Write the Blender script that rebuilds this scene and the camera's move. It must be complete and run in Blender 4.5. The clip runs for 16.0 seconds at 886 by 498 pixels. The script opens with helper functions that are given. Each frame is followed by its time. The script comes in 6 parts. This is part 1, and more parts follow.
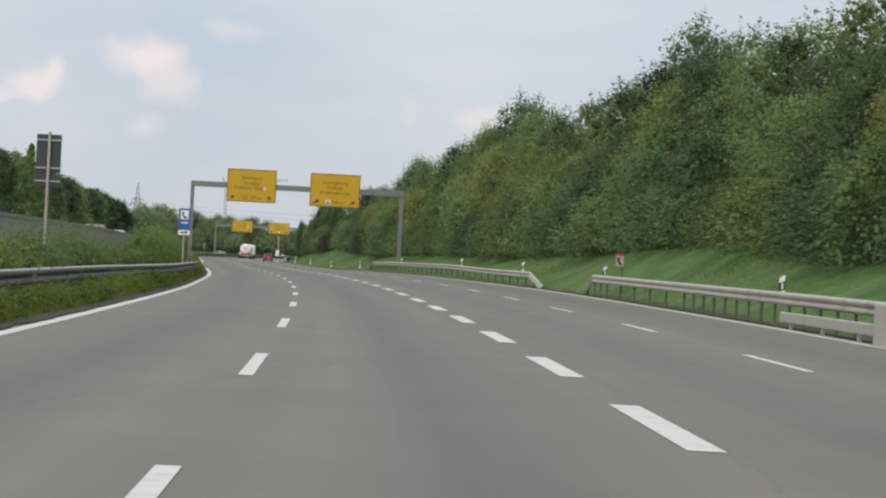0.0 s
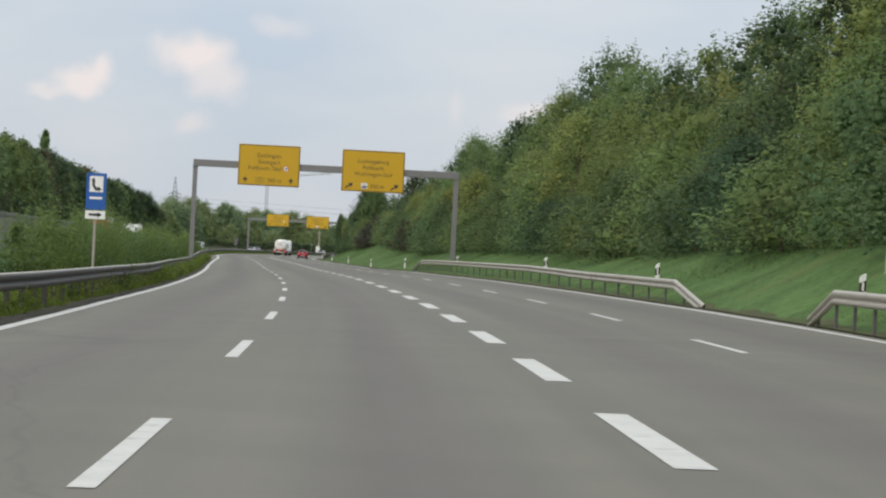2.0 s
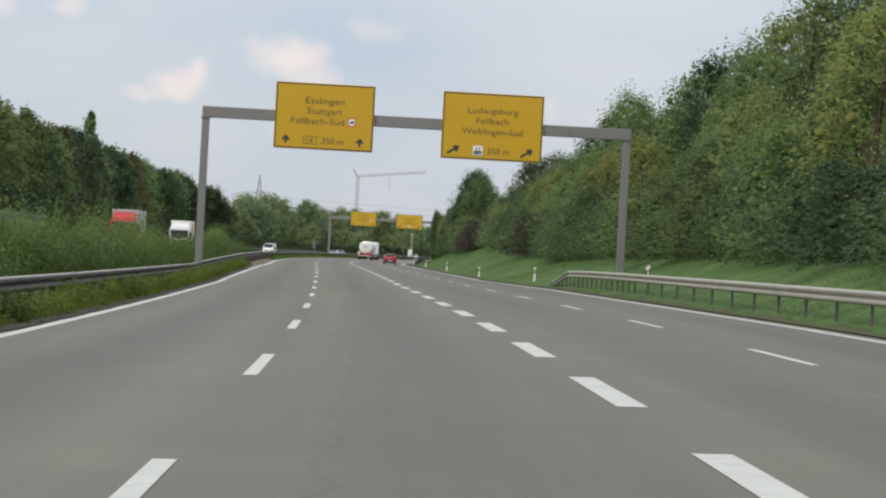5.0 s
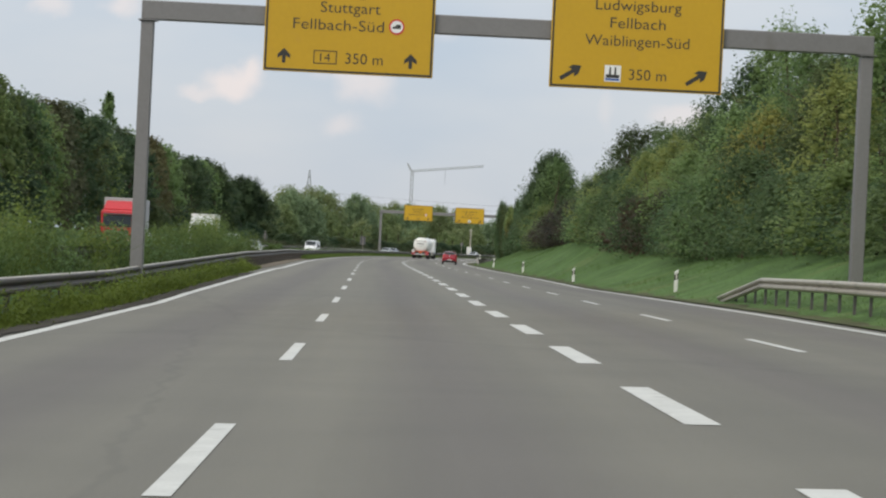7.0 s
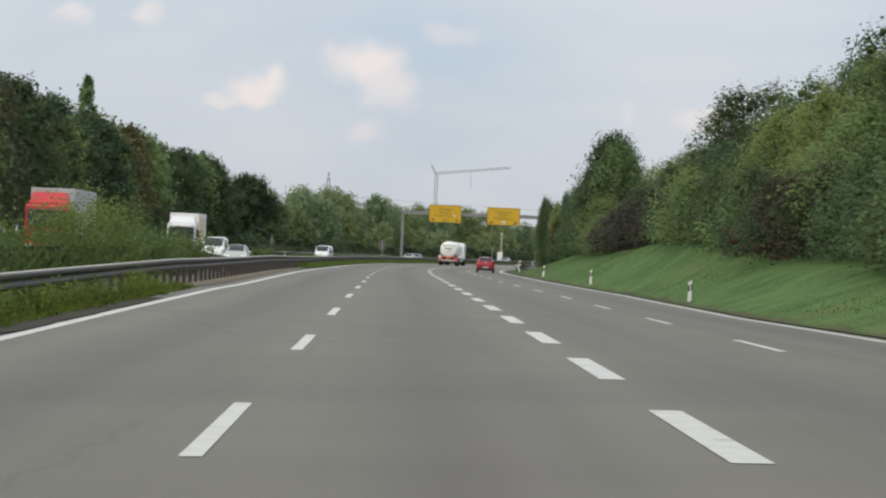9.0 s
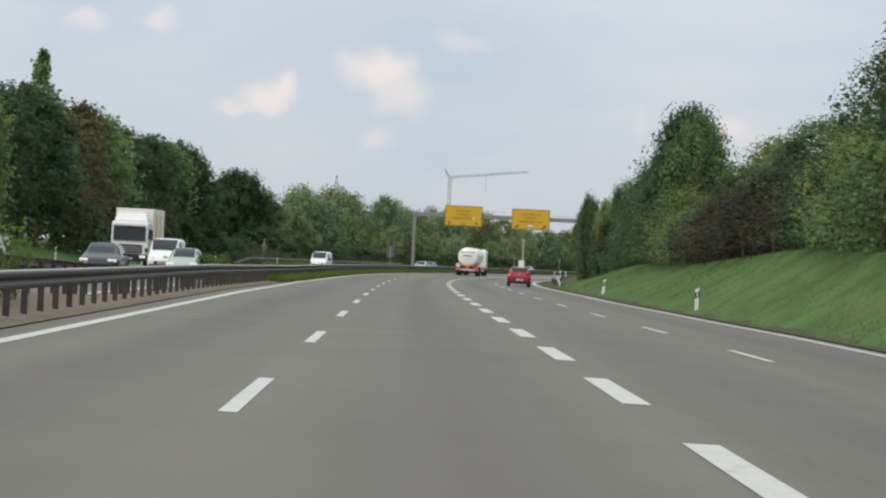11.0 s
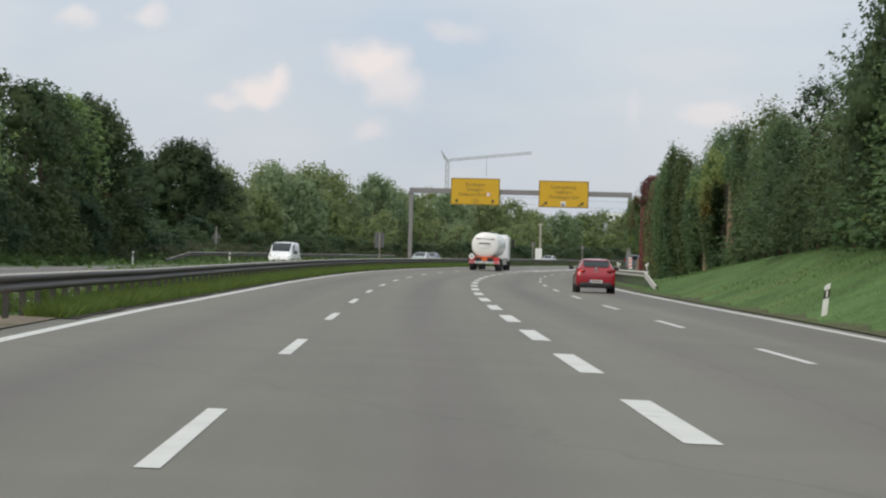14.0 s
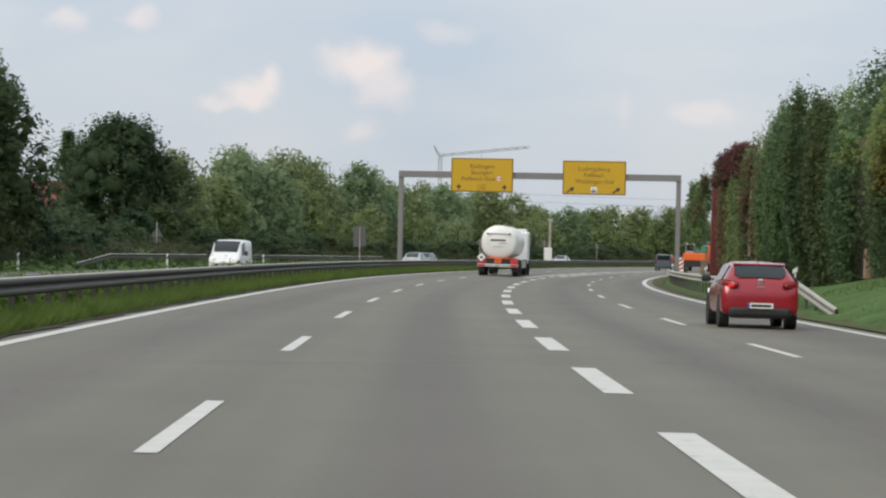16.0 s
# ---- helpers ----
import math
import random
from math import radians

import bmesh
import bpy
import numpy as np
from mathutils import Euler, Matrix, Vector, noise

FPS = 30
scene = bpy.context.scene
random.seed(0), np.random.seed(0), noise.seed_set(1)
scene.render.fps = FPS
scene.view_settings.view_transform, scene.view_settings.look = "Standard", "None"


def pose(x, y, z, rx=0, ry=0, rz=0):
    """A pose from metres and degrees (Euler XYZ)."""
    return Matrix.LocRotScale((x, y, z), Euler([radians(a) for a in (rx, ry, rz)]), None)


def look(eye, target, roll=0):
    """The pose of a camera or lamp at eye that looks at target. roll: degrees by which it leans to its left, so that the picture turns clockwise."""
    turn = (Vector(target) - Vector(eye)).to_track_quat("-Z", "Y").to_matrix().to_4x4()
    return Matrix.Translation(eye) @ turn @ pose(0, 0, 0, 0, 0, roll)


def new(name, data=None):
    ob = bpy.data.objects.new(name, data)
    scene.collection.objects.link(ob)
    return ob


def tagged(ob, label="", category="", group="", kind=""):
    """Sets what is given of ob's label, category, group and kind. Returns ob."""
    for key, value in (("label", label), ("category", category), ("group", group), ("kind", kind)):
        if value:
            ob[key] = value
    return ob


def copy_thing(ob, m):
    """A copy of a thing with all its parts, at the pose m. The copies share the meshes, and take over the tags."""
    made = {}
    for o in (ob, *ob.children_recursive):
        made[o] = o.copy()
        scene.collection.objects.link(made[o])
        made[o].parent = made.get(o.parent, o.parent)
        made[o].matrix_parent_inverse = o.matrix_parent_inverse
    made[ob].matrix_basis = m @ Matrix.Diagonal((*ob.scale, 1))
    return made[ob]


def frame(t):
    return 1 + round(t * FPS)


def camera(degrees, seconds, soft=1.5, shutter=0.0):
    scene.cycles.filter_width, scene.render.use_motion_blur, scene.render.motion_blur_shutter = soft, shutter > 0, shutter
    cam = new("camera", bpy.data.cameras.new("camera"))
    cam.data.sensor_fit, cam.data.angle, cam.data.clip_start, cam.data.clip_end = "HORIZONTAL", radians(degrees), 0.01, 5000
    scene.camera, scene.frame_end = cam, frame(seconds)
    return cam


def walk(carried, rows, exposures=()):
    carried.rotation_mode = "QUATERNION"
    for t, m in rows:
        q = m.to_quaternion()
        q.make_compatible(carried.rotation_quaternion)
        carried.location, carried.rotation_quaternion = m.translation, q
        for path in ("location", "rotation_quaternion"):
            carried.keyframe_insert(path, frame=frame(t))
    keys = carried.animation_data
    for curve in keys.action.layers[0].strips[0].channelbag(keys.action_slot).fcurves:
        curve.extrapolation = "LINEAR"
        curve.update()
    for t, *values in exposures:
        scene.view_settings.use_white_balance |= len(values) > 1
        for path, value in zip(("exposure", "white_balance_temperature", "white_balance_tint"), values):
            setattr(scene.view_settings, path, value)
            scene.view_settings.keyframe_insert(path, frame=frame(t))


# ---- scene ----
cam = camera(18.825, 16.0, soft=2.2)
ROWS = [
    (0.0, -0.804, 0.025, 1.325, -3.486, 0.148, 2.921),
    (0.5, -0.314, 12.455, 1.323, -3.201, 0.115, 2.910),
    (1.0, 0.146, 24.896, 1.286, -2.940, 0.095, 2.735),
    (1.5, 0.493, 37.154, 1.320, -2.719, 0.040, 2.959),
    (2.0, 0.832, 49.439, 1.329, -2.493, 0.010, 2.820),
    (2.5, 0.999, 61.568, 1.329, -2.252, -0.019, 2.879),
    (3.0, 1.173, 74.273, 1.297, -1.907, -0.014, 2.876),
    (3.5, 1.269, 86.643, 1.289, -1.532, -0.013, 2.806),
    (4.0, 1.265, 99.417, 1.267, -1.166, -0.012, 2.809),
    (6.5, 0.235, 162.884, 1.006, 0.457, -0.019, 3.047),
    (7.0, -0.054, 175.675, 0.970, 0.700, -0.113, 2.755),
    (7.5, -0.448, 188.439, 0.913, 0.898, -0.133, 2.806),
    (8.0, -0.869, 201.146, 0.865, 1.058, -0.126, 2.659),
    (8.5, -1.230, 213.756, 0.819, 1.199, -0.071, 2.376),
    (11.0, -3.414, 276.471, 0.696, 1.471, 0.143, 2.696),
    (11.5, -3.907, 289.222, 0.673, 1.634, 0.163, 2.640),
    (12.0, -4.388, 302.629, 0.634, 1.655, 0.133, 2.171),
    (12.5, -4.895, 315.487, 0.624, 1.629, 0.088, 1.828),
    (13.0, -5.396, 328.400, 0.619, 1.563, 0.022, 1.644),
    (13.5, -5.893, 341.163, 0.568, 1.451, -0.019, 1.698),
    (14.0, -6.391, 354.172, 0.538, 1.373, -0.069, 1.474),
    (14.5, -6.892, 367.178, 0.502, 1.292, -0.093, 1.328),
    (15.0, -7.331, 380.254, 0.456, 1.246, -0.088, 1.285),
    (15.5, -7.768, 393.512, 0.416, 1.197, -0.086, 1.273),
    (16.0, -8.179, 406.650, 0.349, 1.192, -0.051, 1.140),
]
walk(cam, [(t, pose(x, y, z, 90 + pitch, 0, yaw) @ pose(0, 0, 0, 0, 0, roll)) for t, x, y, z, yaw, pitch, roll in ROWS],
     exposures=((0.0, 0.07), (4.0, 0.07), (6.5, 0.05), (16.0, 0.06)))

# ---- world, sun ----
world = bpy.data.worlds.new("world")
scene.world = world
world.use_nodes = True
SUN_EL, SUN_AZ = radians(42), radians(215)   # azimuth clockwise from +Y


def build_world():
    nt = world.node_tree
    N, L = nt.nodes, nt.links
    bg = N["Background"]
    sky = N.new("ShaderNodeTexSky")
    sky.sky_type, sky.sun_disc = "NISHITA", False
    sky.sun_elevation, sky.sun_rotation = SUN_EL, SUN_AZ
    dim = N.new("ShaderNodeMix")
    dim.data_type, dim.blend_type = "RGBA", "MULTIPLY"
    dim.inputs[0].default_value = 1.0
    L.new(sky.outputs[0], dim.inputs[6])
    dim.inputs[7].default_value = (0.095, 0.095, 0.095, 1)
    geo = N.new("ShaderNodeTexCoord")
    # cloud layer: broad soft cover with streaks
    mapn = N.new("ShaderNodeMapping")
    mapn.inputs["Scale"].default_value = (5.0, 5.0, 15.0)
    mapn.inputs["Location"].default_value = (0.35, 0.2, 0.1)
    L.new(geo.outputs["Generated"], mapn.inputs[0])
    n1 = N.new("ShaderNodeTexNoise")
    n1.inputs["Scale"].default_value, n1.inputs["Detail"].default_value = 1.6, 4.0
    n1.inputs["Roughness"].default_value = 0.45
    L.new(mapn.outputs[0], n1.inputs["Vector"])
    r1 = N.new("ShaderNodeValToRGB")
    r1.color_ramp.elements[0].position, r1.color_ramp.elements[0].color = 0.30, (0.50, 0.575, 0.68, 1)
    r1.color_ramp.elements[1].position, r1.color_ramp.elements[1].color = 0.62, (0.62, 0.655, 0.71, 1)
    L.new(n1.outputs["Fac"], r1.inputs[0])
    cover = N.new("ShaderNodeMix")
    cover.data_type = "RGBA"
    cover.inputs[0].default_value = 0.88
    L.new(dim.outputs[2], cover.inputs[6])
    L.new(r1.outputs[0], cover.inputs[7])
    last = cover.outputs[2]
    # sunlit cumulus puffs: direction (azimuth left of +Y, elevation), size, strength
    wob = N.new("ShaderNodeTexNoise")
    wob.inputs["Scale"].default_value, wob.inputs["Detail"].default_value = 38.0, 5.0
    L.new(geo.outputs["Generated"], wob.inputs["Vector"])
    sub = N.new("ShaderNodeVectorMath")
    sub.operation = "SUBTRACT"
    L.new(wob.outputs["Color"], sub.inputs[0])
    sub.inputs[1].default_value = (0.5, 0.5, 0.5)
    sca = N.new("ShaderNodeVectorMath")
    sca.operation = "SCALE"
    sca.inputs[3].default_value = 0.022
    L.new(sub.outputs[0], sca.inputs[0])
    add = N.new("ShaderNodeVectorMath")
    L.new(geo.outputs["Generated"], add.inputs[0])
    L.new(sca.outputs[0], add.inputs[1])
    for az, el, wide, tall, amount in PUFFS:
        d = Vector((-math.sin(radians(az)) * math.cos(radians(el)), math.cos(radians(az)) * math.cos(radians(el)), math.sin(radians(el))))
        dif = N.new("ShaderNodeVectorMath")
        dif.operation = "SUBTRACT"
        L.new(add.outputs[0], dif.inputs[0])
        dif.inputs[1].default_value = d
        sq = N.new("ShaderNodeVectorMath")
        sq.operation = "MULTIPLY"
        sq.inputs[1].default_value = (1 / radians(wide), 1 / radians(wide), 1 / radians(tall))
        L.new(dif.outputs[0], sq.inputs[0])
        ln = N.new("ShaderNodeVectorMath")
        ln.operation = "LENGTH"
        L.new(sq.outputs[0], ln.inputs[0])
        mr = N.new("ShaderNodeMapRange")
        mr.interpolation_type = "SMOOTHSTEP"
        mr.inputs[1].default_value, mr.inputs[2].default_value = 1.15, 0.25
        mr.inputs[3].default_value, mr.inputs[4].default_value = 0.0, amount
        L.new(ln.outputs["Value"], mr.inputs[0])
        mx = N.new("ShaderNodeMix")
        mx.data_type = "RGBA"
        L.new(mr.outputs[0], mx.inputs[0])
        L.new(last, mx.inputs[6])
        mx.inputs[7].default_value = (0.84, 0.76, 0.735, 1)
        last = mx.outputs[2]
    # an overcast dome is brighter towards the zenith
    sepz = N.new("ShaderNodeSeparateXYZ")
    L.new(geo.outputs["Generated"], sepz.inputs[0])
    dome = N.new("ShaderNodeValToRGB")
    dome.color_ramp.elements[0].position, dome.color_ramp.elements[0].color = 0.0, (0.480, 0.480, 0.482, 1)
    dome.color_ramp.elements[1].position, dome.color_ramp.elements[1].color = 1.0, (1.0, 0.97, 0.90, 1)
    L.new(sepz.outputs["Z"], dome.inputs[0])
    over = N.new("ShaderNodeMix")
    over.data_type, over.blend_type = "RGBA", "MULTIPLY"
    over.inputs[0].default_value = 1.0
    L.new(last, over.inputs[6])
    L.new(dome.outputs[0], over.inputs[7])
    L.new(over.outputs[2], bg.inputs[0])
    bg.inputs[1].default_value = 2.0


PUFFS = [(5.3, 3.15, 0.66, 0.40, 0.8), (5.0, 3.5, 0.36, 0.36, 0.75), (6.0, 2.95, 0.4, 0.2, 0.5), (3.1, 3.9, 0.95, 0.6, 0.85), (2.5, 3.3, 0.7, 0.5, 0.55),
         (2.9, 2.4, 0.5, 0.3, 0.42), (-4.4, 2.95, 0.9, 0.32, 0.5), (-2.6, 3.15, 0.35, 0.42, 0.4), (7.8, 4.6, 0.6, 0.35, 0.6),
         (9.2, 4.6, 0.5, 0.3, 0.5), (1.2, 4.6, 0.7, 0.35, 0.3)]
build_world()
sun = new("sun", bpy.data.lights.new("sun", "SUN"))
sun.data.energy, sun.data.angle, sun.data.color = 1.7, radians(30), (1.0, 0.92, 0.77)
sun.matrix_world = look((0, 0, 100), (100 * -math.sin(SUN_AZ) * math.cos(SUN_EL), 100 * -math.cos(SUN_AZ) * math.cos(SUN_EL), 100 - 100 * math.sin(SUN_EL)))


# ---- materials ----
def material(name, base, rough=0.6, metal=0.0, spread=0.12, scale=6.0, fine=60.0, bump=0.0, per_object=0.0, per_island=0.0, emit=None, spec=0.5, coat=0.0, dirt=None, object_space=False):
    """Procedural surface: two scales of variation, optional bump, dirt and per-piece variation."""
    m = bpy.data.materials.new(name)
    m.use_nodes = True
    N, L = m.node_tree.nodes, m.node_tree.links
    b = N["Principled BSDF"]
    b.inputs["Roughness"].default_value, b.inputs["Metallic"].default_value = rough, metal
    b.inputs["Specular IOR Level"].default_value = spec
    b.inputs["Coat Weight"].default_value = coat
    b.inputs["Coat Roughness"].default_value = 0.22
    co = N.new("ShaderNodeTexCoord")
    src = co.outputs["Object"]
    if not object_space:
        g = N.new("ShaderNodeNewGeometry")
        src = g.outputs["Position"]
    big = N.new("ShaderNodeTexNoise")
    big.inputs["Scale"].default_value, big.inputs["Detail"].default_value = scale, 3.0
    small = N.new("ShaderNodeTexNoise")
    small.inputs["Scale"].default_value, small.inputs["Detail"].default_value = fine, 2.0
    L.new(src, big.inputs["Vector"])
    L.new(src, small.inputs["Vector"])
    mean = N.new("ShaderNodeMath")
    mean.operation = "MULTIPLY_ADD"
    L.new(small.outputs["Fac"], mean.inputs[0])
    mean.inputs[1].default_value = 0.5
    half = N.new("ShaderNodeMath")
    half.operation = "MULTIPLY"
    L.new(big.outputs["Fac"], half.inputs[0])
    half.inputs[1].default_value = 0.5
    L.new(half.outputs[0], mean.inputs[2])
    val = mean.outputs[0]
    for kind, amount in (("ob", per_object), ("isl", per_island)):
        if amount:
            if kind == "ob":
                r = N.new("ShaderNodeObjectInfo").outputs["Random"]
            else:
                r = N.new("ShaderNodeNewGeometry").outputs["Random Per Island"]
            ma = N.new("ShaderNodeMath")
            ma.operation = "MULTIPLY_ADD"
            L.new(r, ma.inputs[0])
            ma.inputs[1].default_value = amount
            L.new(val, ma.inputs[2])
            sb = N.new("ShaderNodeMath")
            sb.operation = "SUBTRACT"
            L.new(ma.outputs[0], sb.inputs[0])
            sb.inputs[1].default_value = amount / 2
            val = sb.outputs[0]
    ramp = N.new("ShaderNodeValToRGB")
    c = Vector(base)
    ramp.color_ramp.elements[0].position, ramp.color_ramp.elements[1].position = 0.2, 0.8
    ramp.color_ramp.elements[0].color = (*(c * (1 - 2 * spread)), 1)
    ramp.color_ramp.elements[1].color = (*(c * (1 + 2 * spread)), 1)
    L.new(val, ramp.inputs[0])
    col = ramp.outputs[0]
    if dirt:
        dn = N.new("ShaderNodeTexNoise")
        dn.inputs["Scale"].default_value, dn.inputs["Detail"].default_value = dirt[1], 6.0
        L.new(src, dn.inputs["Vector"])
        dr = N.new("ShaderNodeMapRange")
        dr.inputs[1].default_value, dr.inputs[2].default_value = dirt[2], dirt[2] + 0.2
        L.new(dn.outputs["Fac"], dr.inputs[0])
        dm = N.new("ShaderNodeMix")
        dm.data_type = "RGBA"
        L.new(dr.outputs[0], dm.inputs[0])
        L.new(col, dm.inputs[6])
        dm.inputs[7].default_value = (*dirt[0], 1)
        col = dm.outputs[2]
    L.new(col, b.inputs["Base Color"])
    if bump:
        bp = N.new("ShaderNodeBump")
        bp.inputs["Strength"].default_value = bump
        bp.inputs["Distance"].default_value = 0.02
        L.new(small.outputs["Fac"], bp.inputs["Height"])
        L.new(bp.outputs[0], b.inputs["Normal"])
    if emit:
        b.inputs["Emission Color"].default_value = (*emit[:3], 1)
        b.inputs["Emission Strength"].default_value = emit[3]
    return m


def foliage(name, dark, light, autumn=None, autumn_share=0.0, hue=0.75):
    """Leaves: colour by leaf and by tree, thin and slightly translucent."""
    dark, light = (dark[0], dark[1], dark[2] * 1.15), (light[0], light[1], light[2] * 1.15)
    m = bpy.data.materials.new(name)
    m.use_nodes = True
    N, L = m.node_tree.nodes, m.node_tree.links
    b, out = N["Principled BSDF"], N["Material Output"]
    isl = N.new("ShaderNodeNewGeometry")
    obi = N.new("ShaderNodeObjectInfo")
    noi = N.new("ShaderNodeTexNoise")
    noi.inputs["Scale"].default_value, noi.inputs["Detail"].default_value = 0.55, 3.0
    L.new(isl.outputs["Position"], noi.inputs["Vector"])
    a = N.new("ShaderNodeMath")
    a.operation = "MULTIPLY_ADD"
    L.new(isl.outputs["Random Per Island"], a.inputs[0])
    a.inputs[1].default_value = 0.10
    s = N.new("ShaderNodeMath")
    s.operation = "MULTIPLY_ADD"
    L.new(obi.outputs["Random"], s.inputs[0])
    s.inputs[1].default_value = 0.8
    L.new(noi.outputs["Fac"], s.inputs[2])
    L.new(s.outputs[0], a.inputs[2])
    r = N.new("ShaderNodeValToRGB")
    r.color_ramp.elements[0].position, r.color_ramp.elements[0].color = 0.34, (*dark, 1)
    r.color_ramp.elements[1].position, r.color_ramp.elements[1].color = 0.95, (*light, 1)
    sc = N.new("ShaderNodeMath")
    sc.operation = "MULTIPLY"
    L.new(a.outputs[0], sc.inputs[0])
    sc.inputs[1].default_value = 0.72
    L.new(sc.outputs[0], r.inputs[0])
    col = r.outputs[0]
    if autumn:
        n2 = N.new("ShaderNodeTexNoise")
        n2.inputs["Scale"].default_value, n2.inputs["Detail"].default_value = 0.22, 2.0
        L.new(isl.outputs["Position"], n2.inputs["Vector"])
        mr = N.new("ShaderNodeMapRange")
        mr.inputs[1].default_value, mr.inputs[2].default_value = 0.66 - autumn_share, 0.82 - autumn_share
        L.new(n2.outputs["Fac"], mr.inputs[0])
        mx = N.new("ShaderNodeMix")
        mx.data_type = "RGBA"
        L.new(mr.outputs[0], mx.inputs[0])
        L.new(col, mx.inputs[6])
        mx.inputs[7].default_value = (*autumn, 1)
        col = mx.outputs[2]
    # each tree leans to olive or to blue-green
    lean = N.new("ShaderNodeMath")
    lean.operation = "FRACT"
    mult = N.new("ShaderNodeMath")
    mult.operation = "MULTIPLY"
    L.new(obi.outputs["Random"], mult.inputs[0])
    mult.inputs[1].default_value = 7.31
    L.new(mult.outputs[0], lean.inputs[0])
    tint = N.new("ShaderNodeValToRGB")
    tint.color_ramp.elements[0].color = (0.85, 0.97, 0.95, 1)
    tint.color_ramp.elements[1].color = (1.0, 0.86, 0.62, 1)
    el = tint.color_ramp.elements.new(0.5)
    el.color = (0.92, 1.0, 0.84, 1)
    L.new(lean.outputs[0], tint.inputs[0])
    hued = N.new("ShaderNodeMix")
    hued.data_type, hued.blend_type = "RGBA", "MULTIPLY"
    hued.inputs[0].default_value = hue
    L.new(col, hued.inputs[6])
    L.new(tint.outputs[0], hued.inputs[7])
    col = hued.outputs[2]
    L.new(col, b.inputs["Base Color"])
    b.inputs["Roughness"].default_value = 0.6
    b.inputs["Specular IOR Level"].default_value = 0.15
    tr = N.new("ShaderNodeBsdfTranslucent")
    L.new(col, tr.inputs[0])
    mix = N.new("ShaderNodeMixShader")
    mix.inputs[0].default_value = 0.52
    L.new(b.outputs[0], mix.inputs[1])
    L.new(tr.outputs[0], mix.inputs[2])
    L.new(mix.outputs[0], out.inputs[0])
    return m


def asphalt(name, base):
    """Worn asphalt: fine aggregate, wheel tracks as long stains, patches and tar seams."""
    m = material(name, base, rough=0.62, spread=0.10, scale=0.35, fine=45.0, bump=0.25, spec=0.4)
    N, L = m.node_tree.nodes, m.node_tree.links
    b = N["Principled BSDF"]
    col = b.inputs["Base Color"].links[0].from_socket
    uv = N.new("ShaderNodeUVMap")
    sp = N.new("ShaderNodeSeparateXYZ")
    L.new(uv.outputs[0], sp.inputs[0])
    # long streaks along the lane
    st = N.new("ShaderNodeMapping")
    st.inputs["Scale"].default_value = (0.9, 0.012, 1.0)
    L.new(uv.outputs[0], st.inputs[0])
    sn = N.new("ShaderNodeTexNoise")
    sn.inputs["Scale"].default_value, sn.inputs["Detail"].default_value = 1.0, 5.0
    L.new(st.outputs[0], sn.inputs["Vector"])
    mr = N.new("ShaderNodeMapRange")
    mr.inputs[1].default_value, mr.inputs[2].default_value = 0.35, 0.68
    mr.inputs[3].default_value, mr.inputs[4].default_value = 0.86, 1.1
    L.new(sn.outputs["Fac"], mr.inputs[0])
    mu = N.new("ShaderNodeMix")
    mu.data_type, mu.blend_type = "RGBA", "MULTIPLY"
    mu.inputs[0].default_value = 1.0
    L.new(col, mu.inputs[6])
    L.new(mr.outputs[0], mu.inputs[7])
    # oil stain along each lane's middle
    wv = N.new("ShaderNodeMath")
    wv.operation = "PINGPONG"
    of = N.new("ShaderNodeMath")
    of.operation = "ADD"
    L.new(sp.outputs["X"], of.inputs[0])
    of.inputs[1].default_value = 37.5
    L.new(of.outputs[0], wv.inputs[0])
    wv.inputs[1].default_value = 1.875
    m2 = N.new("ShaderNodeMapRange")
    m2.interpolation_type = "SMOOTHSTEP"
    m2.inputs[1].default_value, m2.inputs[2].default_value = 0.0, 1.1
    L.new(wv.outputs[0], m2.inputs[0])
    oil = N.new("ShaderNodeMix")
    oil.data_type = "RGBA"
    oil.inputs[6].default_value, oil.inputs[7].default_value = (0.84, 0.80, 0.83, 1), (1.035, 1.025, 0.985, 1)
    L.new(m2.outputs[0], oil.inputs[0])
    mv = N.new("ShaderNodeMix")
    mv.data_type, mv.blend_type = "RGBA", "MULTIPLY"
    mv.inputs[0].default_value = 1.0
    L.new(mu.outputs[2], mv.inputs[6])
    L.new(oil.outputs[2], mv.inputs[7])
    # thin tar seams
    vo = N.new("ShaderNodeTexVoronoi")
    vo.feature = "DISTANCE_TO_EDGE"
    vm = N.new("ShaderNodeMapping")
    vm.inputs["Scale"].default_value = (0.1, 0.018, 1.0)
    L.new(uv.outputs[0], vm.inputs[0])
    dn = N.new("ShaderNodeTexNoise")
    dn.inputs["Scale"].default_value = 0.7
    L.new(uv.outputs[0], dn.inputs["Vector"])
    mm = N.new("ShaderNodeVectorMath")
    mm.operation = "MULTIPLY_ADD"
    L.new(dn.outputs["Color"], mm.inputs[0])
    mm.inputs[1].default_value = (0.06, 0.06, 0.0)
    L.new(vm.outputs[0], mm.inputs[2])
    L.new(mm.outputs[0], vo.inputs["Vector"])
    vo.inputs["Scale"].default_value = 1.0
    m3 = N.new("ShaderNodeMapRange")
    m3.inputs[1].default_value, m3.inputs[2].default_value = 0.0015, 0.004
    m3.inputs[3].default_value, m3.inputs[4].default_value = 0.87, 1.0
    L.new(vo.outputs["Distance"], m3.inputs[0])
    mw = N.new("ShaderNodeMix")
    mw.data_type, mw.blend_type = "RGBA", "MULTIPLY"
    mw.inputs[0].default_value = 1.0
    L.new(mv.outputs[2], mw.inputs[6])
    L.new(m3.outputs[0], mw.inputs[7])
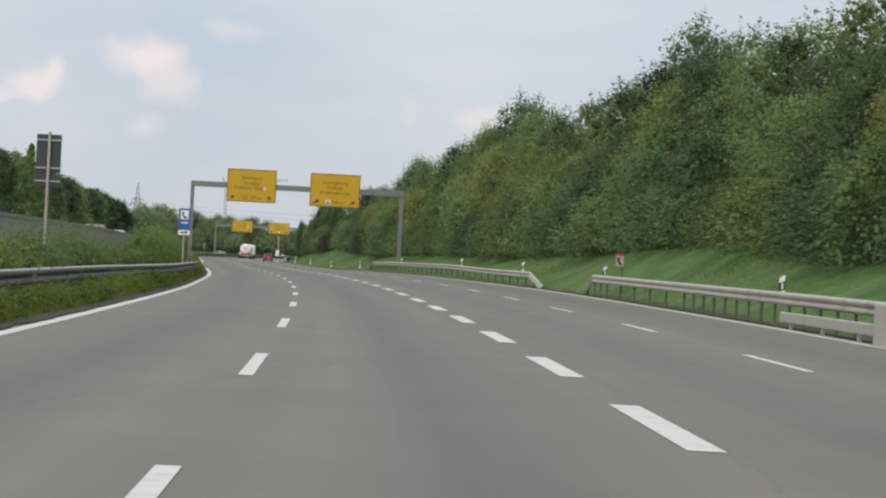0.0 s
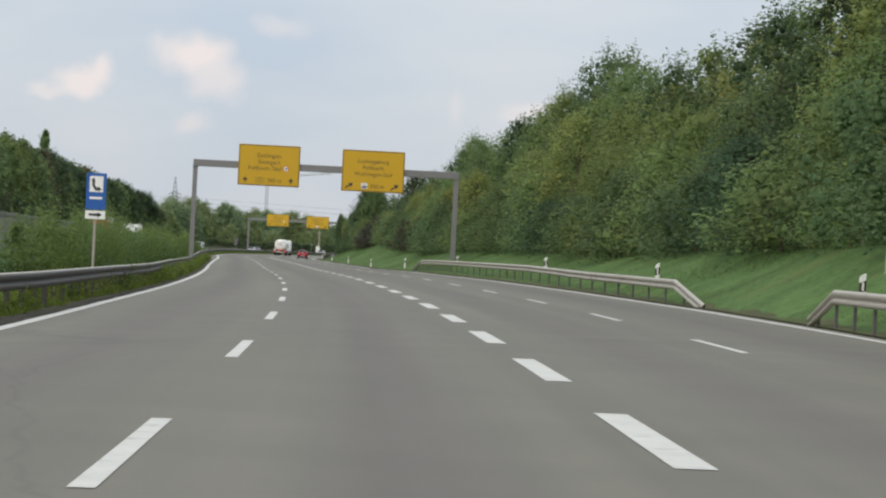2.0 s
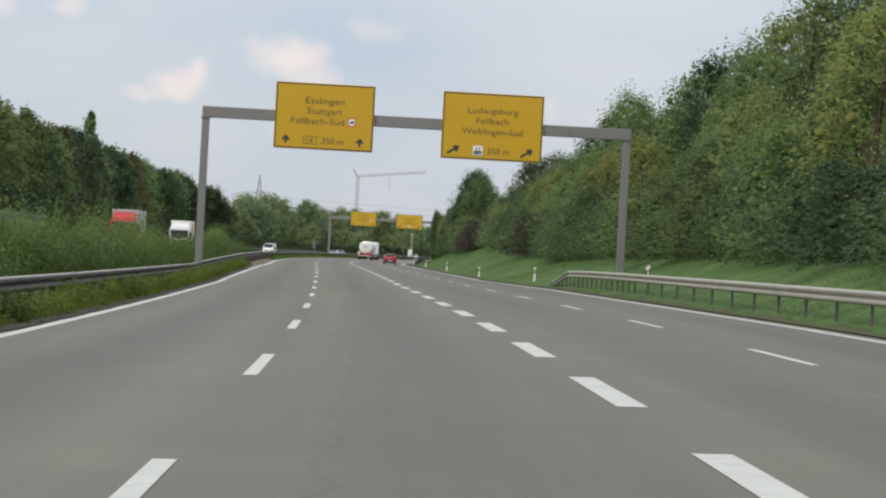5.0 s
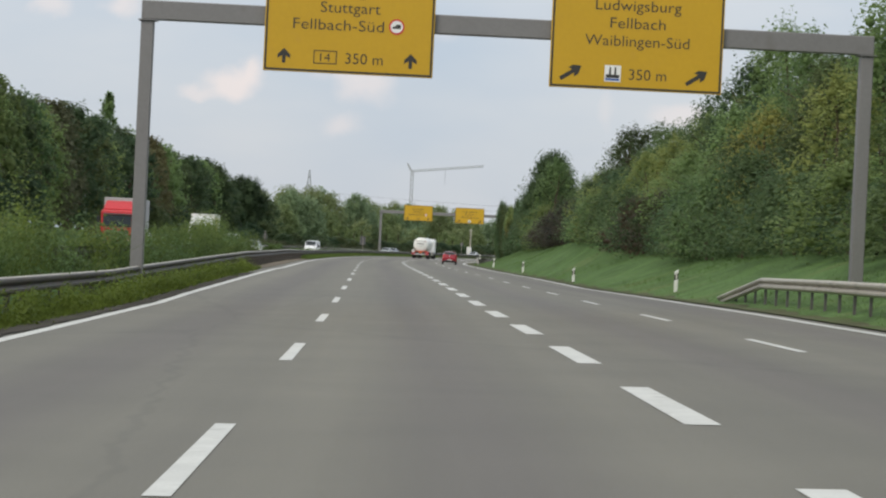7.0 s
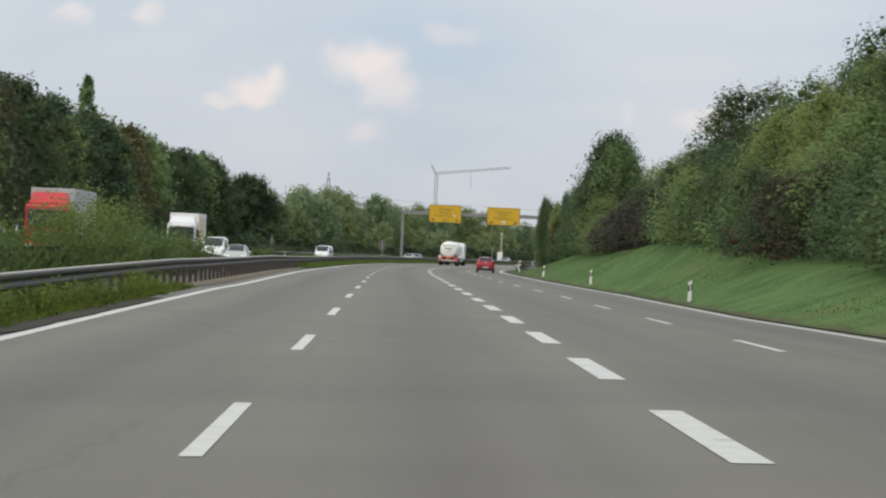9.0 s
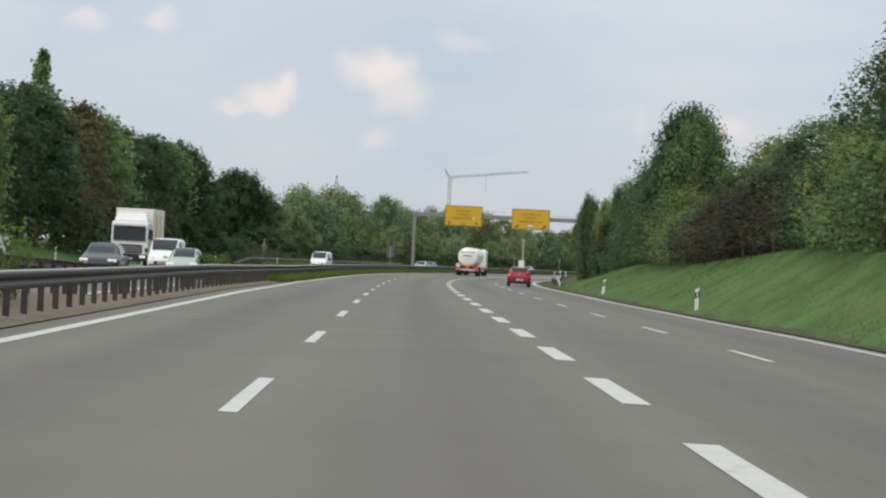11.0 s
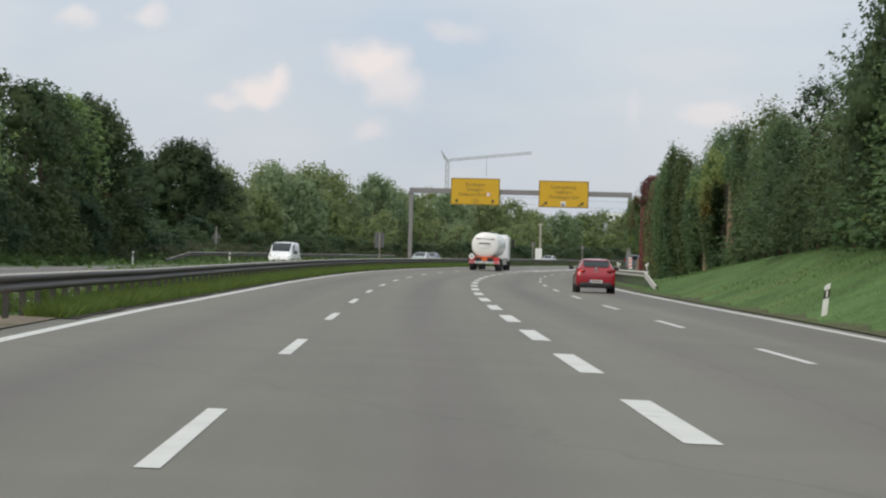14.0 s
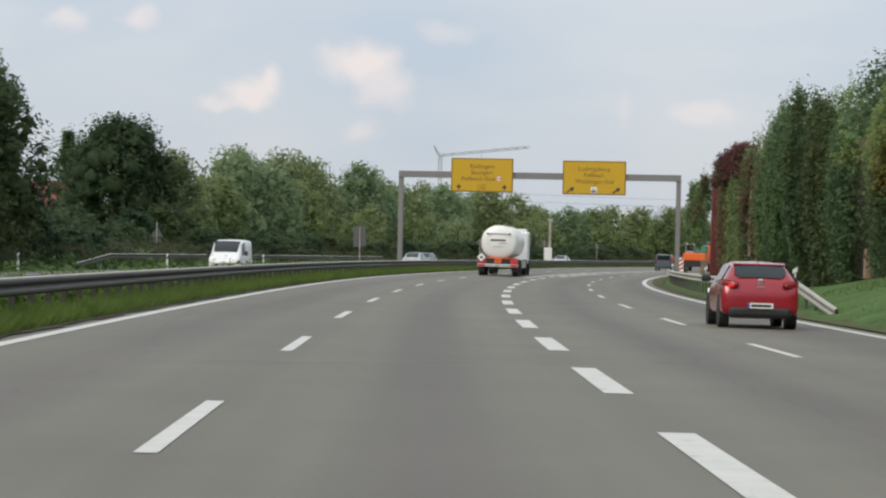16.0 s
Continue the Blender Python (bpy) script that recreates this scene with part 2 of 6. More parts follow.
    L.new(mw.outputs[2], b.inputs["Base Color"])
    return m


def grass_ground(name):
    m = material(name, (0.077, 0.132, 0.043), rough=0.9, spread=0.36, scale=0.45, fine=5.0, bump=0.5, spec=0.1, dirt=((0.125, 0.150, 0.058), 0.22, 0.57))
    return m


M_ROAD = asphalt("asphalt", (0.1225, 0.1145, 0.0925))
M_OPP = asphalt("asphalt_opposite", (0.140, 0.132, 0.118))
M_PAINT = material("road_paint", (0.52, 0.52, 0.49), rough=0.55, spread=0.10, scale=2.0, fine=35.0, bump=0.15, dirt=((0.27, 0.26, 0.24), 3.0, 0.60))
M_GROUND = grass_ground("grass_soil")
M_GRASS = foliage("grass_blades", (0.094, 0.165, 0.050), (0.134, 0.218, 0.066), autumn=(0.13, 0.15, 0.065), autumn_share=0.02)
M_LEAF_A = foliage("leaf_mid_green", (0.110, 0.170, 0.070), (0.262, 0.340, 0.122), autumn=(0.25, 0.25, 0.08), autumn_share=0.03)
M_LEAF_B = foliage("leaf_dark_green", (0.080, 0.128, 0.064), (0.176, 0.236, 0.102))
M_LEAF_C = foliage("leaf_yellow_green", (0.132, 0.176, 0.062), (0.325, 0.360, 0.120), autumn=(0.29, 0.21, 0.07), autumn_share=0.04)
M_LEAF_R = foliage("leaf_red_brown", (0.068, 0.058, 0.046), (0.118, 0.096, 0.070), autumn=(0.080, 0.100, 0.048), autumn_share=0.17)
# far-wood leaves, colours lightened to stand in for distance haze
M_LEAF_F = foliage("leaf_hazy_green", (0.155, 0.208, 0.110), (0.325, 0.380, 0.170))
M_LEAF_G = foliage("leaf_hazy_yellow", (0.180, 0.220, 0.090), (0.350, 0.385, 0.140))
M_LEAF_H = foliage("leaf_hazy_dark", (0.122, 0.168, 0.108), (0.240, 0.298, 0.152))
M_LEAF_D = foliage("leaf_deep_green", (0.053, 0.086, 0.044), (0.122, 0.164, 0.073))
M_LEAF_O = foliage("leaf_olive_brown", (0.085, 0.088, 0.045), (0.175, 0.165, 0.080))
M_LEAF_W = foliage("leaf_withered", (0.105, 0.090, 0.055), (0.200, 0.160, 0.090), autumn=(0.10, 0.13, 0.06), autumn_share=0.10)
M_CREEPER = foliage("creeper_red", (0.075, 0.036, 0.034), (0.165, 0.062, 0.055), autumn=(0.07, 0.085, 0.04), autumn_share=0.08)
M_LEAF_S = foliage("leaf_shrub_light", (0.042, 0.078, 0.026), (0.145, 0.205, 0.064), autumn=(0.11, 0.19, 0.04), autumn_share=0.08)
M_LEAF_T = foliage("leaf_median_light", (0.054, 0.090, 0.028), (0.200, 0.255, 0.074), autumn=(0.21, 0.25, 0.06), autumn_share=0.10)
M_LEAF_V = foliage("grass_long_green", (0.040, 0.075, 0.022), (0.150, 0.205, 0.050), autumn=(0.16, 0.21, 0.045), autumn_share=0.06)
M_LEAF_Y = foliage("leaf_verge_yellow", (0.042, 0.074, 0.018), (0.178, 0.230, 0.044), autumn=(0.055, 0.09, 0.032), autumn_share=0.14)
M_BARK = material("bark", (0.10, 0.075, 0.055), rough=0.9, spread=0.2, scale=3.0, fine=25.0, bump=0.8, spec=0.2)
M_STEEL = material("galvanised_steel", (0.42, 0.39, 0.335), rough=0.5, metal=0.4, spread=0.10, scale=1.5, fine=20.0, dirt=((0.22, 0.19, 0.16), 1.2, 0.58))
M_POST = material("dull_post_steel", (0.11, 0.105, 0.10), rough=0.65, metal=0.3, spread=0.15, scale=1.5, fine=20.0)
M_POSTDARK = material("dark_post_steel", (0.050, 0.046, 0.043), rough=0.7, metal=0.2, spread=0.15, scale=1.5, fine=20.0)
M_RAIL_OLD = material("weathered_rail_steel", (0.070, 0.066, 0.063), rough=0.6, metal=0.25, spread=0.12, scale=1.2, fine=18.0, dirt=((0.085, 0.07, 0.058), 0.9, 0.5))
M_FENCEPALE = material("dull_white_face", (0.36, 0.34, 0.32), rough=0.5, spread=0.06)
M_FENCE = material("fence_grey", (0.20, 0.20, 0.19), rough=0.6, metal=0.2, spread=0.10, scale=1.2, fine=18.0)
M_GANTRY = material("painted_grey_steel", (0.205, 0.20, 0.20), rough=0.5, metal=0.2, spread=0.06, scale=0.8, fine=12.0, dirt=((0.16, 0.15, 0.14), 1.5, 0.60))
M_YELLOW = material("sign_yellow", (0.54, 0.325, 0.012), rough=0.42, spread=0.03, scale=0.7, fine=9.0, dirt=((0.52, 0.31, 0.03), 2.0, 0.63))
M_BLACK = material("sign_black", (0.034, 0.032, 0.028), rough=0.5, spread=0.1)
M_WHITE = material("sign_white", (0.78, 0.78, 0.77), rough=0.4, spread=0.03)
M_REDP = material("sign_red", (0.55, 0.03, 0.03), rough=0.4, spread=0.05)
M_BLUE = material("sign_blue", (0.02, 0.10, 0.36), rough=0.4, spread=0.05)
M_SIGNBACK = material("sign_back_grey", (0.11, 0.11, 0.115), rough=0.55, metal=0.3, spread=0.08)
M_SIGNDARK = material("sign_back_dark", (0.045, 0.047, 0.05), rough=0.6, spread=0.08)
M_PLASTIC = material("white_plastic", (0.72, 0.72, 0.70), rough=0.45, spread=0.05, dirt=((0.5, 0.48, 0.42), 6.0, 0.62))
M_REFLECT = material("reflector", (0.75, 0.72, 0.68), rough=0.15, spread=0.02, spec=0.8)
M_CONC = material("concrete", (0.36, 0.34, 0.31), rough=0.85, spread=0.10, scale=1.5, fine=30.0, bump=0.4, dirt=((0.2, 0.19, 0.16), 0.8, 0.55))
M_SOIL = material("bare_soil", (0.20, 0.165, 0.125), rough=0.95, spread=0.2, scale=1.2, fine=18.0, bump=0.7, spec=0.2, dirt=((0.09, 0.11, 0.04), 0.8, 0.56))
# bare soil, darkened to include the shadow under the overhanging verge plants
M_SOILSHADE = material("shadowed_verge_soil", (0.055, 0.048, 0.040), rough=0.95, spread=0.25, scale=1.5, fine=25.0, bump=0.6, spec=0.2, dirt=((0.05, 0.065, 0.025), 1.2, 0.55))
M_VERGE = material("trampled_verge", (0.085, 0.088, 0.048), rough=0.95, spread=0.3, scale=0.6, fine=9.0, bump=0.6, spec=0.1, dirt=((0.075, 0.115, 0.036), 0.4, 0.5))
M_TYRE = material("tyre_rubber", (0.022, 0.022, 0.023), rough=0.8, spread=0.15, bump=0.2)
M_RIM = material("wheel_rim", (0.42, 0.42, 0.43), rough=0.35, metal=0.8, spread=0.05)
M_GLASS = material("tinted_glass", (0.012, 0.018, 0.02), rough=0.08, spread=0.1, spec=0.5)
M_CARRED = material("car_paint_red", (0.30, 0.006, 0.016), rough=0.22, metal=0.15, spread=0.04, scale=1.0, fine=5.0, coat=0.8)
M_CARBLACK = material("car_paint_black", (0.006, 0.009, 0.016), rough=0.25, spread=0.04, coat=0.3)
M_CARSILVER = material("car_paint_silver", (0.45, 0.47, 0.48), rough=0.3, metal=0.4, spread=0.04, coat=0.6)
M_CARGREEN = material("car_paint_pale_green", (0.36, 0.42, 0.36), rough=0.3, metal=0.2, spread=0.04, coat=0.6)
M_CARGREY = material("car_paint_dark_grey", (0.09, 0.11, 0.14), rough=0.3, metal=0.3, spread=0.04, coat=0.6)
M_CARWHITE = material("car_paint_white", (0.74, 0.75, 0.76), rough=0.3, spread=0.03, coat=0.5, dirt=((0.6, 0.59, 0.56), 1.5, 0.62))
M_TANK = material("tank_white", (0.80, 0.80, 0.77), rough=0.3, spread=0.03, scale=1.0, coat=0.3, dirt=((0.62, 0.60, 0.54), 1.0, 0.62))
M_TRUCKRED = material("truck_red", (0.55, 0.035, 0.045), rough=0.35, spread=0.05)
M_ORANGE = material("machine_orange", (0.75, 0.13, 0.02), rough=0.4, spread=0.06)
M_BANDRED = material("band_orange_red", (0.50, 0.075, 0.02), rough=0.5, spread=0.08)
M_DARKP = material("dark_plastic", (0.018, 0.018, 0.019), rough=0.6, spread=0.1)
M_TAIL = material("tail_light", (0.24, 0.008, 0.012), rough=0.2, spread=0.05, coat=0.6)
M_BRAKE = material("tail_light_lit", (0.7, 0.02, 0.02), rough=0.2, spread=0.05, emit=(1.0, 0.06, 0.08, 0.22))
M_HEAD = material("headlight", (0.75, 0.76, 0.78), rough=0.1, spread=0.03, coat=0.5, emit=(1.0, 0.95, 0.85, 0.25))
M_CURTAIN = material("truck_tarpaulin_grey", (0.40, 0.41, 0.42), rough=0.6, spread=0.06)
M_BOXWHITE = material("truck_box_white", (0.72, 0.71, 0.68), rough=0.45, spread=0.04)
M_BOXYEL = material("truck_box_yellow", (0.72, 0.48, 0.08), rough=0.45, spread=0.05)
M_WOODRED = material("red_brown_post", (0.15, 0.030, 0.034), rough=0.75, spread=0.15, scale=2.0, fine=20.0)
M_WOOD = material("weathered_wood", (0.30, 0.21, 0.15), rough=0.8, spread=0.2, scale=1.5, fine=18.0, bump=0.4)
M_PALEWOOD = material("bleached_wood", (0.42, 0.35, 0.28), rough=0.85, spread=0.18, scale=1.5, fine=16.0, bump=0.4)
M_WALLB = material("timber_barrier", (0.16, 0.12, 0.09), rough=0.85, spread=0.2, scale=1.5, fine=15.0, bump=0.4)
M_ROOF = material("red_roof_tiles", (0.20, 0.050, 0.042), rough=0.8, spread=0.15, scale=1.0, fine=9.0)
M_PLASTER = material("plaster", (0.55, 0.53, 0.49), rough=0.85, spread=0.05)
M_CRANE = material("crane_grey", (0.36, 0.36, 0.36), rough=0.5, metal=0.3, spread=0.08)
M_PYLON = material("pylon_steel", (0.20, 0.21, 0.215), rough=0.6, metal=0.2, spread=0.08)
M_TOWER = material("tower_block_white", (0.72, 0.72, 0.72), rough=0.8, spread=0.04)


# ---- the road's line ----
S_NODE = [-60, 0, 60, 120, 180, 240, 300, 360, 420, 480, 540, 600, 660, 720, 1000]
BEND = [0.230, 0.271, 0.312, 0.416, 0.273, 0.013, 0.048, -0.025, -0.207, -0.631, -1.0, -0.72, -0.75, -0.85, -0.85]      # per km
FALL = [-0.15, -0.77, 0.52, 1.87, 2.9, 2.61, -1.5, -2.03, -0.76, -1.17, -1.43, -1.64, -1.77, -1.86, -1.9]             # crossfall, %
RISE = [-0.006, -0.02, -0.046, -0.164, -0.36, -0.615, -0.668, -0.812, -1.021, -1.189, -1.324, -1.481, -1.64, -1.79, -2.42]
_s = np.arange(-60, 1000.1, 2.0)
_k = np.interp(_s, S_NODE, BEND) * 1e-3
_th = np.concatenate([[0], np.cumsum((_k[1:] + _k[:-1]))])
_th = _th - np.interp(0, _s, _th) - 0.03157
_x = np.concatenate([[0], np.cumsum(-np.sin((_th[1:] + _th[:-1]) / 2) * 2)])
_y = np.concatenate([[0], np.cumsum(np.cos((_th[1:] + _th[:-1]) / 2) * 2)])
_x, _y = _x - np.interp(0, _s, _x), _y - np.interp(0, _s, _y)


WIDE_S = [60, 90, 110, 160, 250, 280, 310, 380, 410, 440, 480, 560]
WIDE_U = [0.05, -0.06, -0.22, -0.36, -0.44, -0.22, 0.14, 0.02, -0.2, 0.0, 0.08, 0.0]


def heading(s):
    return float(np.interp(s, _s, _th))


def zc(s):
    return np.interp(s, S_NODE, RISE)


def plan(s, u):
    """Ground plan of road distance s and offset u; the left margin is wider or narrower along the way."""
    th = np.interp(s, _s, _th)
    u = np.asarray(u, float)
    u = u + np.interp(s, WIDE_S, WIDE_U) * np.clip((-3.0 - u) / 2.4, 0, 1) * np.clip((u + 13.0) / 3.5, 0, 1)
    return np.interp(s, _s, _x) + u * np.cos(th), np.interp(s, _s, _y) + u * np.sin(th)


def r_edge(s):
    return np.interp(s, [0, 105, 150, 178, 230, 300, 345, 370, 395, 450, 520, 560, 620, 700], [9.6, 9.55, 9.1, 8.65, 8.5, 8.8, 9.35, 9.15, 8.75, 8.65, 8.25, 8.0, 7.6, 7.6])


def opp(s, u=-15.0):
    """Height of the opposite carriageway over the road's axis; it tilts with the curve."""
    return np.interp(s, [0, 322, 350, 430, 520, 1000], [0.5, 0.5, 0.08, 0.08, -0.06, -0.12]) + np.interp(s, [322, 350, 430, 520], [0, 0.026, 0.026, 0]) * (-15.0 - np.clip(u, -24.0, -9.0))


SLOPE_S = [0, 76, 105, 150, 182, 226, 278, 305, 334, 357, 377, 420, 450, 487, 515, 560, 1000]
SLOPE_H = [1.4, 1.45, 2.05, 1.55, 1.3, 1.5, 1.65, 1.4, 1.75, 2.35, 2.55, 1.75, 1.9, 1.2, 0.35, 0.2, 0.2]


def ground_z(s, u):
    """Height of the ground at road distance s and offset u (right positive)."""
    s, u = np.asarray(s, float), np.asarray(u, float)
    z0, c = zc(s), np.interp(s, S_NODE, FALL) * 0.01
    e = r_edge(s) + 1.0
    h = np.interp(s, SLOPE_S, SLOPE_H)
    road = c * np.clip(u, -6.8, e)
    right = np.where(u > e, h * np.clip((u - e) / (14 - e), 0, 1) ** 1.15 + np.clip(u - 14, 0, 14) * 0.16 * np.clip(h, 0.3, 1.4), 0)
    o = opp(s, u)
    w = np.clip((-6.8 - u) / 2.2, 0, 1)
    w = w * w * (3 - 2 * w)
    left = road * (1 - w) + o * w
    left = left + np.where(u < -25, np.clip((-25 - u) / 6, 0, 1) * 1.3 + np.clip(-31 - u, 0, 30) * 0.03, 0)
    return z0 + np.where(u < -6.8, left, road + right)


def at(s, u, dz=0.0):
    x, y = plan(s, u)
    return Vector((float(x), float(y), float(ground_z(s, u)) + dz))


def place(s, u, dz=0.0, turn=0.0):
    """Pose on the ground at (s, u), +Y along the road; turn in degrees to the left."""
    p = at(s, u, dz)
    return pose(p.x, p.y, p.z, 0, 0, math.degrees(heading(s)) + turn)


# ---- mesh helpers ----
def mesh_of(name, verts, faces, mat, smooth=False):
    me = bpy.data.meshes.new(name)
    me.from_pydata([tuple(v) for v in verts], [], [tuple(f) for f in faces])
    mats = mat if isinstance(mat, (list, tuple)) else [mat]
    for m in mats:
        me.materials.append(m)
    if smooth:
        me.polygons.foreach_set("use_smooth", [True] * len(me.polygons))
    me.update()
    return me


def thing(name, label, category, m=None, group="", kind=""):
    """An Empty at the thing's base, to carry its parts."""
    ob = tagged(new(name), label, category, group, kind)
    if m is not None:
        ob.matrix_world = m
    return ob


def part(name, bm, material_, parent, label="", m=None, smooth=False):
    """Link a bmesh, or a ready mesh, as one mesh object under a thing or a part."""
    if isinstance(bm, bpy.types.Mesh):
        me = bm
    else:
        me = bpy.data.meshes.new(name)
        bmesh.ops.recalc_face_normals(bm, faces=bm.faces)
        bm.to_mesh(me)
        bm.free()
        me.materials.append(material_)
        if smooth:
            me.polygons.foreach_set("use_smooth", [True] * len(me.polygons))
    ob = new(name, me)
    ob.parent = parent
    if m is not None:
        ob.matrix_basis = m
    if label:
        ob["label"] = label
    return ob


def box(bm, x0, x1, y0, y1, z0, z1, bevel=0.0, m=None):
    r = bmesh.ops.create_cube(bm, size=1.0)
    vs = r["verts"]
    for v in vs:
        v.co = Vector(((x0 + x1) / 2 + v.co.x * (x1 - x0), (y0 + y1) / 2 + v.co.y * (y1 - y0), (z0 + z1) / 2 + v.co.z * (z1 - z0)))
    if bevel:
        es = list({e for v in vs for e in v.link_edges})
        r2 = bmesh.ops.bevel(bm, geom=es, offset=bevel, segments=2, affect="EDGES", profile=0.5)
        vs = list({v for f in r2["faces"] for v in f.verts} | {v for v in vs if v.is_valid})
    if m is not None:
        bmesh.ops.transform(bm, matrix=m, verts=[v for v in vs if v.is_valid])
    return bm


def boxed(*a, bevel=0.0, m=None):
    return box(bmesh.new(), *a, bevel=bevel, m=m)


def tube(bm, p0, p1, r0, r1, seg=8, caps=True):
    p0, p1 = Vector(p0), Vector(p1)
    d = p1 - p0
    q = d.to_track_quat("Z", "Y").to_matrix().to_4x4()
    bmesh.ops.create_cone(bm, cap_ends=caps, segments=seg, radius1=r0, radius2=r1, depth=d.length, matrix=Matrix.Translation((p0 + p1) / 2) @ q)
    return bm


def tubed(*a, **k):
    return tube(bmesh.new(), *a, **k)


def strip(us, ss, zf, name, mat, uv=False):
    """A sheet over rows of s and columns of u (functions of s allowed)."""
    verts, faces = [], []
    cols = len(us)
    for s in ss:
        for u in us:
            uu = float(u(s)) if callable(u) else u
            x, y = plan(s, uu)
            verts.append((float(x), float(y), float(zf(s, uu))))
    for i in range(len(ss) - 1):
        for j in range(cols - 1):
            a = i * cols + j
            faces.append((a, a + 1, a + cols + 1, a + cols))
    me = mesh_of(name, verts, faces, mat, smooth=True)
    if uv:
        lay = me.uv_layers.new(name="road")
        su = [(float(u(s)) if callable(u) else u, s) for s in ss for u in us]
        vi = np.empty(len(me.loops), dtype=np.int32)
        me.loops.foreach_get("vertex_index", vi)
        lay.data.foreach_set("uv", np.array(su, dtype=np.float32)[vi].ravel())
    return me


def road_z(s, u):
    return zc(s) + np.interp(s, S_NODE, FALL) * 0.01 * u


# ---- ground: one sheet to the horizon ----
def build_ground():
    us = [-90, -75, -60, -50, -42, -36, -31, -28, -25, -24.4, -20, -15, -10, -9.0, -8.3, -7.6, -6.8, -6.2, -3, 0, 3, 6, 8.5, 9.2, 9.8, 10.4, 11, 11.7, 12.4, 13.2, 14, 15.5, 18, 22, 28, 36, 50, 70]
    ss = list(np.arange(-60, 960.1, 4.0))
    rng = np.random.RandomState(4)
    verts = []
    for s in ss:
        for u in us:
            x, y = plan(s, u)
            on = -6.3 < u < float(r_edge(s)) + 0.6 or -24.5 < u < -9.0
            z = float(ground_z(s, u)) - (0.06 if on else 0.0)
            if u > 10.5 or u < -25:
                z += 0.05 * math.sin(s * 0.21 + u) * math.sin(s * 0.083 + 0.7 * u)
            verts.append((float(x), float(y), z))
    n, k = len(us), len(ss)
    faces = [(i * n + j, i * n + j + 1, (i + 1) * n + j + 1, (i + 1) * n + j) for i in range(k - 1) for j in range(n - 1)]
    ring = [j for j in range(n)] + [i * n + n - 1 for i in range(1, k)] + [(k - 1) * n + j for j in range(n - 2, -1, -1)] + [i * n for i in range(k - 2, 0, -1)]
    far = []
    c = Vector((0, 430, 0))
    for v in ring:
        d = Vector(verts[v]) - c
        d.z = 0
        # push out along the ray from the middle, to the horizon
        d = d.normalized() * 4600
        far.append(len(verts))
        verts.append((c.x + d.x, c.y + d.y, -4.0))
    m = len(ring)
    for i in range(m):
        faces.append((ring[i], far[i], far[(i + 1) % m], ring[(i + 1) % m]))
    ob = new("ground", mesh_of("ground", verts, faces, M_GROUND, smooth=True))
    return tagged(ob, "grassy verge and embankment with dry patches beside the motorway", "ground", kind="structure")


build_ground()

SR = list(np.arange(-40, 900.1, 2.0))
road = new("road", strip([-6.15, -5.0, -3.0, -1, 1, 3, 5, 7, lambda s: r_edge(s) + 0.45], SR, lambda s, u: road_z(s, u), "road", M_ROAD, uv=True))
tagged(road, "grey worn asphalt carriageway of a three-lane motorway", "road", kind="structure")
road_back = new("road_opposite", strip([-24.2, -20, -16, -12, -9.15], SR, lambda s, u: zc(s) + opp(s, u), "road_opposite", M_OPP, uv=True))
tagged(road_back, "grey asphalt carriageway for the opposite direction", "road", kind="structure")


def line_mesh(s0, s1, u, w, zf, step=2.0):
    n = max(1, int(round((s1 - s0) / step)))
    ss = np.linspace(s0, s1, n + 1)
    uf = u if callable(u) else (lambda s: u)
    return strip([lambda s: uf(s) - w / 2, lambda s: uf(s) + w / 2], ss, zf, "line", M_PAINT)


part("edge_line", line_mesh(-40, 900, -5.55, 0.22, lambda s, u: road_z(s, u) + 0.006), None, road, "white solid edge line")
part("edge_line", line_mesh(-40, 900, lambda s: r_edge(s) - 0.02, 0.25, lambda s, u: road_z(s, u) + 0.006), None, road, "white solid edge line")
part("edge_line", line_mesh(-40, 900, -9.55, 0.22, lambda s, u: zc(s) + opp(s, u) + 0.006), None, road_back, "white solid edge line")
part("edge_line", line_mesh(-40, 900, -21.3, 0.22, lambda s, u: zc(s) + opp(s, u) + 0.006), None, road_back, "white solid edge line")


def dashes(first, period, length, u, w, end, parent, zf, skip=()):
    k = 0
    while first + k * period < end:
        a = first + k * period
        if not any(p <= a < q for p, q in skip):
            part("lane_dash", line_mesh(a, a + length, u, w, zf), None, parent)
        k += 1


ZF = lambda s, u: road_z(s, u) + 0.006
THIRD = lambda s: float(np.interp(s, [0, 110, 180, 250, 330, 380, 500, 800], [5.7, 5.68, 5.48, 5.38, 5.68, 5.42, 5.22, 5.1]))
dashes(10.03 - 36, 18.0, 6.05, -1.875, 0.16, 760, road, ZF)
dashes(19.82 - 5 * 11.8124, 11.8124, 6.0, 1.875, 0.30, 640, road, ZF)
dashes(1.62, 17.74, 5.9, THIRD, 0.15, 640, road, ZF)
for uo in (-13.3, -17.2):
    dashes(200.0, 18.0, 6.0, uo, 0.16, 700, road_back, lambda s, u: zc(s) + opp(s, u) + 0.006)
# exit wedge where the lanes part
part("edge_line", line_mesh(566, 700, lambda s: 0.9 + 1.2 * (s - 566) / 134, 0.35, ZF), None, road, "white solid line of the exit wedge")
part("edge_line", line_mesh(580, 700, lambda s: 2.2 + 2.0 * (s - 580) / 120, 0.3, ZF), None, road, "white solid line of the exit wedge")
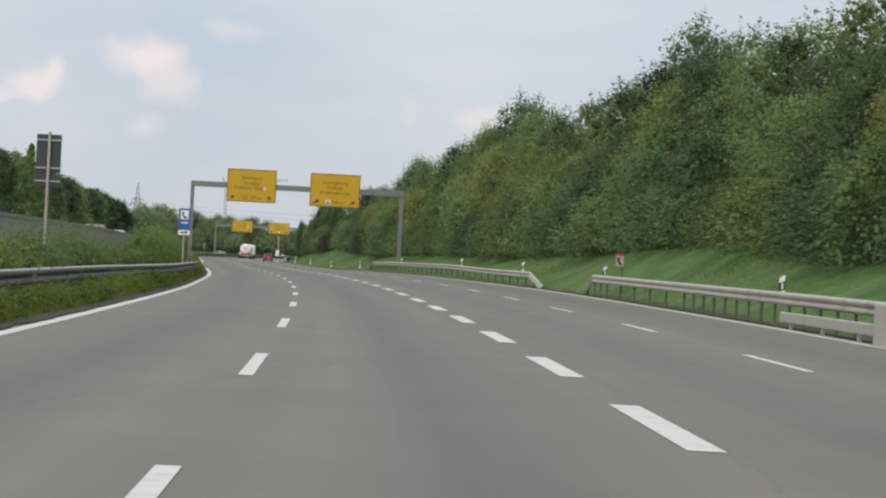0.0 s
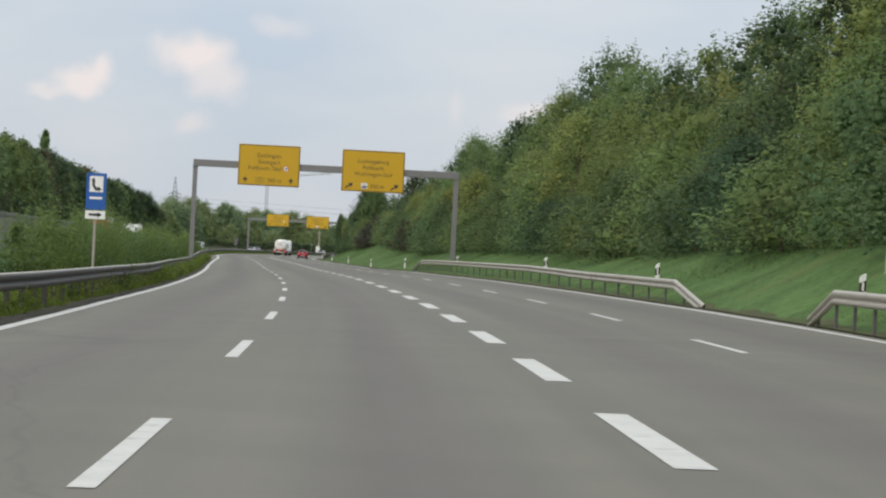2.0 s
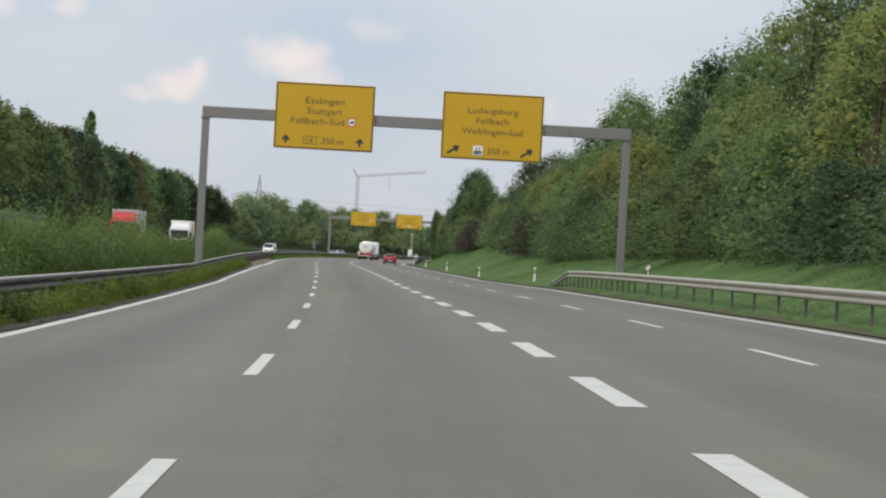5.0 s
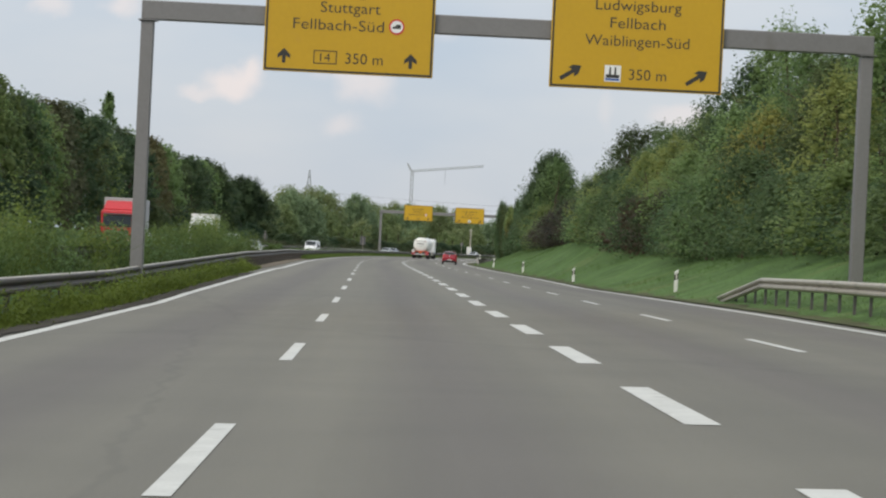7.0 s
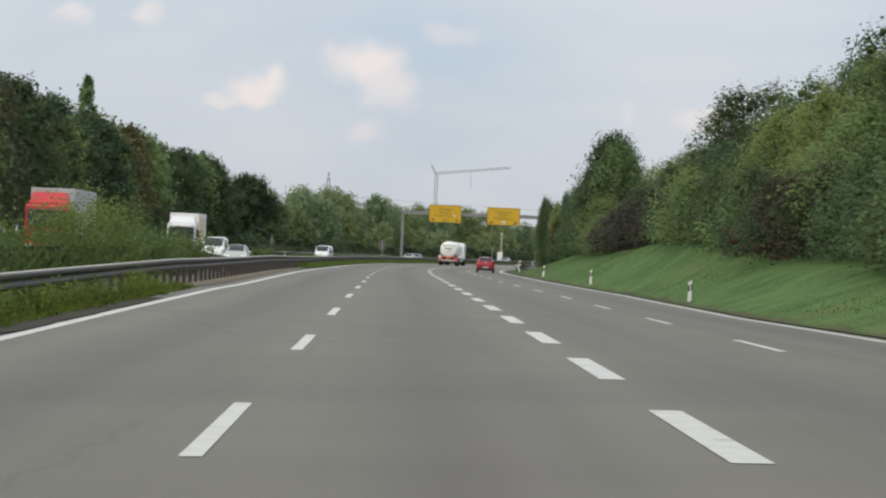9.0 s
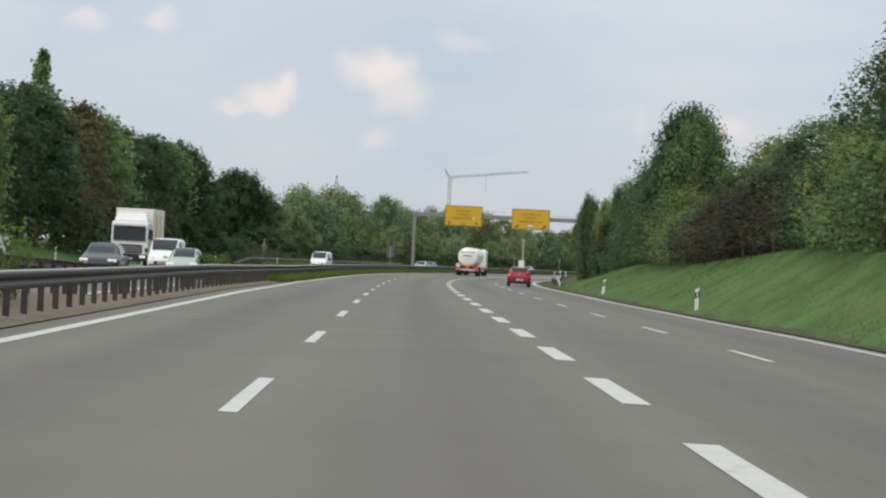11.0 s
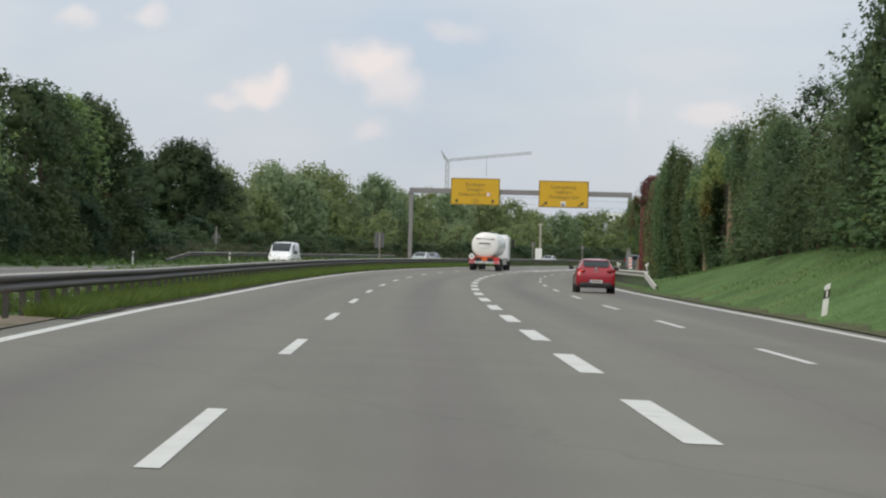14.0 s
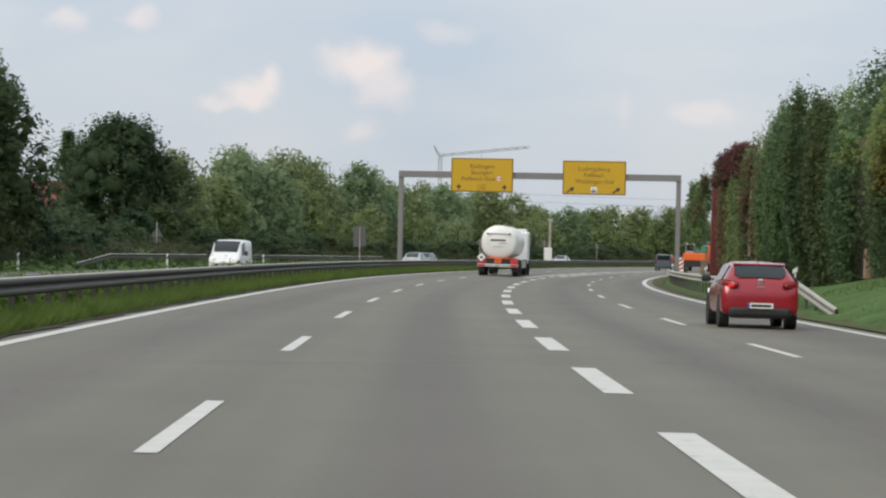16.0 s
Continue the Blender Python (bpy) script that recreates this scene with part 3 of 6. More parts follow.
# soil strips along the edge line, the plants' shadow in their colour
soil = new("pavement_soil", strip([lambda s: -6.45, lambda s: -5.72 + 0.05 * math.sin(s * 0.9) + 0.04 * math.sin(s * 2.3)], list(np.arange(-20, 288, 1.0)), lambda s, u: road_z(s, u) + 0.02, "soil", M_SOILSHADE))
tagged(soil, "soil strip beside the verge plants with their shadow painted in", "soil strip", kind="structure")
soil = new("pavement_soil", strip([lambda s: -6.45, lambda s: -5.86 + 0.05 * math.sin(s * 0.9) + 0.04 * math.sin(s * 2.3)], list(np.arange(400, 660, 1.0)), lambda s, u: road_z(s, u) + 0.02, "soil", M_SOILSHADE))
tagged(soil, "soil strip beside the median grass with shade painted in", "soil strip", kind="structure")
verge = new("pavement_verge", strip([lambda s: r_edge(s) + 0.44, lambda s: r_edge(s) + 0.75, lambda s: r_edge(s) + 1.12 + 0.12 * math.sin(s * 0.7) + 0.1 * math.sin(s * 1.9)], list(np.arange(20, 640, 1.0)), lambda s, u: ground_z(s, u) + 0.03, "verge", M_VERGE))
tagged(verge, "dark trampled soil and thin grass beside the edge line", "verge", kind="structure")
# bare strip of the median between rail and carriageway
median = new("pavement_median", strip([-9.1, -8.3, -7.5, -6.8, -6.16], list(np.arange(285, 402, 2.0)), lambda s, u: ground_z(s, u) + 0.02, "median", M_SOIL))
tagged(median, "bare gravelly soil strip in the median under the guard rails", "median strip", kind="structure")


# ---- guard rails ----
W_PROFILE = [(0.0, 0.44), (0.04, 0.455), (0.08, 0.49), (0.08, 0.53), (0.03, 0.57), (0.0, 0.595), (0.03, 0.62), (0.08, 0.66), (0.08, 0.705), (0.05, 0.737), (0.0, 0.757)]


def post_mesh(w=0.07):
    bm = bmesh.new()
    box(bm, -w, w, -0.028, -0.022, -0.3, 0.70)
    box(bm, -w, -w + 0.006, -0.022, 0.05, -0.3, 0.70)
    box(bm, w - 0.006, w, -0.022, 0.05, -0.3, 0.70)
    me = bpy.data.meshes.new("post")
    bm.to_mesh(me)
    bm.free()
    return me


POST_STEEL, POST_OLD = post_mesh(0.032), post_mesh(0.052)
POST_STEEL.materials.append(M_POST)
POST_OLD.materials.append(M_POSTDARK)


def guard_rail(label, s0, s1, uf, side, mat, post, spacing=2.0, ramp0=0.0, ramp1=0.0, lift=0.0, group=""):
    """W-beam rail on posts. side: +1 if the beam faces smaller u (traffic on its left)."""
    uf_ = uf if callable(uf) else (lambda s: uf)
    t = thing("guard_rail", label, "guard rail", group=group)

    def sink(s):
        d = 0.0
        if ramp0 and s < s0 + ramp0:
            d = 0.62 * (1 - (s - s0) / ramp0)
        if ramp1 and s > s1 - ramp1:
            d = 0.62 * (1 - (s1 - s) / ramp1)
        return d
    ss = np.unique(np.concatenate([np.arange(s0, s1, 2.0), [s0 + ramp0, s1 - ramp1, s1]]))
    verts, faces = [], []
    n = len(W_PROFILE)
    for s in ss:
        u0 = uf_(s)
        base = float(ground_z(s, u0)) + lift
        for d, z in W_PROFILE:
            x, y = plan(s, u0 - side * (0.06 + d))
            verts.append((float(x), float(y), base + z - sink(s)))
        for d, z in reversed(W_PROFILE):
            x, y = plan(s, u0 - side * (0.056 + d))
            verts.append((float(x), float(y), base + z - sink(s)))
    m = 2 * n
    for i in range(len(ss) - 1):
        for j in range(m):
            faces.append((i * m + j, i * m + (j + 1) % m, (i + 1) * m + (j + 1) % m, (i + 1) * m + j))
    beam = mesh_of("beam", verts, faces, mat, smooth=False)
    if mat is M_RAIL_OLD:                        # skylight on the top fold, put in as brighter steel
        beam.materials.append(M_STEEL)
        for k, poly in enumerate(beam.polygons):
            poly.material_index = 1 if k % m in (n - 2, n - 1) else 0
    part("beam", beam, None, t)
    s = s0 + 0.5
    while s < s1:
        p = at(s, uf_(s), lift - sink(s))
        ob = part("post", post, None, t)
        ob.matrix_basis = pose(p.x, p.y, p.z, 0, 0, math.degrees(heading(s)))
        s += spacing(s) if callable(spacing) else spacing
    return t


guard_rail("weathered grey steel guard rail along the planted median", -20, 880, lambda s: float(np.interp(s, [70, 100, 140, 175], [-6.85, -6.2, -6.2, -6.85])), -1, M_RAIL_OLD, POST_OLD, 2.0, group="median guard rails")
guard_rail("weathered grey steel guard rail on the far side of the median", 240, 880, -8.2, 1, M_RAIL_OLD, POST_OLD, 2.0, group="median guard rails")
guard_rail("galvanised steel guard rail with sloped end beside the embankment", 43.85, 109, 10.15, 1, M_STEEL, POST_STEEL, lambda s: 4.0 if 82 < s < 101 else 2.0, ramp1=2.7, lift=0.1, group="verge guard rails")
guard_rail("long galvanised steel guard rail with both ends sloped down", 124, 260, lambda s: float(np.interp(s, [124, 200, 271], [10.0, 10.1, 10.1])), 1, M_STEEL, POST_STEEL, lambda s: 4.0 if s < 222 else 2.0, ramp0=6, ramp1=9, group="verge guard rails")
guard_rail("galvanised steel guard rail in front of an ivy wall", 474, 640, lambda s: float(np.interp(s, [474, 540, 600, 640], [10.1, 9.75, 9.1, 8.8])), 1, M_STEEL, POST_STEEL, 2.0, ramp0=8, group="verge guard rails")
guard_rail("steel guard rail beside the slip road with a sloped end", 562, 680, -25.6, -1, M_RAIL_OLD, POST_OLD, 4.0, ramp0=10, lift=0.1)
for s, u in ((50.5, 9.9),):
    t = thing("concrete_block", "weathered concrete end block at the guard rail", "barrier block", place(s, u))
    part("block", boxed(-0.35, 0.35, -1.2, 1.2, -0.2, 0.85, bevel=0.05), M_CONC, t)
    low = thing("guard_rail", "short low galvanised rail under the main guard rail", "guard rail", place(54, 9.7), group="verge guard rails")
    part("beam", boxed(-0.04, 0.04, -2.0, 9.0, 0.18, 0.42, bevel=0.03), M_STEEL, low)
    for y in (0.0, 4.0, 8.0):
        part("post", boxed(0.02, 0.1, y - 0.04, y + 0.04, -0.2, 0.3), M_STEEL, low)


# ---- foliage ----
def unit(v):
    return v / (np.linalg.norm(v, axis=1)[:, None] + 1e-9)


def leaf_faces(rng, p, nrm, size):
    """Small pointed leaves at p, facing nrm. Returns verts, faces."""
    count = len(p)
    nrm = unit(nrm)
    a = unit(np.cross(nrm, rng.normal(size=(count, 3))))
    b = np.cross(nrm, a)
    sz = size * rng.uniform(0.55, 1.4, count)[:, None]
    a, b = a * sz, b * sz * 0.75
    v = np.stack([p - a * 0.7 - b, p + a, p - a * 0.7 + b], 1).reshape(-1, 3)
    return v, np.arange(count * 3).reshape(-1, 3)


def foliage_mesh(name, pieces, mat):
    """Join leaves and inner masses; the leaves of a bough take the light as one rounded mass."""
    verts = np.concatenate([q[0] for q in pieces])
    soft = np.concatenate([q[2] for q in pieces])
    faces, off = [], 0
    for v, f, _ in pieces:
        faces += (np.asarray(f) + off).tolist()
        off += len(v)
    me = mesh_of(name, verts.tolist(), faces, mat, smooth=True)
    me.normals_split_custom_set_from_vertices(soft.tolist())
    return me


def leaf_cloud(rng, centres, radii, count, size, outward=0.6, squash=0.8):
    """Many small leaves scattered round clump centres. Returns verts, faces, soft normals."""
    k = rng.randint(0, len(centres), count)
    d = unit(rng.normal(size=(count, 3)))
    r = radii[k] * np.abs(rng.normal(0.75, 0.32, count))
    p = centres[k] + d * r[:, None] * np.array([1, 1, squash])
    v, f = leaf_faces(rng, p, d * outward + rng.normal(size=(count, 3)) * 0.34 + np.array([0, 0, 0.4]), size)
    soft = unit(d * 0.8 + np.array([0, 0, 0.45]) + rng.normal(size=(count, 3)) * 0.18)
    return v, f, np.repeat(soft, 3, 0)


def core_blob(rng, centres, radii, shrink):
    """Low inner masses, so that a crown is not see-through all over."""
    bm = bmesh.new()
    bmesh.ops.create_icosphere(bm, subdivisions=1, radius=1.0)
    bm.verts.index_update()
    ball = np.array([tuple(v.co) for v in bm.verts])
    tri = np.array([[v.index for v in f.verts] for f in bm.faces])
    bm.free()
    n = len(ball)
    verts = np.concatenate([np.asarray(c) + ball * (r * shrink) * rng.uniform(0.75, 1.15, n)[:, None] for c, r in zip(centres, radii)])
    faces = np.concatenate([tri + n * i for i in range(len(centres))])
    return verts, faces, unit(np.tile(ball, (len(centres), 1)) + np.array([0, 0, 0.2]))


def leaves_on_twigs(rng, base, tip, spread, count, size):
    """Leaves along twigs, from their inner third to just past the tip."""
    k = rng.randint(0, len(base), count)
    t = rng.uniform(0.3, 1.04, count) ** 0.8
    p = base[k] + (tip[k] - base[k]) * t[:, None]
    p = p + rng.normal(size=(count, 3)) * (spread[k] * (1.15 - 0.75 * t))[:, None]
    d = unit(tip[k] - base[k])
    v, f = leaf_faces(rng, p, d * 0.6 + rng.normal(size=(count, 3)) * 0.34 + np.array([0, 0, 0.4]), size)
    soft = unit(d * 0.7 + np.array([0, 0, 0.3]) + rng.normal(size=(count, 3)) * 0.16)
    return v, f, np.repeat(soft, 3, 0)


def shell_leaves(rng, centres, radii, count, size):
    """Leaves over rounded boughs: a shell of leaves that face outwards and up."""
    share = radii ** 2 / (radii ** 2).sum()
    k = rng.choice(len(centres), count, p=share)
    d = rng.normal(size=(count, 3))
    d[:, 2] += 0.25
    d = unit(d)
    r = radii[k] * np.clip(rng.normal(0.86, 0.24, count), 0.2, 1.14)
    p = centres[k] + d * r[:, None] * np.array([1, 1, 1.1])
    v, f = leaf_faces(rng, p, d * 0.75 + rng.normal(size=(count, 3)) * 0.34 + np.array([0, 0, 0.3]), size)
    soft = unit(d * 0.85 + np.array([0, 0, 0.3]) + rng.normal(size=(count, 3)) * 0.16)
    return v, f, np.repeat(soft, 3, 0)


def crown_mesh(name, seed, kind, h, w, low, leaves, size, mat, clumps=26, core=0.26):
    """Crown of rounded leafy boughs with twigs growing out of them. kind: round, column, cone, shrub."""
    rng = np.random.RandomState(seed)
    base, tip, spread, boughs, br = [], [], [], [], []
    lobes = rng.uniform(0, 6.283, 5)

    def reach(t, a):
        if kind == "cone":
            rad = (1 - t) ** 0.85 * w / 2 + 0.12
        elif kind == "column":
            rad = w / 2 * (0.25 + 0.75 * math.sin(math.pi * min(1.0, t * 0.9 + 0.12)))
        elif kind == "shrub":
            rad = w / 2 * math.sqrt(max(0.03, 1 - t ** 2.2))
        else:
            rad = w / 2 * math.sqrt(max(0.03, 1 - (2 * t - 0.8) ** 2 / 1.5))
        return rad * (0.88 + 0.2 * math.sin(a * 2 + lobes[0]) * math.sin(t * 7 + lobes[1]) + rng.uniform(-0.14, 0.12))

    for i in range(clumps):
        t = ((i + rng.uniform(0, 1)) / clumps) ** 0.92
        a = i * 2.39996 + rng.uniform(-0.5, 0.5)
        rad = reach(t, a)
        r = rng.choice([rng.uniform(0.07, 0.12), rng.uniform(0.11, 0.2)]) * w * (1.0 if kind != "cone" else 0.6)
        r = min(r, max(0.35, rad * 0.9))
        q = max(0.0, rad - r * 0.85)
        z = min(low + (h - low) * t, h - r * 0.8)
        boughs.append((q * math.cos(a), q * math.sin(a), max(z, low * 0.6 + r * 0.5)))
        br.append(r)
    for i in range(clumps * 4):
        t = ((i + rng.uniform(0, 1)) / (clumps * 4)) ** 0.92
        a = i * 2.39996 + rng.uniform(-0.5, 0.5)
        rad = reach(t, a) * rng.uniform(0.9, 1.2)
        z = low + (h - low) * t
        up = rng.uniform(0.2, 0.9) * rad if kind != "cone" else -0.15 * rad
        tp = Vector((rad * math.cos(a), rad * math.sin(a), min(z, h + rng.uniform(-0.3, 0.35))))
        base.append(Vector((rad * 0.3 * math.cos(a), rad * 0.3 * math.sin(a), max(low * 0.6, tp.z - up - 0.5))))
        tip.append(tp)
        spread.append(rng.uniform(0.12, 0.28) * (0.5 + 0.08 * w))
    for i in range(clumps):      # thin shoots that break the outline
        a, q = rng.uniform(0, 6.283), rng.uniform(0.0, 0.75) * w / 2
        zt = low + (h - low) * (1.0 - 0.55 * (q / (w / 2)) ** 2)
        bs = Vector((q * math.cos(a), q * math.sin(a), zt - 1.0))
        base.append(bs)
        tip.append(bs + Vector((rng.normal() * 0.25, rng.normal() * 0.25, rng.uniform(0.9, 1.9))))
        spread.append(0.14)
    base, tip, spread = np.array([tuple(v) for v in base]), np.array([tuple(v) for v in tip]), np.array(spread)
    boughs, br = np.array(boughs), np.array(br)
    n_shell = int(leaves * 0.55)
    return foliage_mesh(name, [shell_leaves(rng, boughs, br, n_shell, size), leaves_on_twigs(rng, base, tip, spread, leaves - n_shell, size), core_blob(rng, boughs, br, core)], mat)


def trunk_mesh(name, seed, h, r, limbs=5):
    rng = random.Random(seed)
    bm = bmesh.new()
    p, prev = Vector((0, 0, -0.3)), r * 1.25
    n = 5
    pts = []
    for i in range(n):
        q = Vector((rng.uniform(-0.12, 0.12) * i, rng.uniform(-0.12, 0.12) * i, -0.3 + (h * 0.85 + 0.3) * (i + 1) / n))
        rr = r * (1 - 0.8 * (i + 1) / n)
        tube(bm, p, q, prev, rr, 6, False)
        pts.append((q, rr))
        p, prev = q, rr
    for i in range(limbs):
        q, rr = pts[rng.randrange(1, n - 1)]
        a = rng.uniform(0, 6.28)
        e = q + Vector((math.cos(a), math.sin(a), rng.uniform(0.6, 1.3))) * h * rng.uniform(0.12, 0.22)
        tube(bm, q, e, rr * 0.7, rr * 0.15, 4, False)
    me = bpy.data.meshes.new(name)
    bm.to_mesh(me)
    bm.free()
    me.materials.append(M_BARK)
    return me


def make_tree(seed, kind, h, w, low, leaves, size, mat, label, category="tree", clumps=26, core=0.26):
    t = thing("tree" if category == "tree" else "shrub", label, category, pose(0, -900, -30))
    part("trunk", trunk_mesh("trunk", seed, h, 0.022 * h if category == "tree" else 0.05), None, t)
    part("crown", crown_mesh("crown", seed, kind, h, w, low, leaves, size, mat, clumps, core), None, t)
    return t


PROTO = {}
used = set()


def plant(key, s, u, scale=1.0, wide=None, group="", m=None):
    """Stand one tree of that kind at (s, u); the first of each kind is the built one."""
    ob = PROTO[key]
    spin = (s * 37.7 + u * 91.3) % 360
    m = m or (place(s, u, -0.05) @ pose(0, 0, 0, 0, 0, spin))
    if key not in used:
        used.add(key)
        o = ob
    else:
        o = copy_thing(ob, pose(0, 0, 0))
        o.scale = (1, 1, 1)
    w = wide or scale
    o.matrix_basis = m @ Matrix.Diagonal((w, w, scale, 1))
    if group:
        o["group"] = group
    return o


# ---- trees ----
def build_protos():
    P = PROTO
    E = " on the embankment"
    # full trees of the middle row
    P["a1"] = make_tree(11, "round", 9.5, 6.4, 0.8, 6200, 0.088, M_LEAF_A, "mid-green deciduous tree with a dense leafy crown" + E, clumps=52)
    P["a2"] = make_tree(12, "round", 9.0, 5.6, 0.7, 6000, 0.088, M_LEAF_A, "green broadleaf tree with an uneven crown" + E, clumps=52)
    P["b1"] = make_tree(21, "round", 10.0, 6.6, 0.8, 6200, 0.09, M_LEAF_B, "dark green deciduous tree with a full crown", clumps=52)
    P["b2"] = make_tree(22, "round", 9.0, 6.0, 0.7, 6000, 0.088, M_LEAF_B, "dark green broadleaf tree with a ragged outline", clumps=52)
    P["c1"] = make_tree(31, "round", 9.0, 5.6, 0.8, 6000, 0.088, M_LEAF_C, "yellowish green tree turning towards autumn", clumps=52)
    P["d1"] = make_tree(25, "round", 9.0, 5.4, 0.7, 6000, 0.088, M_LEAF_D, "very dark green rounded tree" + E, clumps=52)
    # trees of the back row, bare below
    P["ta"] = make_tree(14, "round", 9.5, 6.2, 4.4, 3600, 0.1, M_LEAF_A, "mid-green tree with a high crown" + E, clumps=40)
    P["tb"] = make_tree(24, "round", 9.8, 6.0, 4.4, 3600, 0.1, M_LEAF_B, "dark green tree with a high crown" + E, clumps=40)
    P["tc"] = make_tree(34, "column", 9.2, 5.0, 4.2, 3400, 0.1, M_LEAF_C, "yellow-green slender tree" + E, clumps=40)
    P["s1"] = make_tree(41, "shrub", 4.6, 4.8, 0.1, 2900, 0.082, M_LEAF_A, "dense green shrub at the foot of the trees", "shrub", 40)
    P["s2"] = make_tree(42, "shrub", 4.0, 4.4, 0.1, 2900, 0.082, M_LEAF_B, "dark green shrub at the foot of the trees", "shrub", 40)
    P["s3"] = make_tree(43, "shrub", 4.2, 4.2, 0.1, 2900, 0.082, M_LEAF_C, "yellow-green shrub on the embankment", "shrub", 40)
    P["sd"] = make_tree(45, "shrub", 4.2, 4.6, 0.1, 2900, 0.082, M_LEAF_D, "very dark green shrub at the foot of the trees", "shrub", 40)
    P["r1"] = make_tree(44, "shrub", 4.4, 4.8, 0.1, 2900, 0.082, M_LEAF_R, "reddish brown shrub on the embankment", "shrub", 40)
    # trees beside the opposite carriageway, never near
    P["l1"] = make_tree(61, "round", 9.8, 6.6, 0.8, 3000, 0.17, M_LEAF_D, "dark green tree beside the opposite carriageway", core=0.5)
    P["l2"] = make_tree(62, "round", 9.8, 6.0, 0.8, 3000, 0.17, M_LEAF_D, "tall dark tree with a ragged crown beside the opposite carriageway", core=0.5)
    P["l3"] = make_tree(63, "round", 9.8, 6.2, 0.8, 3000, 0.17, M_LEAF_A, "mid-green tree beside the opposite carriageway", core=0.5)
    P["l4"] = make_tree(64, "round", 9.8, 5.8, 0.8, 3000, 0.17, M_LEAF_O, "yellowing tree beside the opposite carriageway", core=0.5)
    P["l5"] = make_tree(65, "shrub", 4.2, 4.8, 0.1, 1300, 0.17, M_LEAF_D, "dark shrub beside the opposite carriageway", "shrub", 20, 0.4)
    P["l6"] = make_tree(66, "round", 9.8, 9.6, 0.3, 20000, 0.13, M_LEAF_D, "big dense dark green tree standing alone", clumps=90, core=0.6)
    P["k1"] = make_tree(51, "cone", 11.5, 4.6, 0.8, 6000, 0.12, M_LEAF_B, "dark green pointed conifer tree", clumps=52)
    P["p1"] = make_tree(52, "column", 19.5, 4.2, 1.0, 8000, 0.17, M_LEAF_A, "tall columnar poplar rising above the other trees", clumps=40)


build_protos()
rt = random.Random(77)
TOP_S = [60, 110, 134, 142, 152, 162, 170, 193, 205, 217, 247, 300, 333, 365, 400, 425, 470, 500, 560, 700]
TOP_Z = [12.8, 13.0, 12.8, 14.2, 14.2, 13.5, 13.2, 13.2, 14.4, 14.4, 14.2, 13.9, 12.7, 12.4, 10.6, 9.4, 9.2, 9.5, 11.5, 12.0]
HIGH = {"a1": 9.5, "a2": 9.0, "b1": 10.0, "b2": 9.0, "c1": 9.0, "d1": 9.0, "ta": 9.5, "tb": 9.8, "tc": 9.2, "s1": 4.6, "s2": 4.0, "s3": 4.2, "r1": 4.4, "l1": 9.8, "l2": 9.8, "l3": 9.8, "l4": 9.8, "l6": 9.8}


def hedge(key, s, u, top, group, wide=0.0):
    """A tree whose tip reaches the given height over the road."""
    base = float(ground_z(s, u)) - float(road_z(s, 0))
    k = max(0.4, (top - base) / HIGH[key])
    plant(key, s, u, k, wide or min(k, 1.15) * rt.uniform(0.9, 1.12), group)


G = "trees on the embankment"
s = 66.0
while s < 480:                                   # shrubs along the foot
    brown = 374 < s < 414 or 322 < s < 330
    key = rt.choice(["s1", "s1", "s2", "s2", "sd"])
    if s > 436:
        key = "sd"
    k = rt.choice([rt.uniform(0.5, 0.75), rt.uniform(0.7, 1.15)])
    if brown and rt.random() < 0.85:
        key, k = "r1", rt.uniform(0.5, 0.72) + (0.10 if s < 402 else 0.0)
    plant(key, s, rt.uniform(14.5, 15.7), k, rt.uniform(0.9, 1.3), "shrubs on the embankment")
    s += rt.uniform(3.2, 5.2)
s = 68.0
while s < 485:                                   # low trees
    top = float(np.interp(s, TOP_S, TOP_Z))
    if 388 < s < 430:
        hedge(rt.choice(["d1", "b2", "b1"]), s, rt.uniform(17.0, 18.0), rt.uniform(5.8, 7.8), G)
        plant("r1", s + 1.5, 16.2, rt.uniform(0.6, 0.8), 1.1, "shrubs on the embankment")
    else:
        hedge(rt.choice(["a1", "a2", "d1", "b2", "c1", "c1", "a2"] if s < 362 else ["d1", "b2", "d1"]), s, rt.uniform(16.3, 17.6), top * rt.uniform(0.42, 0.72), G, rt.uniform(0.75, 1.1))
    s += rt.uniform(5.2, 8.0)
s = 71.0
while s < 485:                                   # full trees
    top = float(np.interp(s, TOP_S, TOP_Z))
    if not 388 < s < 430:
        hedge(rt.choice(["a1", "a2", "d1", "b2", "c1"] if s < 362 else ["d1", "b2", "b1"]), s, rt.uniform(18.2, 19.6), top * rt.uniform(0.68, 0.95), G, rt.uniform(0.85, 1.2))
    s += rt.uniform(6.2, 9.4)
s = 70.0
while s < 492:                                   # the back row, crowns only
    top = float(np.interp(s, TOP_S, TOP_Z))
    key = rt.choice(["ta", "ta", "tb", "tb", "tc"])
    if 138 < s < 158:
        key = "tb"
    hedge(key, s, rt.uniform(20.2, 22.6), top + rt.choice([rt.uniform(-2.4, -0.9), rt.uniform(-0.7, 0.7)]), G, rt.uniform(0.85, 1.25))
    s += rt.uniform(5.2, 7.6)
for s, u, top in ((142.5, 21.0, 13.6), (147.5, 20.6, 15.2), (153.0, 21.2, 13.9), (223.0, 21.0, 15.2), (229.0, 20.6, 15.7), (236.0, 20.8, 14.4)):     # tall dark trees on the crest
    hedge("tb", s, u, top, G, 0.95)
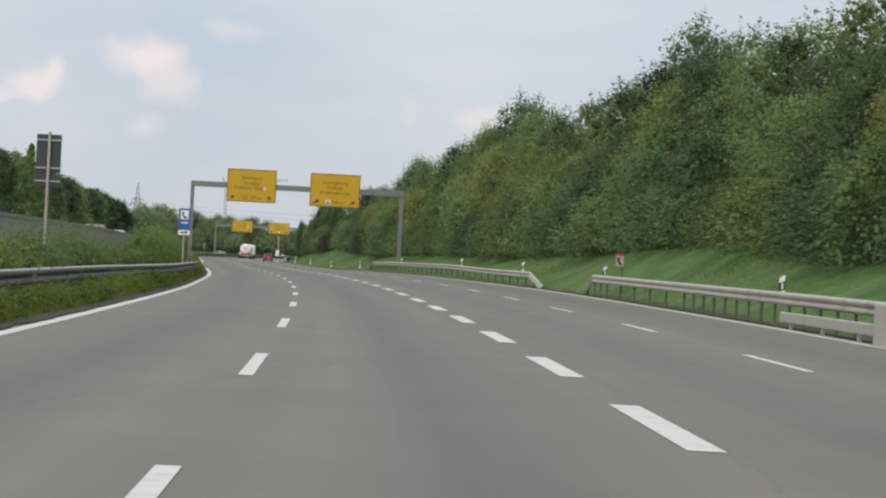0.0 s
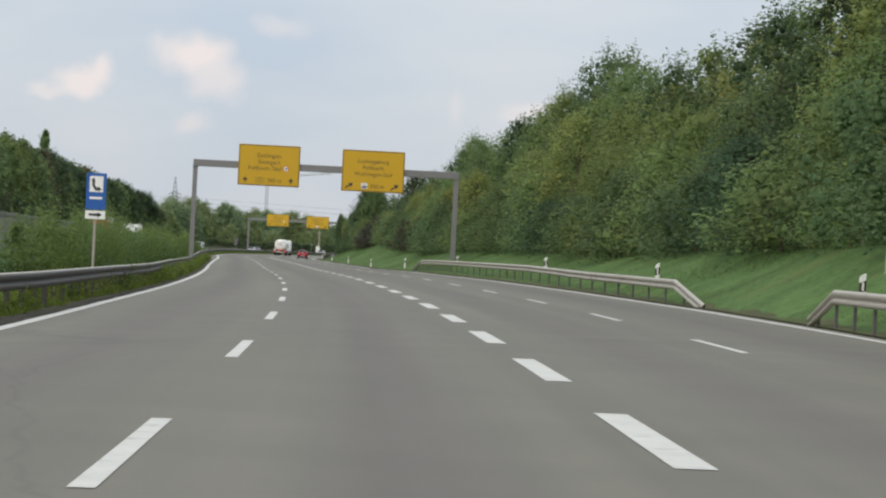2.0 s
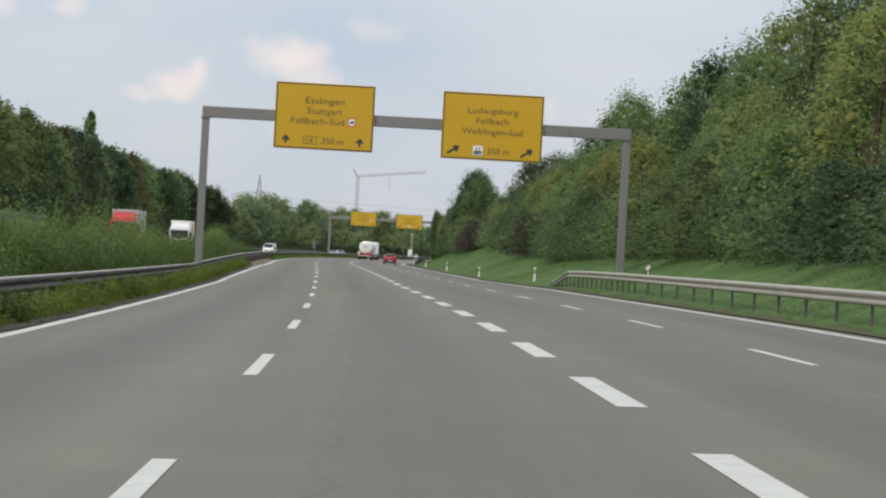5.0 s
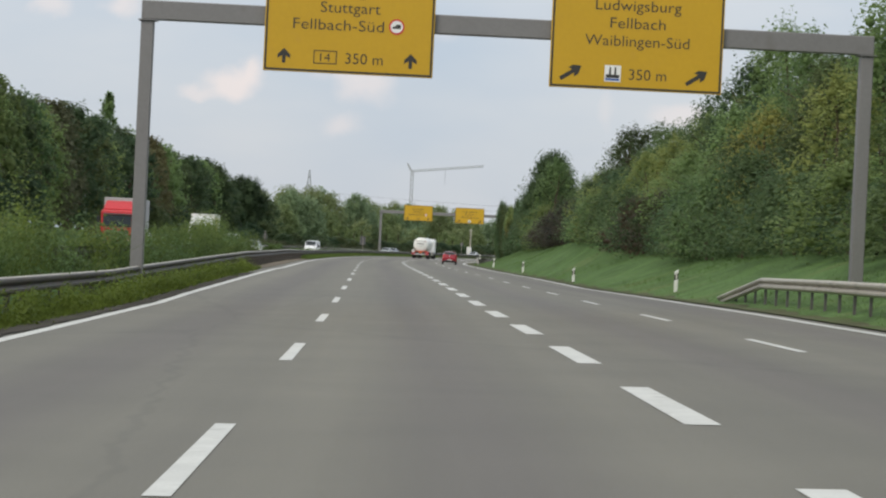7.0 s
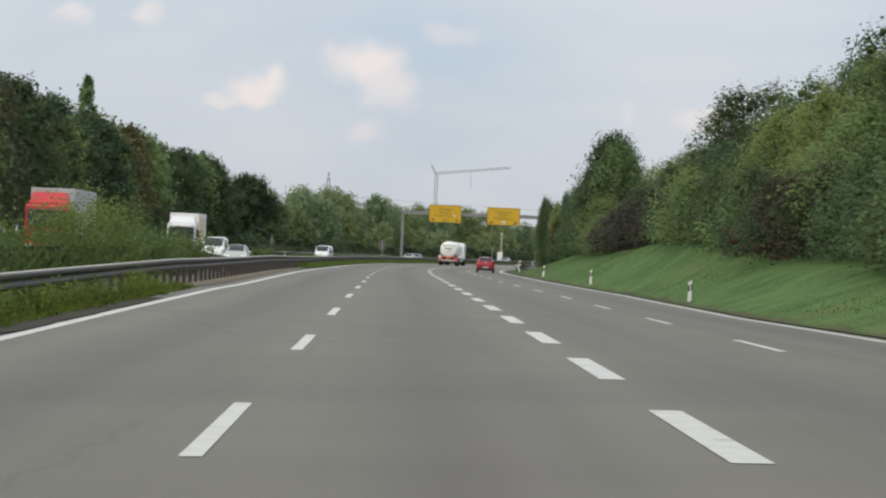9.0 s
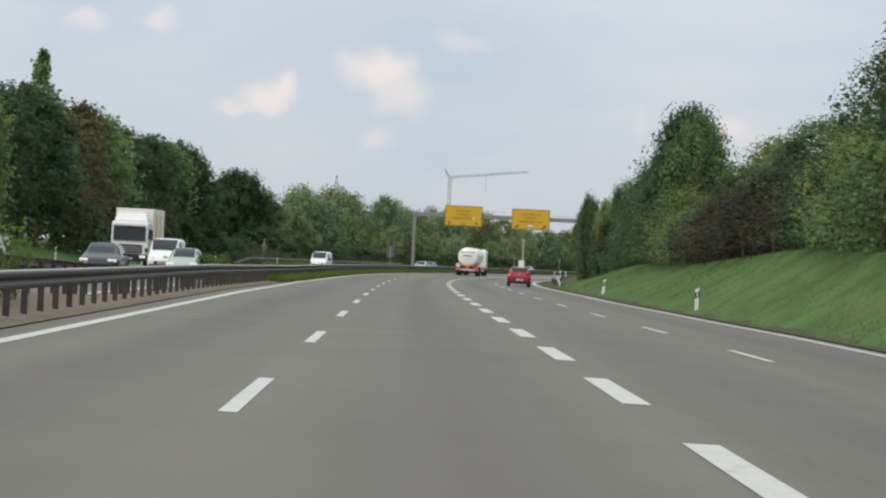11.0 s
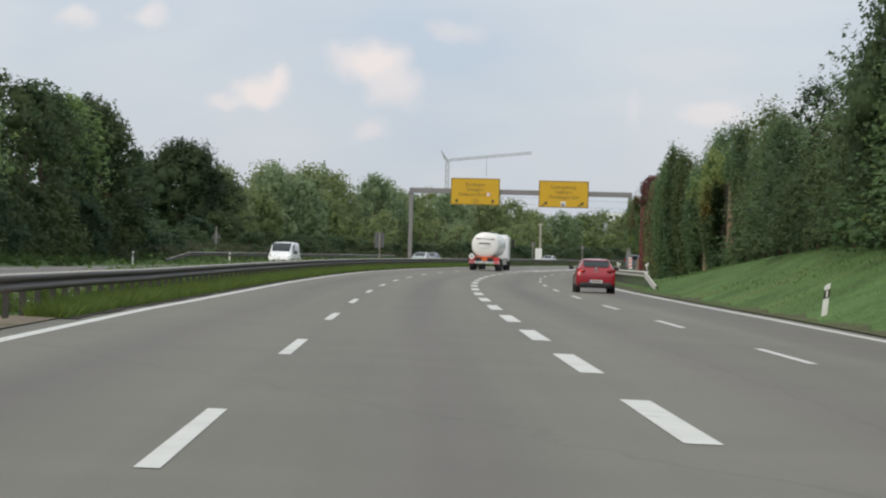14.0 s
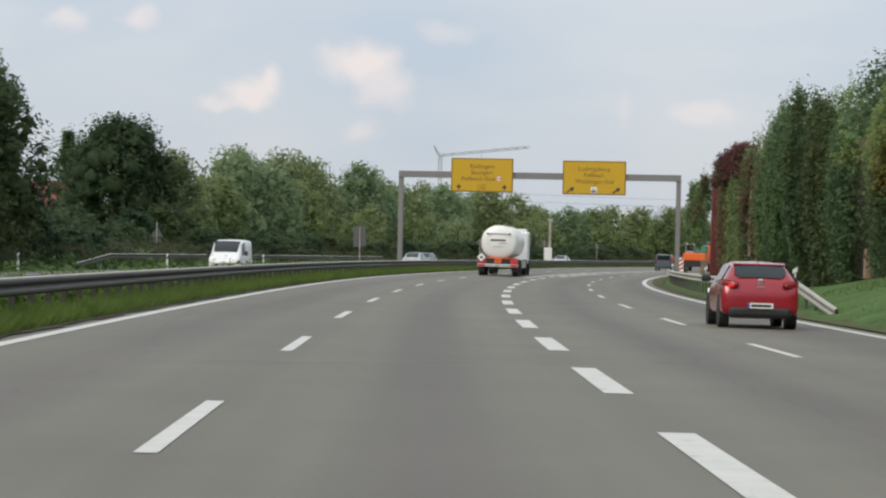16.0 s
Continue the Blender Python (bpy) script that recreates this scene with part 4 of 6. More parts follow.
# tall tree that stands out before the ivy wall
hedge("l6", 441.0, 16.3, 11.3, G, 0.68)
hedge("d1", 442.5, 16.3, 9.6, G, 1.05)
plant("b2", 447.5, 15.8, 0.72, 1.0, G)
hedge("a2", 436.0, 16.5, 10.6, G)
hedge("d1", 452.0, 16.0, 8.8, G)
for s, u, key, top in ((462, 15.5, "d1", 8.6), (472, 15.3, "b2", 7.6), (482, 16.4, "d1", 8.2), (474, 14.8, "b2", 3.4), (479, 14.9, "d1", 3.2), (490, 16.6, "b2", 9.2), (499, 16.8, "b2", 7.2), (507, 16.0, "b1", 8.9), (516, 16.0, "b1", 7.6), (526, 15.8, "a1", 7.0), (533, 15.6, "b2", 6.6), (606, 15.0, "a1", 9.5), (614, 16.0, "b1", 11.0), (622, 17.0, "a2", 13.6), (628, 20.0, "b1", 14.5),
                       (634, 22.5, "a1", 16.0), (640, 25.0, "b2", 16.0), (646, 18.0, "a1", 13.0), (600, 18, "b2", 9.5), (592, 17, "a1", 8.0)):
    hedge(key, s, u, top, G)

GL = "trees beside the opposite carriageway"
s = 195.0
while s < 564:
    top = float(np.interp(s, [190, 320, 400, 500, 540, 560, 575], [12.2, 12.4, 13.3, 13.2, 12.6, 12.0, 11.0]))
    key = rt.choice(["l1", "l2", "l1", "l2", "l3"] if s < 330 or s > 430 else ["l1", "l3", "l4", "l3", "l4"])
    if 488 < s < 512:
        key = "l4"
    hedge(key, s, rt.uniform(-33, -29.5), top + rt.uniform(-1.2, 0.6), GL)
    if not 385 < s < 480:
        plant("l5", s + 1, rt.uniform(-28.6, -27.6), rt.uniform(0.8, 1.1), None, "shrubs beside the opposite carriageway")
    s += rt.uniform(4.2, 5.6)
hedge("l6", 561, -31.8, 12.4, GL, 0.74)
hedge("l1", 566, -33.5, 9.5, GL)
plant("l5", 570, -31, 0.8, 1.0, "shrubs beside the opposite carriageway")
s = 570.0
while s < 862:                                   # low dark thicket along the far edge
    plant("l5", s, rt.uniform(-31.0, -28.6) - (4.5 if 582 < s < 617 else 0), rt.uniform(0.3, 0.55), rt.uniform(0.8, 1.1), "shrubs beside the opposite carriageway")
    s += rt.uniform(3.0, 4.2)
plant("p1", 548, -44, 1.0, 1.0, GL)
hedge("l6", 627, -38.5, 11.9, GL, 1.18)
hedge("l1", 630, -36, 9.4, GL, 1.2)
hedge("l1", 638, -36.5, 8.6, GL, 1.0)
for s, u, k in ((616, -34.5, 0.7), (622, -33.5, 0.8), (609, -37.5, 0.7), (600, -38, 0.6)):
    plant("l5", s, u, k, 1.1, "shrubs beside the opposite carriageway")
plant("k1", 640, -46.8, 0.86, 1.35, GL)
plant("k1", 652, -49, 0.8, 1.5, GL)
hedge("l1", 662, -49.0, 10.5, GL, 1.15)
hedge("l2", 664, -54.0, 10.5, GL, 1.15)
FAR = ((630, -38, "s3", 1.0), (640, -36, "s1", 1.2), (652, -39, "f3", 0.62), (662, -43, "f1", 0.86), (672, -41, "f3", 0.8), (684, -42, "f2", 0.98), (694, -45, "f1", 1.02), (704, -41, "f3", 0.85),
                     (716, -46, "f1", 1.05), (729, -47, "f2", 1.1), (738, -42, "f2", 1.08), (748, -44, "f1", 0.98), (760, -48, "f3", 1.0), (775, -52, "f1", 0.92), (790, -54, "f1", 0.95), (803, -56, "f3", 1.1),
                     (815, -52, "f2", 0.98), (830, -60, "f1", 1.0), (842, -60, "f2", 1.05), (854, -56, "f1", 1.02), (864, -62, "f2", 1.0), (873, -58, "f1", 0.95), (880, -50, "f2", 0.8), (890, -60, "f3", 0.85), (902, -64, "f1", 0.8),
                     (900, -52, "f3", 0.95), (905, -44, "f1", 0.86), (898, -36, "f3", 1.05), (892, -30, "f1", 0.9), (886, -22, "f2", 0.95), (880, -14, "f1", 0.9), (868, -40, "f3", 0.55), (850, -44, "f3", 0.5),
                     (815, -40, "s1", 1.1), (800, -38, "s3", 1.0), (830, -42, "s1", 1.2), (780, -40, "s2", 1.2), (760, -38, "s1", 1.1), (742, -36, "s3", 1.1), (720, -36, "s1", 1.2), (700, -36, "s3", 1.0),
                     (920, -70, "f2", 0.86), (935, -60, "f1", 0.88), (945, -48, "f2", 0.94), (940, -36, "f1", 1.0), (935, -24, "f2", 1.05), (925, -12, "f1", 1.0), (860, 14, "f1", 0.9), (820, 18, "f2", 1.0), (780, 20, "f1", 1.0), (740, 22, "f2", 1.0), (700, 22, "f1", 1.0), (670, 20, "f2", 1.0), (650, 18, "f1", 0.9))


def far_wood():
    """The distant belt of trees as one mass of leafy boughs and trunks."""
    rng = np.random.RandomState(90)
    by = {0: ([], []), 1: ([], []), 2: ([], [])}
    tr = bmesh.new()
    for s, u, key, k in FAR:
        h, w, mi = {"f1": (10.3, 10.0, 0), "f2": (10.0, 9.5, 1), "f3": (8.3, 10.5, 2), "s1": (4.6, 5.5, 0), "s2": (4.2, 5.0, 1), "s3": (4.2, 5.0, 2)}[key]
        for ds, du, q in ((0, 0, 1.0), (rng.uniform(3, 5), rng.uniform(-3, 3), rng.uniform(0.72, 0.95))):
            p = at(s + ds, u + du)
            n = 30 if h > 6 else 12
            tube(tr, p - Vector((0, 0, 0.3)), p + Vector((0, 0, h * k * 0.6)), 0.2, 0.08, 5)
            for i in range(n):
                t_ = (i + rng.uniform(0, 1)) / n
                rad = w * k / 2 * math.sqrt(max(0.04, 1 - (2 * t_ - 0.75) ** 2 / 1.6)) * rng.uniform(0.7, 1.05)
                r = rng.uniform(0.10, 0.19) * w * k
                r = min(r, max(0.5, rad))
                a = i * 2.39996
                z = p.z + min(h * k * q * (0.05 + t_ * 0.95), h * k * q - r * 0.6)
                g = max(0.0, rad - 0.8 * r)
                by[mi][0].append((p.x + g * math.cos(a), p.y + g * math.sin(a), z))
                by[mi][1].append(r)
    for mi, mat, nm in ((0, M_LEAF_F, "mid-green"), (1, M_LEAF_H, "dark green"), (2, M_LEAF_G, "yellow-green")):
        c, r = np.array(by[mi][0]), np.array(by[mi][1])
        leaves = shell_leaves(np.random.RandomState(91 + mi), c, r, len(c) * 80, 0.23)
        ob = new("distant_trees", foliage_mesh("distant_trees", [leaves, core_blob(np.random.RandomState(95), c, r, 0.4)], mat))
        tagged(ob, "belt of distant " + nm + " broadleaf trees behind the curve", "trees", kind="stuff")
    me = bpy.data.meshes.new("trunks")
    tr.to_mesh(me)
    tr.free()
    me.materials.append(M_BARK)
    tagged(new("distant_trunks", me), "thin brown trunks of the distant trees", "trunks", kind="stuff")


far_wood()


# ---- low plants as masses ----
def plant_mass(name, label, category, spots, radii, count, size, mat, seed, squash=0.9):
    ob = new(name, foliage_mesh(name, [leaf_cloud(np.random.RandomState(seed), np.array(spots), np.array(radii), count, size, squash=squash)], mat))
    return tagged(ob, label, category, kind="stuff")


def row_of_clumps(seed, s0, s1, step, u0, u1, h0, h1, r0, r1):
    rng = np.random.RandomState(seed)
    spots, radii = [], []
    s = s0
    while s < s1:
        for _ in range(2):
            u, h, r = rng.uniform(u0, u1), rng.uniform(h0, h1), rng.uniform(r0, r1)
            p = at(s + rng.uniform(-0.5, 0.5), u, h)
            spots.append(tuple(p))
            radii.append(r)
        s += step
    return spots, radii


sp, ra = row_of_clumps(1, 20, 122, 1.5, -9.0, -7.7, 0.1, 0.55, 0.3, 0.6)
sp2, ra2 = row_of_clumps(15, 122, 326, 1.9, -8.9, -7.8, 0.0, 0.95, 0.45, 0.9)
sp, ra = sp + sp2, ra + ra2
plant_mass("median_shrubs", "dense light green shrubs and tall weeds in the median behind the rail", "shrubs", sp[::3] + sp[1::3], ra[::3] + ra[1::3], 78000, 0.055, M_LEAF_T, 2)
plant_mass("median_shrubs", "darker green bushes among the median shrubs", "shrubs", sp[2::3], ra[2::3], 38000, 0.055, M_LEAF_A, 5)
sp, ra = row_of_clumps(11, 118, 240, 2.2, -8.9, -7.8, 0.7, 1.4, 0.2, 0.7)
sp2, ra2 = row_of_clumps(16, 66, 90, 3.6, -8.9, -8.1, 0.5, 0.9, 0.4, 0.6)
sp3, ra3 = row_of_clumps(17, 288, 304, 1.4, -8.9, -8.1, 0.7, 1.45, 0.3, 0.55)
sp, ra = sp + sp2 + sp3, ra + ra2 + ra3
plant_mass("median_shrub_tops", "wispy green shoots above the median shrubs", "shrubs", sp, ra, 36000, 0.045, M_LEAF_T, 12, squash=1.9)
sp, ra = row_of_clumps(3, 20, 292, 0.95, -6.62, -6.15, 0.05, 0.36, 0.22, 0.44)
plant_mass("verge_plants", "low yellow-green plants between the edge line and the rail", "plants", sp, ra, 90000, 0.036, M_LEAF_Y, 4)
sp, ra = row_of_clumps(7, 400, 870, 1.0, -9.0, -7.2, 0.0, 0.5, 0.3, 0.5)
plant_mass("median_weeds", "green weeds and grass in the median between the rails", "weeds", sp, ra, 50000, 0.08, M_LEAF_S, 8)
sp, ra = row_of_clumps(18, 426, 600, 1.0, -9.0, -7.5, 0.0, 0.55, 0.3, 0.5)
plant_mass("median_thicket", "tall grey-green weeds behind the median rail", "weeds", sp, ra, 45000, 0.05, M_LEAF_S, 19, squash=1.2)
sp, ra = row_of_clumps(9, 545, 880, 1.1, -30.5, -25.8, 0.0, 0.7, 0.4, 0.8)
plant_mass("verge_weeds", "brownish green weeds beside the slip road", "weeds", sp, ra, 60000, 0.085, M_LEAF_O, 10)
sp, ra = row_of_clumps(27, 505, 650, 0.6, -27.6, -24.9, 0.0, 0.22, 0.18, 0.38)
plant_mass("verge_weeds", "dull green weeds in front of the slip road rail", "weeds", sp, ra, 26000, 0.07, M_LEAF_S, 28)
sp, ra = row_of_clumps(13, 388, 398, 1.0, -9.0, -8.5, 0.4, 1.15, 0.2, 0.4)
plant_mass("median_bush", "spreading green bush with arching shoots in the median", "shrubs", sp, ra, 5000, 0.06, M_LEAF_S, 14)


def blades(name, label, category, seed, n, s0, s1, uf, h0, h1, w0, w1, mat, tuft=0.0):
    """Upright grass blades over a strip of ground; uf(s, r) gives the offset for r in 0..1."""
    rng = np.random.RandomState(seed)
    s = rng.uniform(s0, s1, n)
    u = uf(s, rng.uniform(0, 1, n))
    x, y = plan(s, u)
    z = ground_z(s, u)
    h = rng.uniform(h0, h1, n) * (1 + tuft * np.sin(s * 1.7) * np.sin(s * 0.61 + 1.0))
    a = rng.uniform(0, 6.28, n)
    w = rng.uniform(w0, w1, n)
    lean = 0.55 * h
    p0 = np.stack([x - np.cos(a) * w, y - np.sin(a) * w, z - 0.03], 1)
    p1 = np.stack([x + np.cos(a) * w, y + np.sin(a) * w, z - 0.03], 1)
    p2 = np.stack([x + rng.normal(0, 1, n) * lean, y + rng.normal(0, 1, n) * lean, z + h], 1)
    v = np.stack([p0, p1, p2], 1).reshape(-1, 3)
    ob = new(name, mesh_of(name, v.tolist(), np.arange(3 * n).reshape(-1, 3).tolist(), mat))
    return tagged(ob, label, category, kind="stuff")


blades("grass", "short green grass on the embankment slope", "grass", 21, 60000, 50, 490, lambda s, r: r_edge(s) + 0.75 + (14.4 - r_edge(s)) * r, 0.03, 0.06, 0.008, 0.018, M_GRASS)
blades("verge_grass", "bright green grass between the edge line and the rail", "grass", 22, 95000, 400, 640, lambda s, r: -6.75 + 0.72 * r, 0.14, 0.38, 0.009, 0.018, M_LEAF_V, 0.3)
blades("verge_grass", "dark green grass under the median rail", "grass", 23, 45000, 20, 300, lambda s, r: -6.8 + 0.7 * r, 0.06, 0.20, 0.008, 0.018, M_LEAF_Y, 0.35)


blades("median_shoots", "long arching grassy shoots over the median shrubs", "shoots", 24, 7000, 120, 326, lambda s, r: -8.9 + 1.2 * r, 0.7, 1.5, 0.010, 0.020, M_LEAF_T, 0.25)


# ---- ivy wall ----
def ivy_wall():
    t = thing("noise_barrier", "high timber noise barrier overgrown with ivy and creeper", "noise barrier")
    uw = lambda s: float(np.interp(s, [484, 492, 515, 545, 577], [14.8, 14.6, 13.2, 12.7, 12.0]))
    top = lambda s: float(np.interp(s, [484, 492, 505, 515, 520, 528, 545, 560, 577], [5.0, 5.0, 5.3, 5.6, 5.8, 5.6, 5.9, 5.6, 5.0]))
    s = 484.0
    i = 0
    while s < 554:
        p, q = at(s, uw(s)), at(s + 4, uw(s + 4))
        d = q - p
        ang = math.degrees(math.atan2(d.y, d.x))
        h = top(s + 2) - 0.25
        plank = bmesh.new()
        box(plank, 0.1, d.length - 0.1, -0.06, 0.06, 0, 0.305)
        me = bpy.data.meshes.new("plank")
        plank.to_mesh(me)
        plank.free()
        me.materials.append(M_WALLB)
        panel = part("panel", boxed(0.05, d.length - 0.05, 0.07, 0.11, 0, h - 0.1), M_WALLB, t, m=pose(p.x, p.y, p.z - 0.1, 0, 0, ang))
        for k in range(int(h / 0.32)):
            part("plank", me, None, panel, m=pose(0, -0.012 * (k % 2), k * 0.32))
        part("post", boxed(-0.14, 0.14, -0.2, 0.1, 0, h - 0.2, bevel=0.02), M_WALLB, t, m=pose(p.x, p.y, p.z - 0.1, 0, 0, ang))
        s += 4.0
        i += 1
    # timber that shows through the leaves: along the wall, out from it, bottom, top, half width
    bare = ((555.4, 0.62, 0.2, 5.2, 0.28, M_WOODRED, "red-brown painted post"), (556.8, 0.6, 0.2, 5.0, 0.24, M_WOODRED, "red-brown painted post"), (558.2, 0.55, 0.2, 4.0, 0.12, M_WOODRED, "red-brown painted post"),
            (566.5, 0.8, 0.0, 1.3, 0.2, M_WOOD, "weathered timber post"), (525.8, 0.7, 1.6, 4.6, 0.14, M_PALEWOOD, "bleached timber post"), (519.4, 0.65, 3.9, 5.3, 0.22, M_PALEWOOD, "bleached timber board"),
            (487.4, 0.2, 1.0, 4.2, 0.25, M_WOOD, "weathered timber pillar"), (496.5, 0.4, 0.2, 1.0, 0.12, M_WOOD, "weathered timber post"))
    for s, dx, z0, z1, hw, mat, lab in bare:
        p = at(s, uw(s) - dx)
        part("post", boxed(-hw, hw, -0.1, 0.1, z0 - 0.2, z1, bevel=0.03), mat, t, lab, m=pose(p.x, p.y, p.z, 0, 1.0, 8))
    rng = np.random.RandomState(33)
    ivies = {k: ([], []) for k in range(5)}
    crest = lambda s: float(np.interp(s, [478, 484, 493, 497, 499, 502, 509, 514, 517, 524, 545, 560, 575], [6.4, 5.8, 5.2, 5.2, 5.3, 6.6, 7.3, 6.6, 5.6, 5.6, 5.9, 5.6, 5.0]))
    wide = [rng.uniform(3.2, 6.2) for _ in range(24)]
    edge = np.concatenate([[479.0], 479.0 + np.cumsum(wide)])
    fat = rng.uniform(0.35, 1.3, 26)
    tall = rng.uniform(-0.55, 0.35, 26)
    tone = rng.uniform(0, 1, 26)
    for i in range(560):                         # ivy hangs in rounded columns, each from its own crest downwards
        s = rng.uniform(480, 567)
        c = int(np.searchsorted(edge, s)) - 1
        f = (s - edge[c]) / (edge[c + 1] - edge[c])
        arch = math.sin(math.pi * min(1.0, max(0.0, f))) ** 0.6
        h = crest(s) + tall[c] - 0.9 * (1 - arch) + rng.uniform(-0.3, 0.3)
        zend = rng.choice([0.0, 0.0, h * rng.uniform(0.1, 0.5)]) if s < 553 else rng.uniform(2.0, 3.2)
        z = h
        while z > zend:
            ss = s + rng.normal() * 0.12
            out = rng.uniform(0.05, 0.25) + arch * fat[c] * (0.45 + 0.55 * math.sin(min(1.0, z / h) * 2.6)) * (0.3 if 532 < s < 555 else 1.0) + (0.6 if s > 557 else 0.0)
            hid = any(-1.1 - b[4] - (2.0 if 550 < b[0] < 560 else 4.6 if b[0] < 490 else 0.0) < ss - b[0] < b[4] + 1.1 and b[2] - 0.3 < z < b[3] + 0.1 for b in bare)
            mix = tone[c] + rng.normal() * 0.16 + 0.10 * math.sin(ss * 1.3 + z)
            if s > 517:
                mi = 3 if mix < 0.42 else 0 if mix < 0.55 else 2 if mix < 0.8 else 4
            elif 486 < s < 499.5 and z > 3.4 + 0.8 * math.sin(s):
                mi = 4 if mix < 0.75 else 2
            else:
                mi = 1 if mix < 0.35 else 0 if mix < 0.8 else 2
            if not hid:
                ivies[mi][0].append(tuple(at(ss, uw(ss) - out, z)))
                ivies[mi][1].append(rng.uniform(0.18, 0.42))
            z -= rng.uniform(0.35, 0.75)
    for mi, mat in ((0, M_LEAF_B), (1, M_LEAF_D), (2, M_LEAF_A), (3, M_LEAF_W), (4, M_LEAF_C)):
        c = np.array(ivies[mi][0])
        ivy = part("ivy", foliage_mesh("ivy", [leaf_cloud(np.random.RandomState(34 + mi), c, np.array(ivies[mi][1]), len(c) * 40, 0.072, squash=1.5)], mat), None, t, ("dense hanging ivy leaves", "dark hanging ivy leaves", "green climbing leaves", "brownish withered creeper", "bright yellow-green creeper")[mi])
        ivy["kind"] = "stuff"
    spots = [tuple(at(s, uw(s) - rng.uniform(-0.1, 0.7), top(s) + rng.uniform(-0.4, 0.9))) for s in rng.uniform(534, 553, 80)]
    leaves = leaf_cloud(np.random.RandomState(36), np.array(spots), np.full(len(spots), 0.42), 12000, 0.08)
    creeper = part("creeper", foliage_mesh("creeper", [leaves], M_CREEPER), None, t, "reddish autumn creeper")
    creeper["kind"] = "stuff"


ivy_wall()


# ---- sign gantries ----
def words(text, width, cap, mat, x, y, z, parent, name="lettering"):
    """Lettering fitted to a width and capital height, facing -Y, its middle at (x, z)."""
    cu = bpy.data.curves.new("text", "FONT")
    cu.body, cu.size, cu.offset, cu.extrude = text, 1.0, -0.004, 0.0
    cu.resolution_u = 3
    tmp = new("tmp", cu)
    me = bpy.data.meshes.new_from_object(tmp)
    bpy.data.objects.remove(tmp)
    co = np.empty(len(me.vertices) * 3, dtype=np.float32)
    me.vertices.foreach_get("co", co)
    co = co.reshape(-1, 3)
    lo, hi = co.min(0), co.max(0)
    base = 0.0
    kx, kz = width / (hi[0] - lo[0]), cap / 0.70
    out = np.zeros_like(co)
    out[:, 0] = (co[:, 0] - (lo[0] + hi[0]) / 2) * kx
    out[:, 2] = (co[:, 1] - base) * kz - cap / 2
    me.vertices.foreach_set("co", out.ravel())
    me.materials.clear()
    me.materials.append(mat)
    me.update()
    return part(name, me, None, parent, m=pose(x, y, z))


def flat(name, pts, mat, parent, x, y, z, label=""):
    """A flat shape of the sign face, facing -Y."""
    me = mesh_of(name, [(p[0], 0, p[1]) for p in pts], [tuple(range(len(pts)))], mat)
    return part(name, me, None, parent, label, m=pose(x, y, z))


def disc(r, n=24):
    return [(r * math.cos(2 * math.pi * i / n), r * math.sin(2 * math.pi * i / n)) for i in range(n)]


def frame_shape(name, w, h, t, mat, parent, x, y, z):
    """A rectangular outline of thickness t."""
    o = [(-w / 2, -h / 2), (w / 2, -h / 2), (w / 2, h / 2), (-w / 2, h / 2)]
    i = [(-w / 2 + t, -h / 2 + t), (w / 2 - t, -h / 2 + t), (w / 2 - t, h / 2 - t), (-w / 2 + t, h / 2 - t)]
    v = [(a, 0, b) for a, b in o + i]
    return part(name, mesh_of(name, v, [(k, (k + 1) % 4, 4 + (k + 1) % 4, 4 + k) for k in range(4)], mat), None, parent, m=pose(x, y, z))


ARROW_LONG = [(-0.075, -0.42), (0.075, -0.42), (0.075, 0.06), (0.20, -0.02), (0.20, 0.14), (0.0, 0.36), (-0.20, 0.14), (-0.20, -0.02), (-0.075, 0.06)]
ARROW = [(-0.065, -0.23), (0.065, -0.23), (0.065, 0.0), (0.235, -0.09), (0.235, 0.03), (0.0, 0.23), (-0.235, 0.03), (-0.235, -0.09), (-0.065, 0.0)]


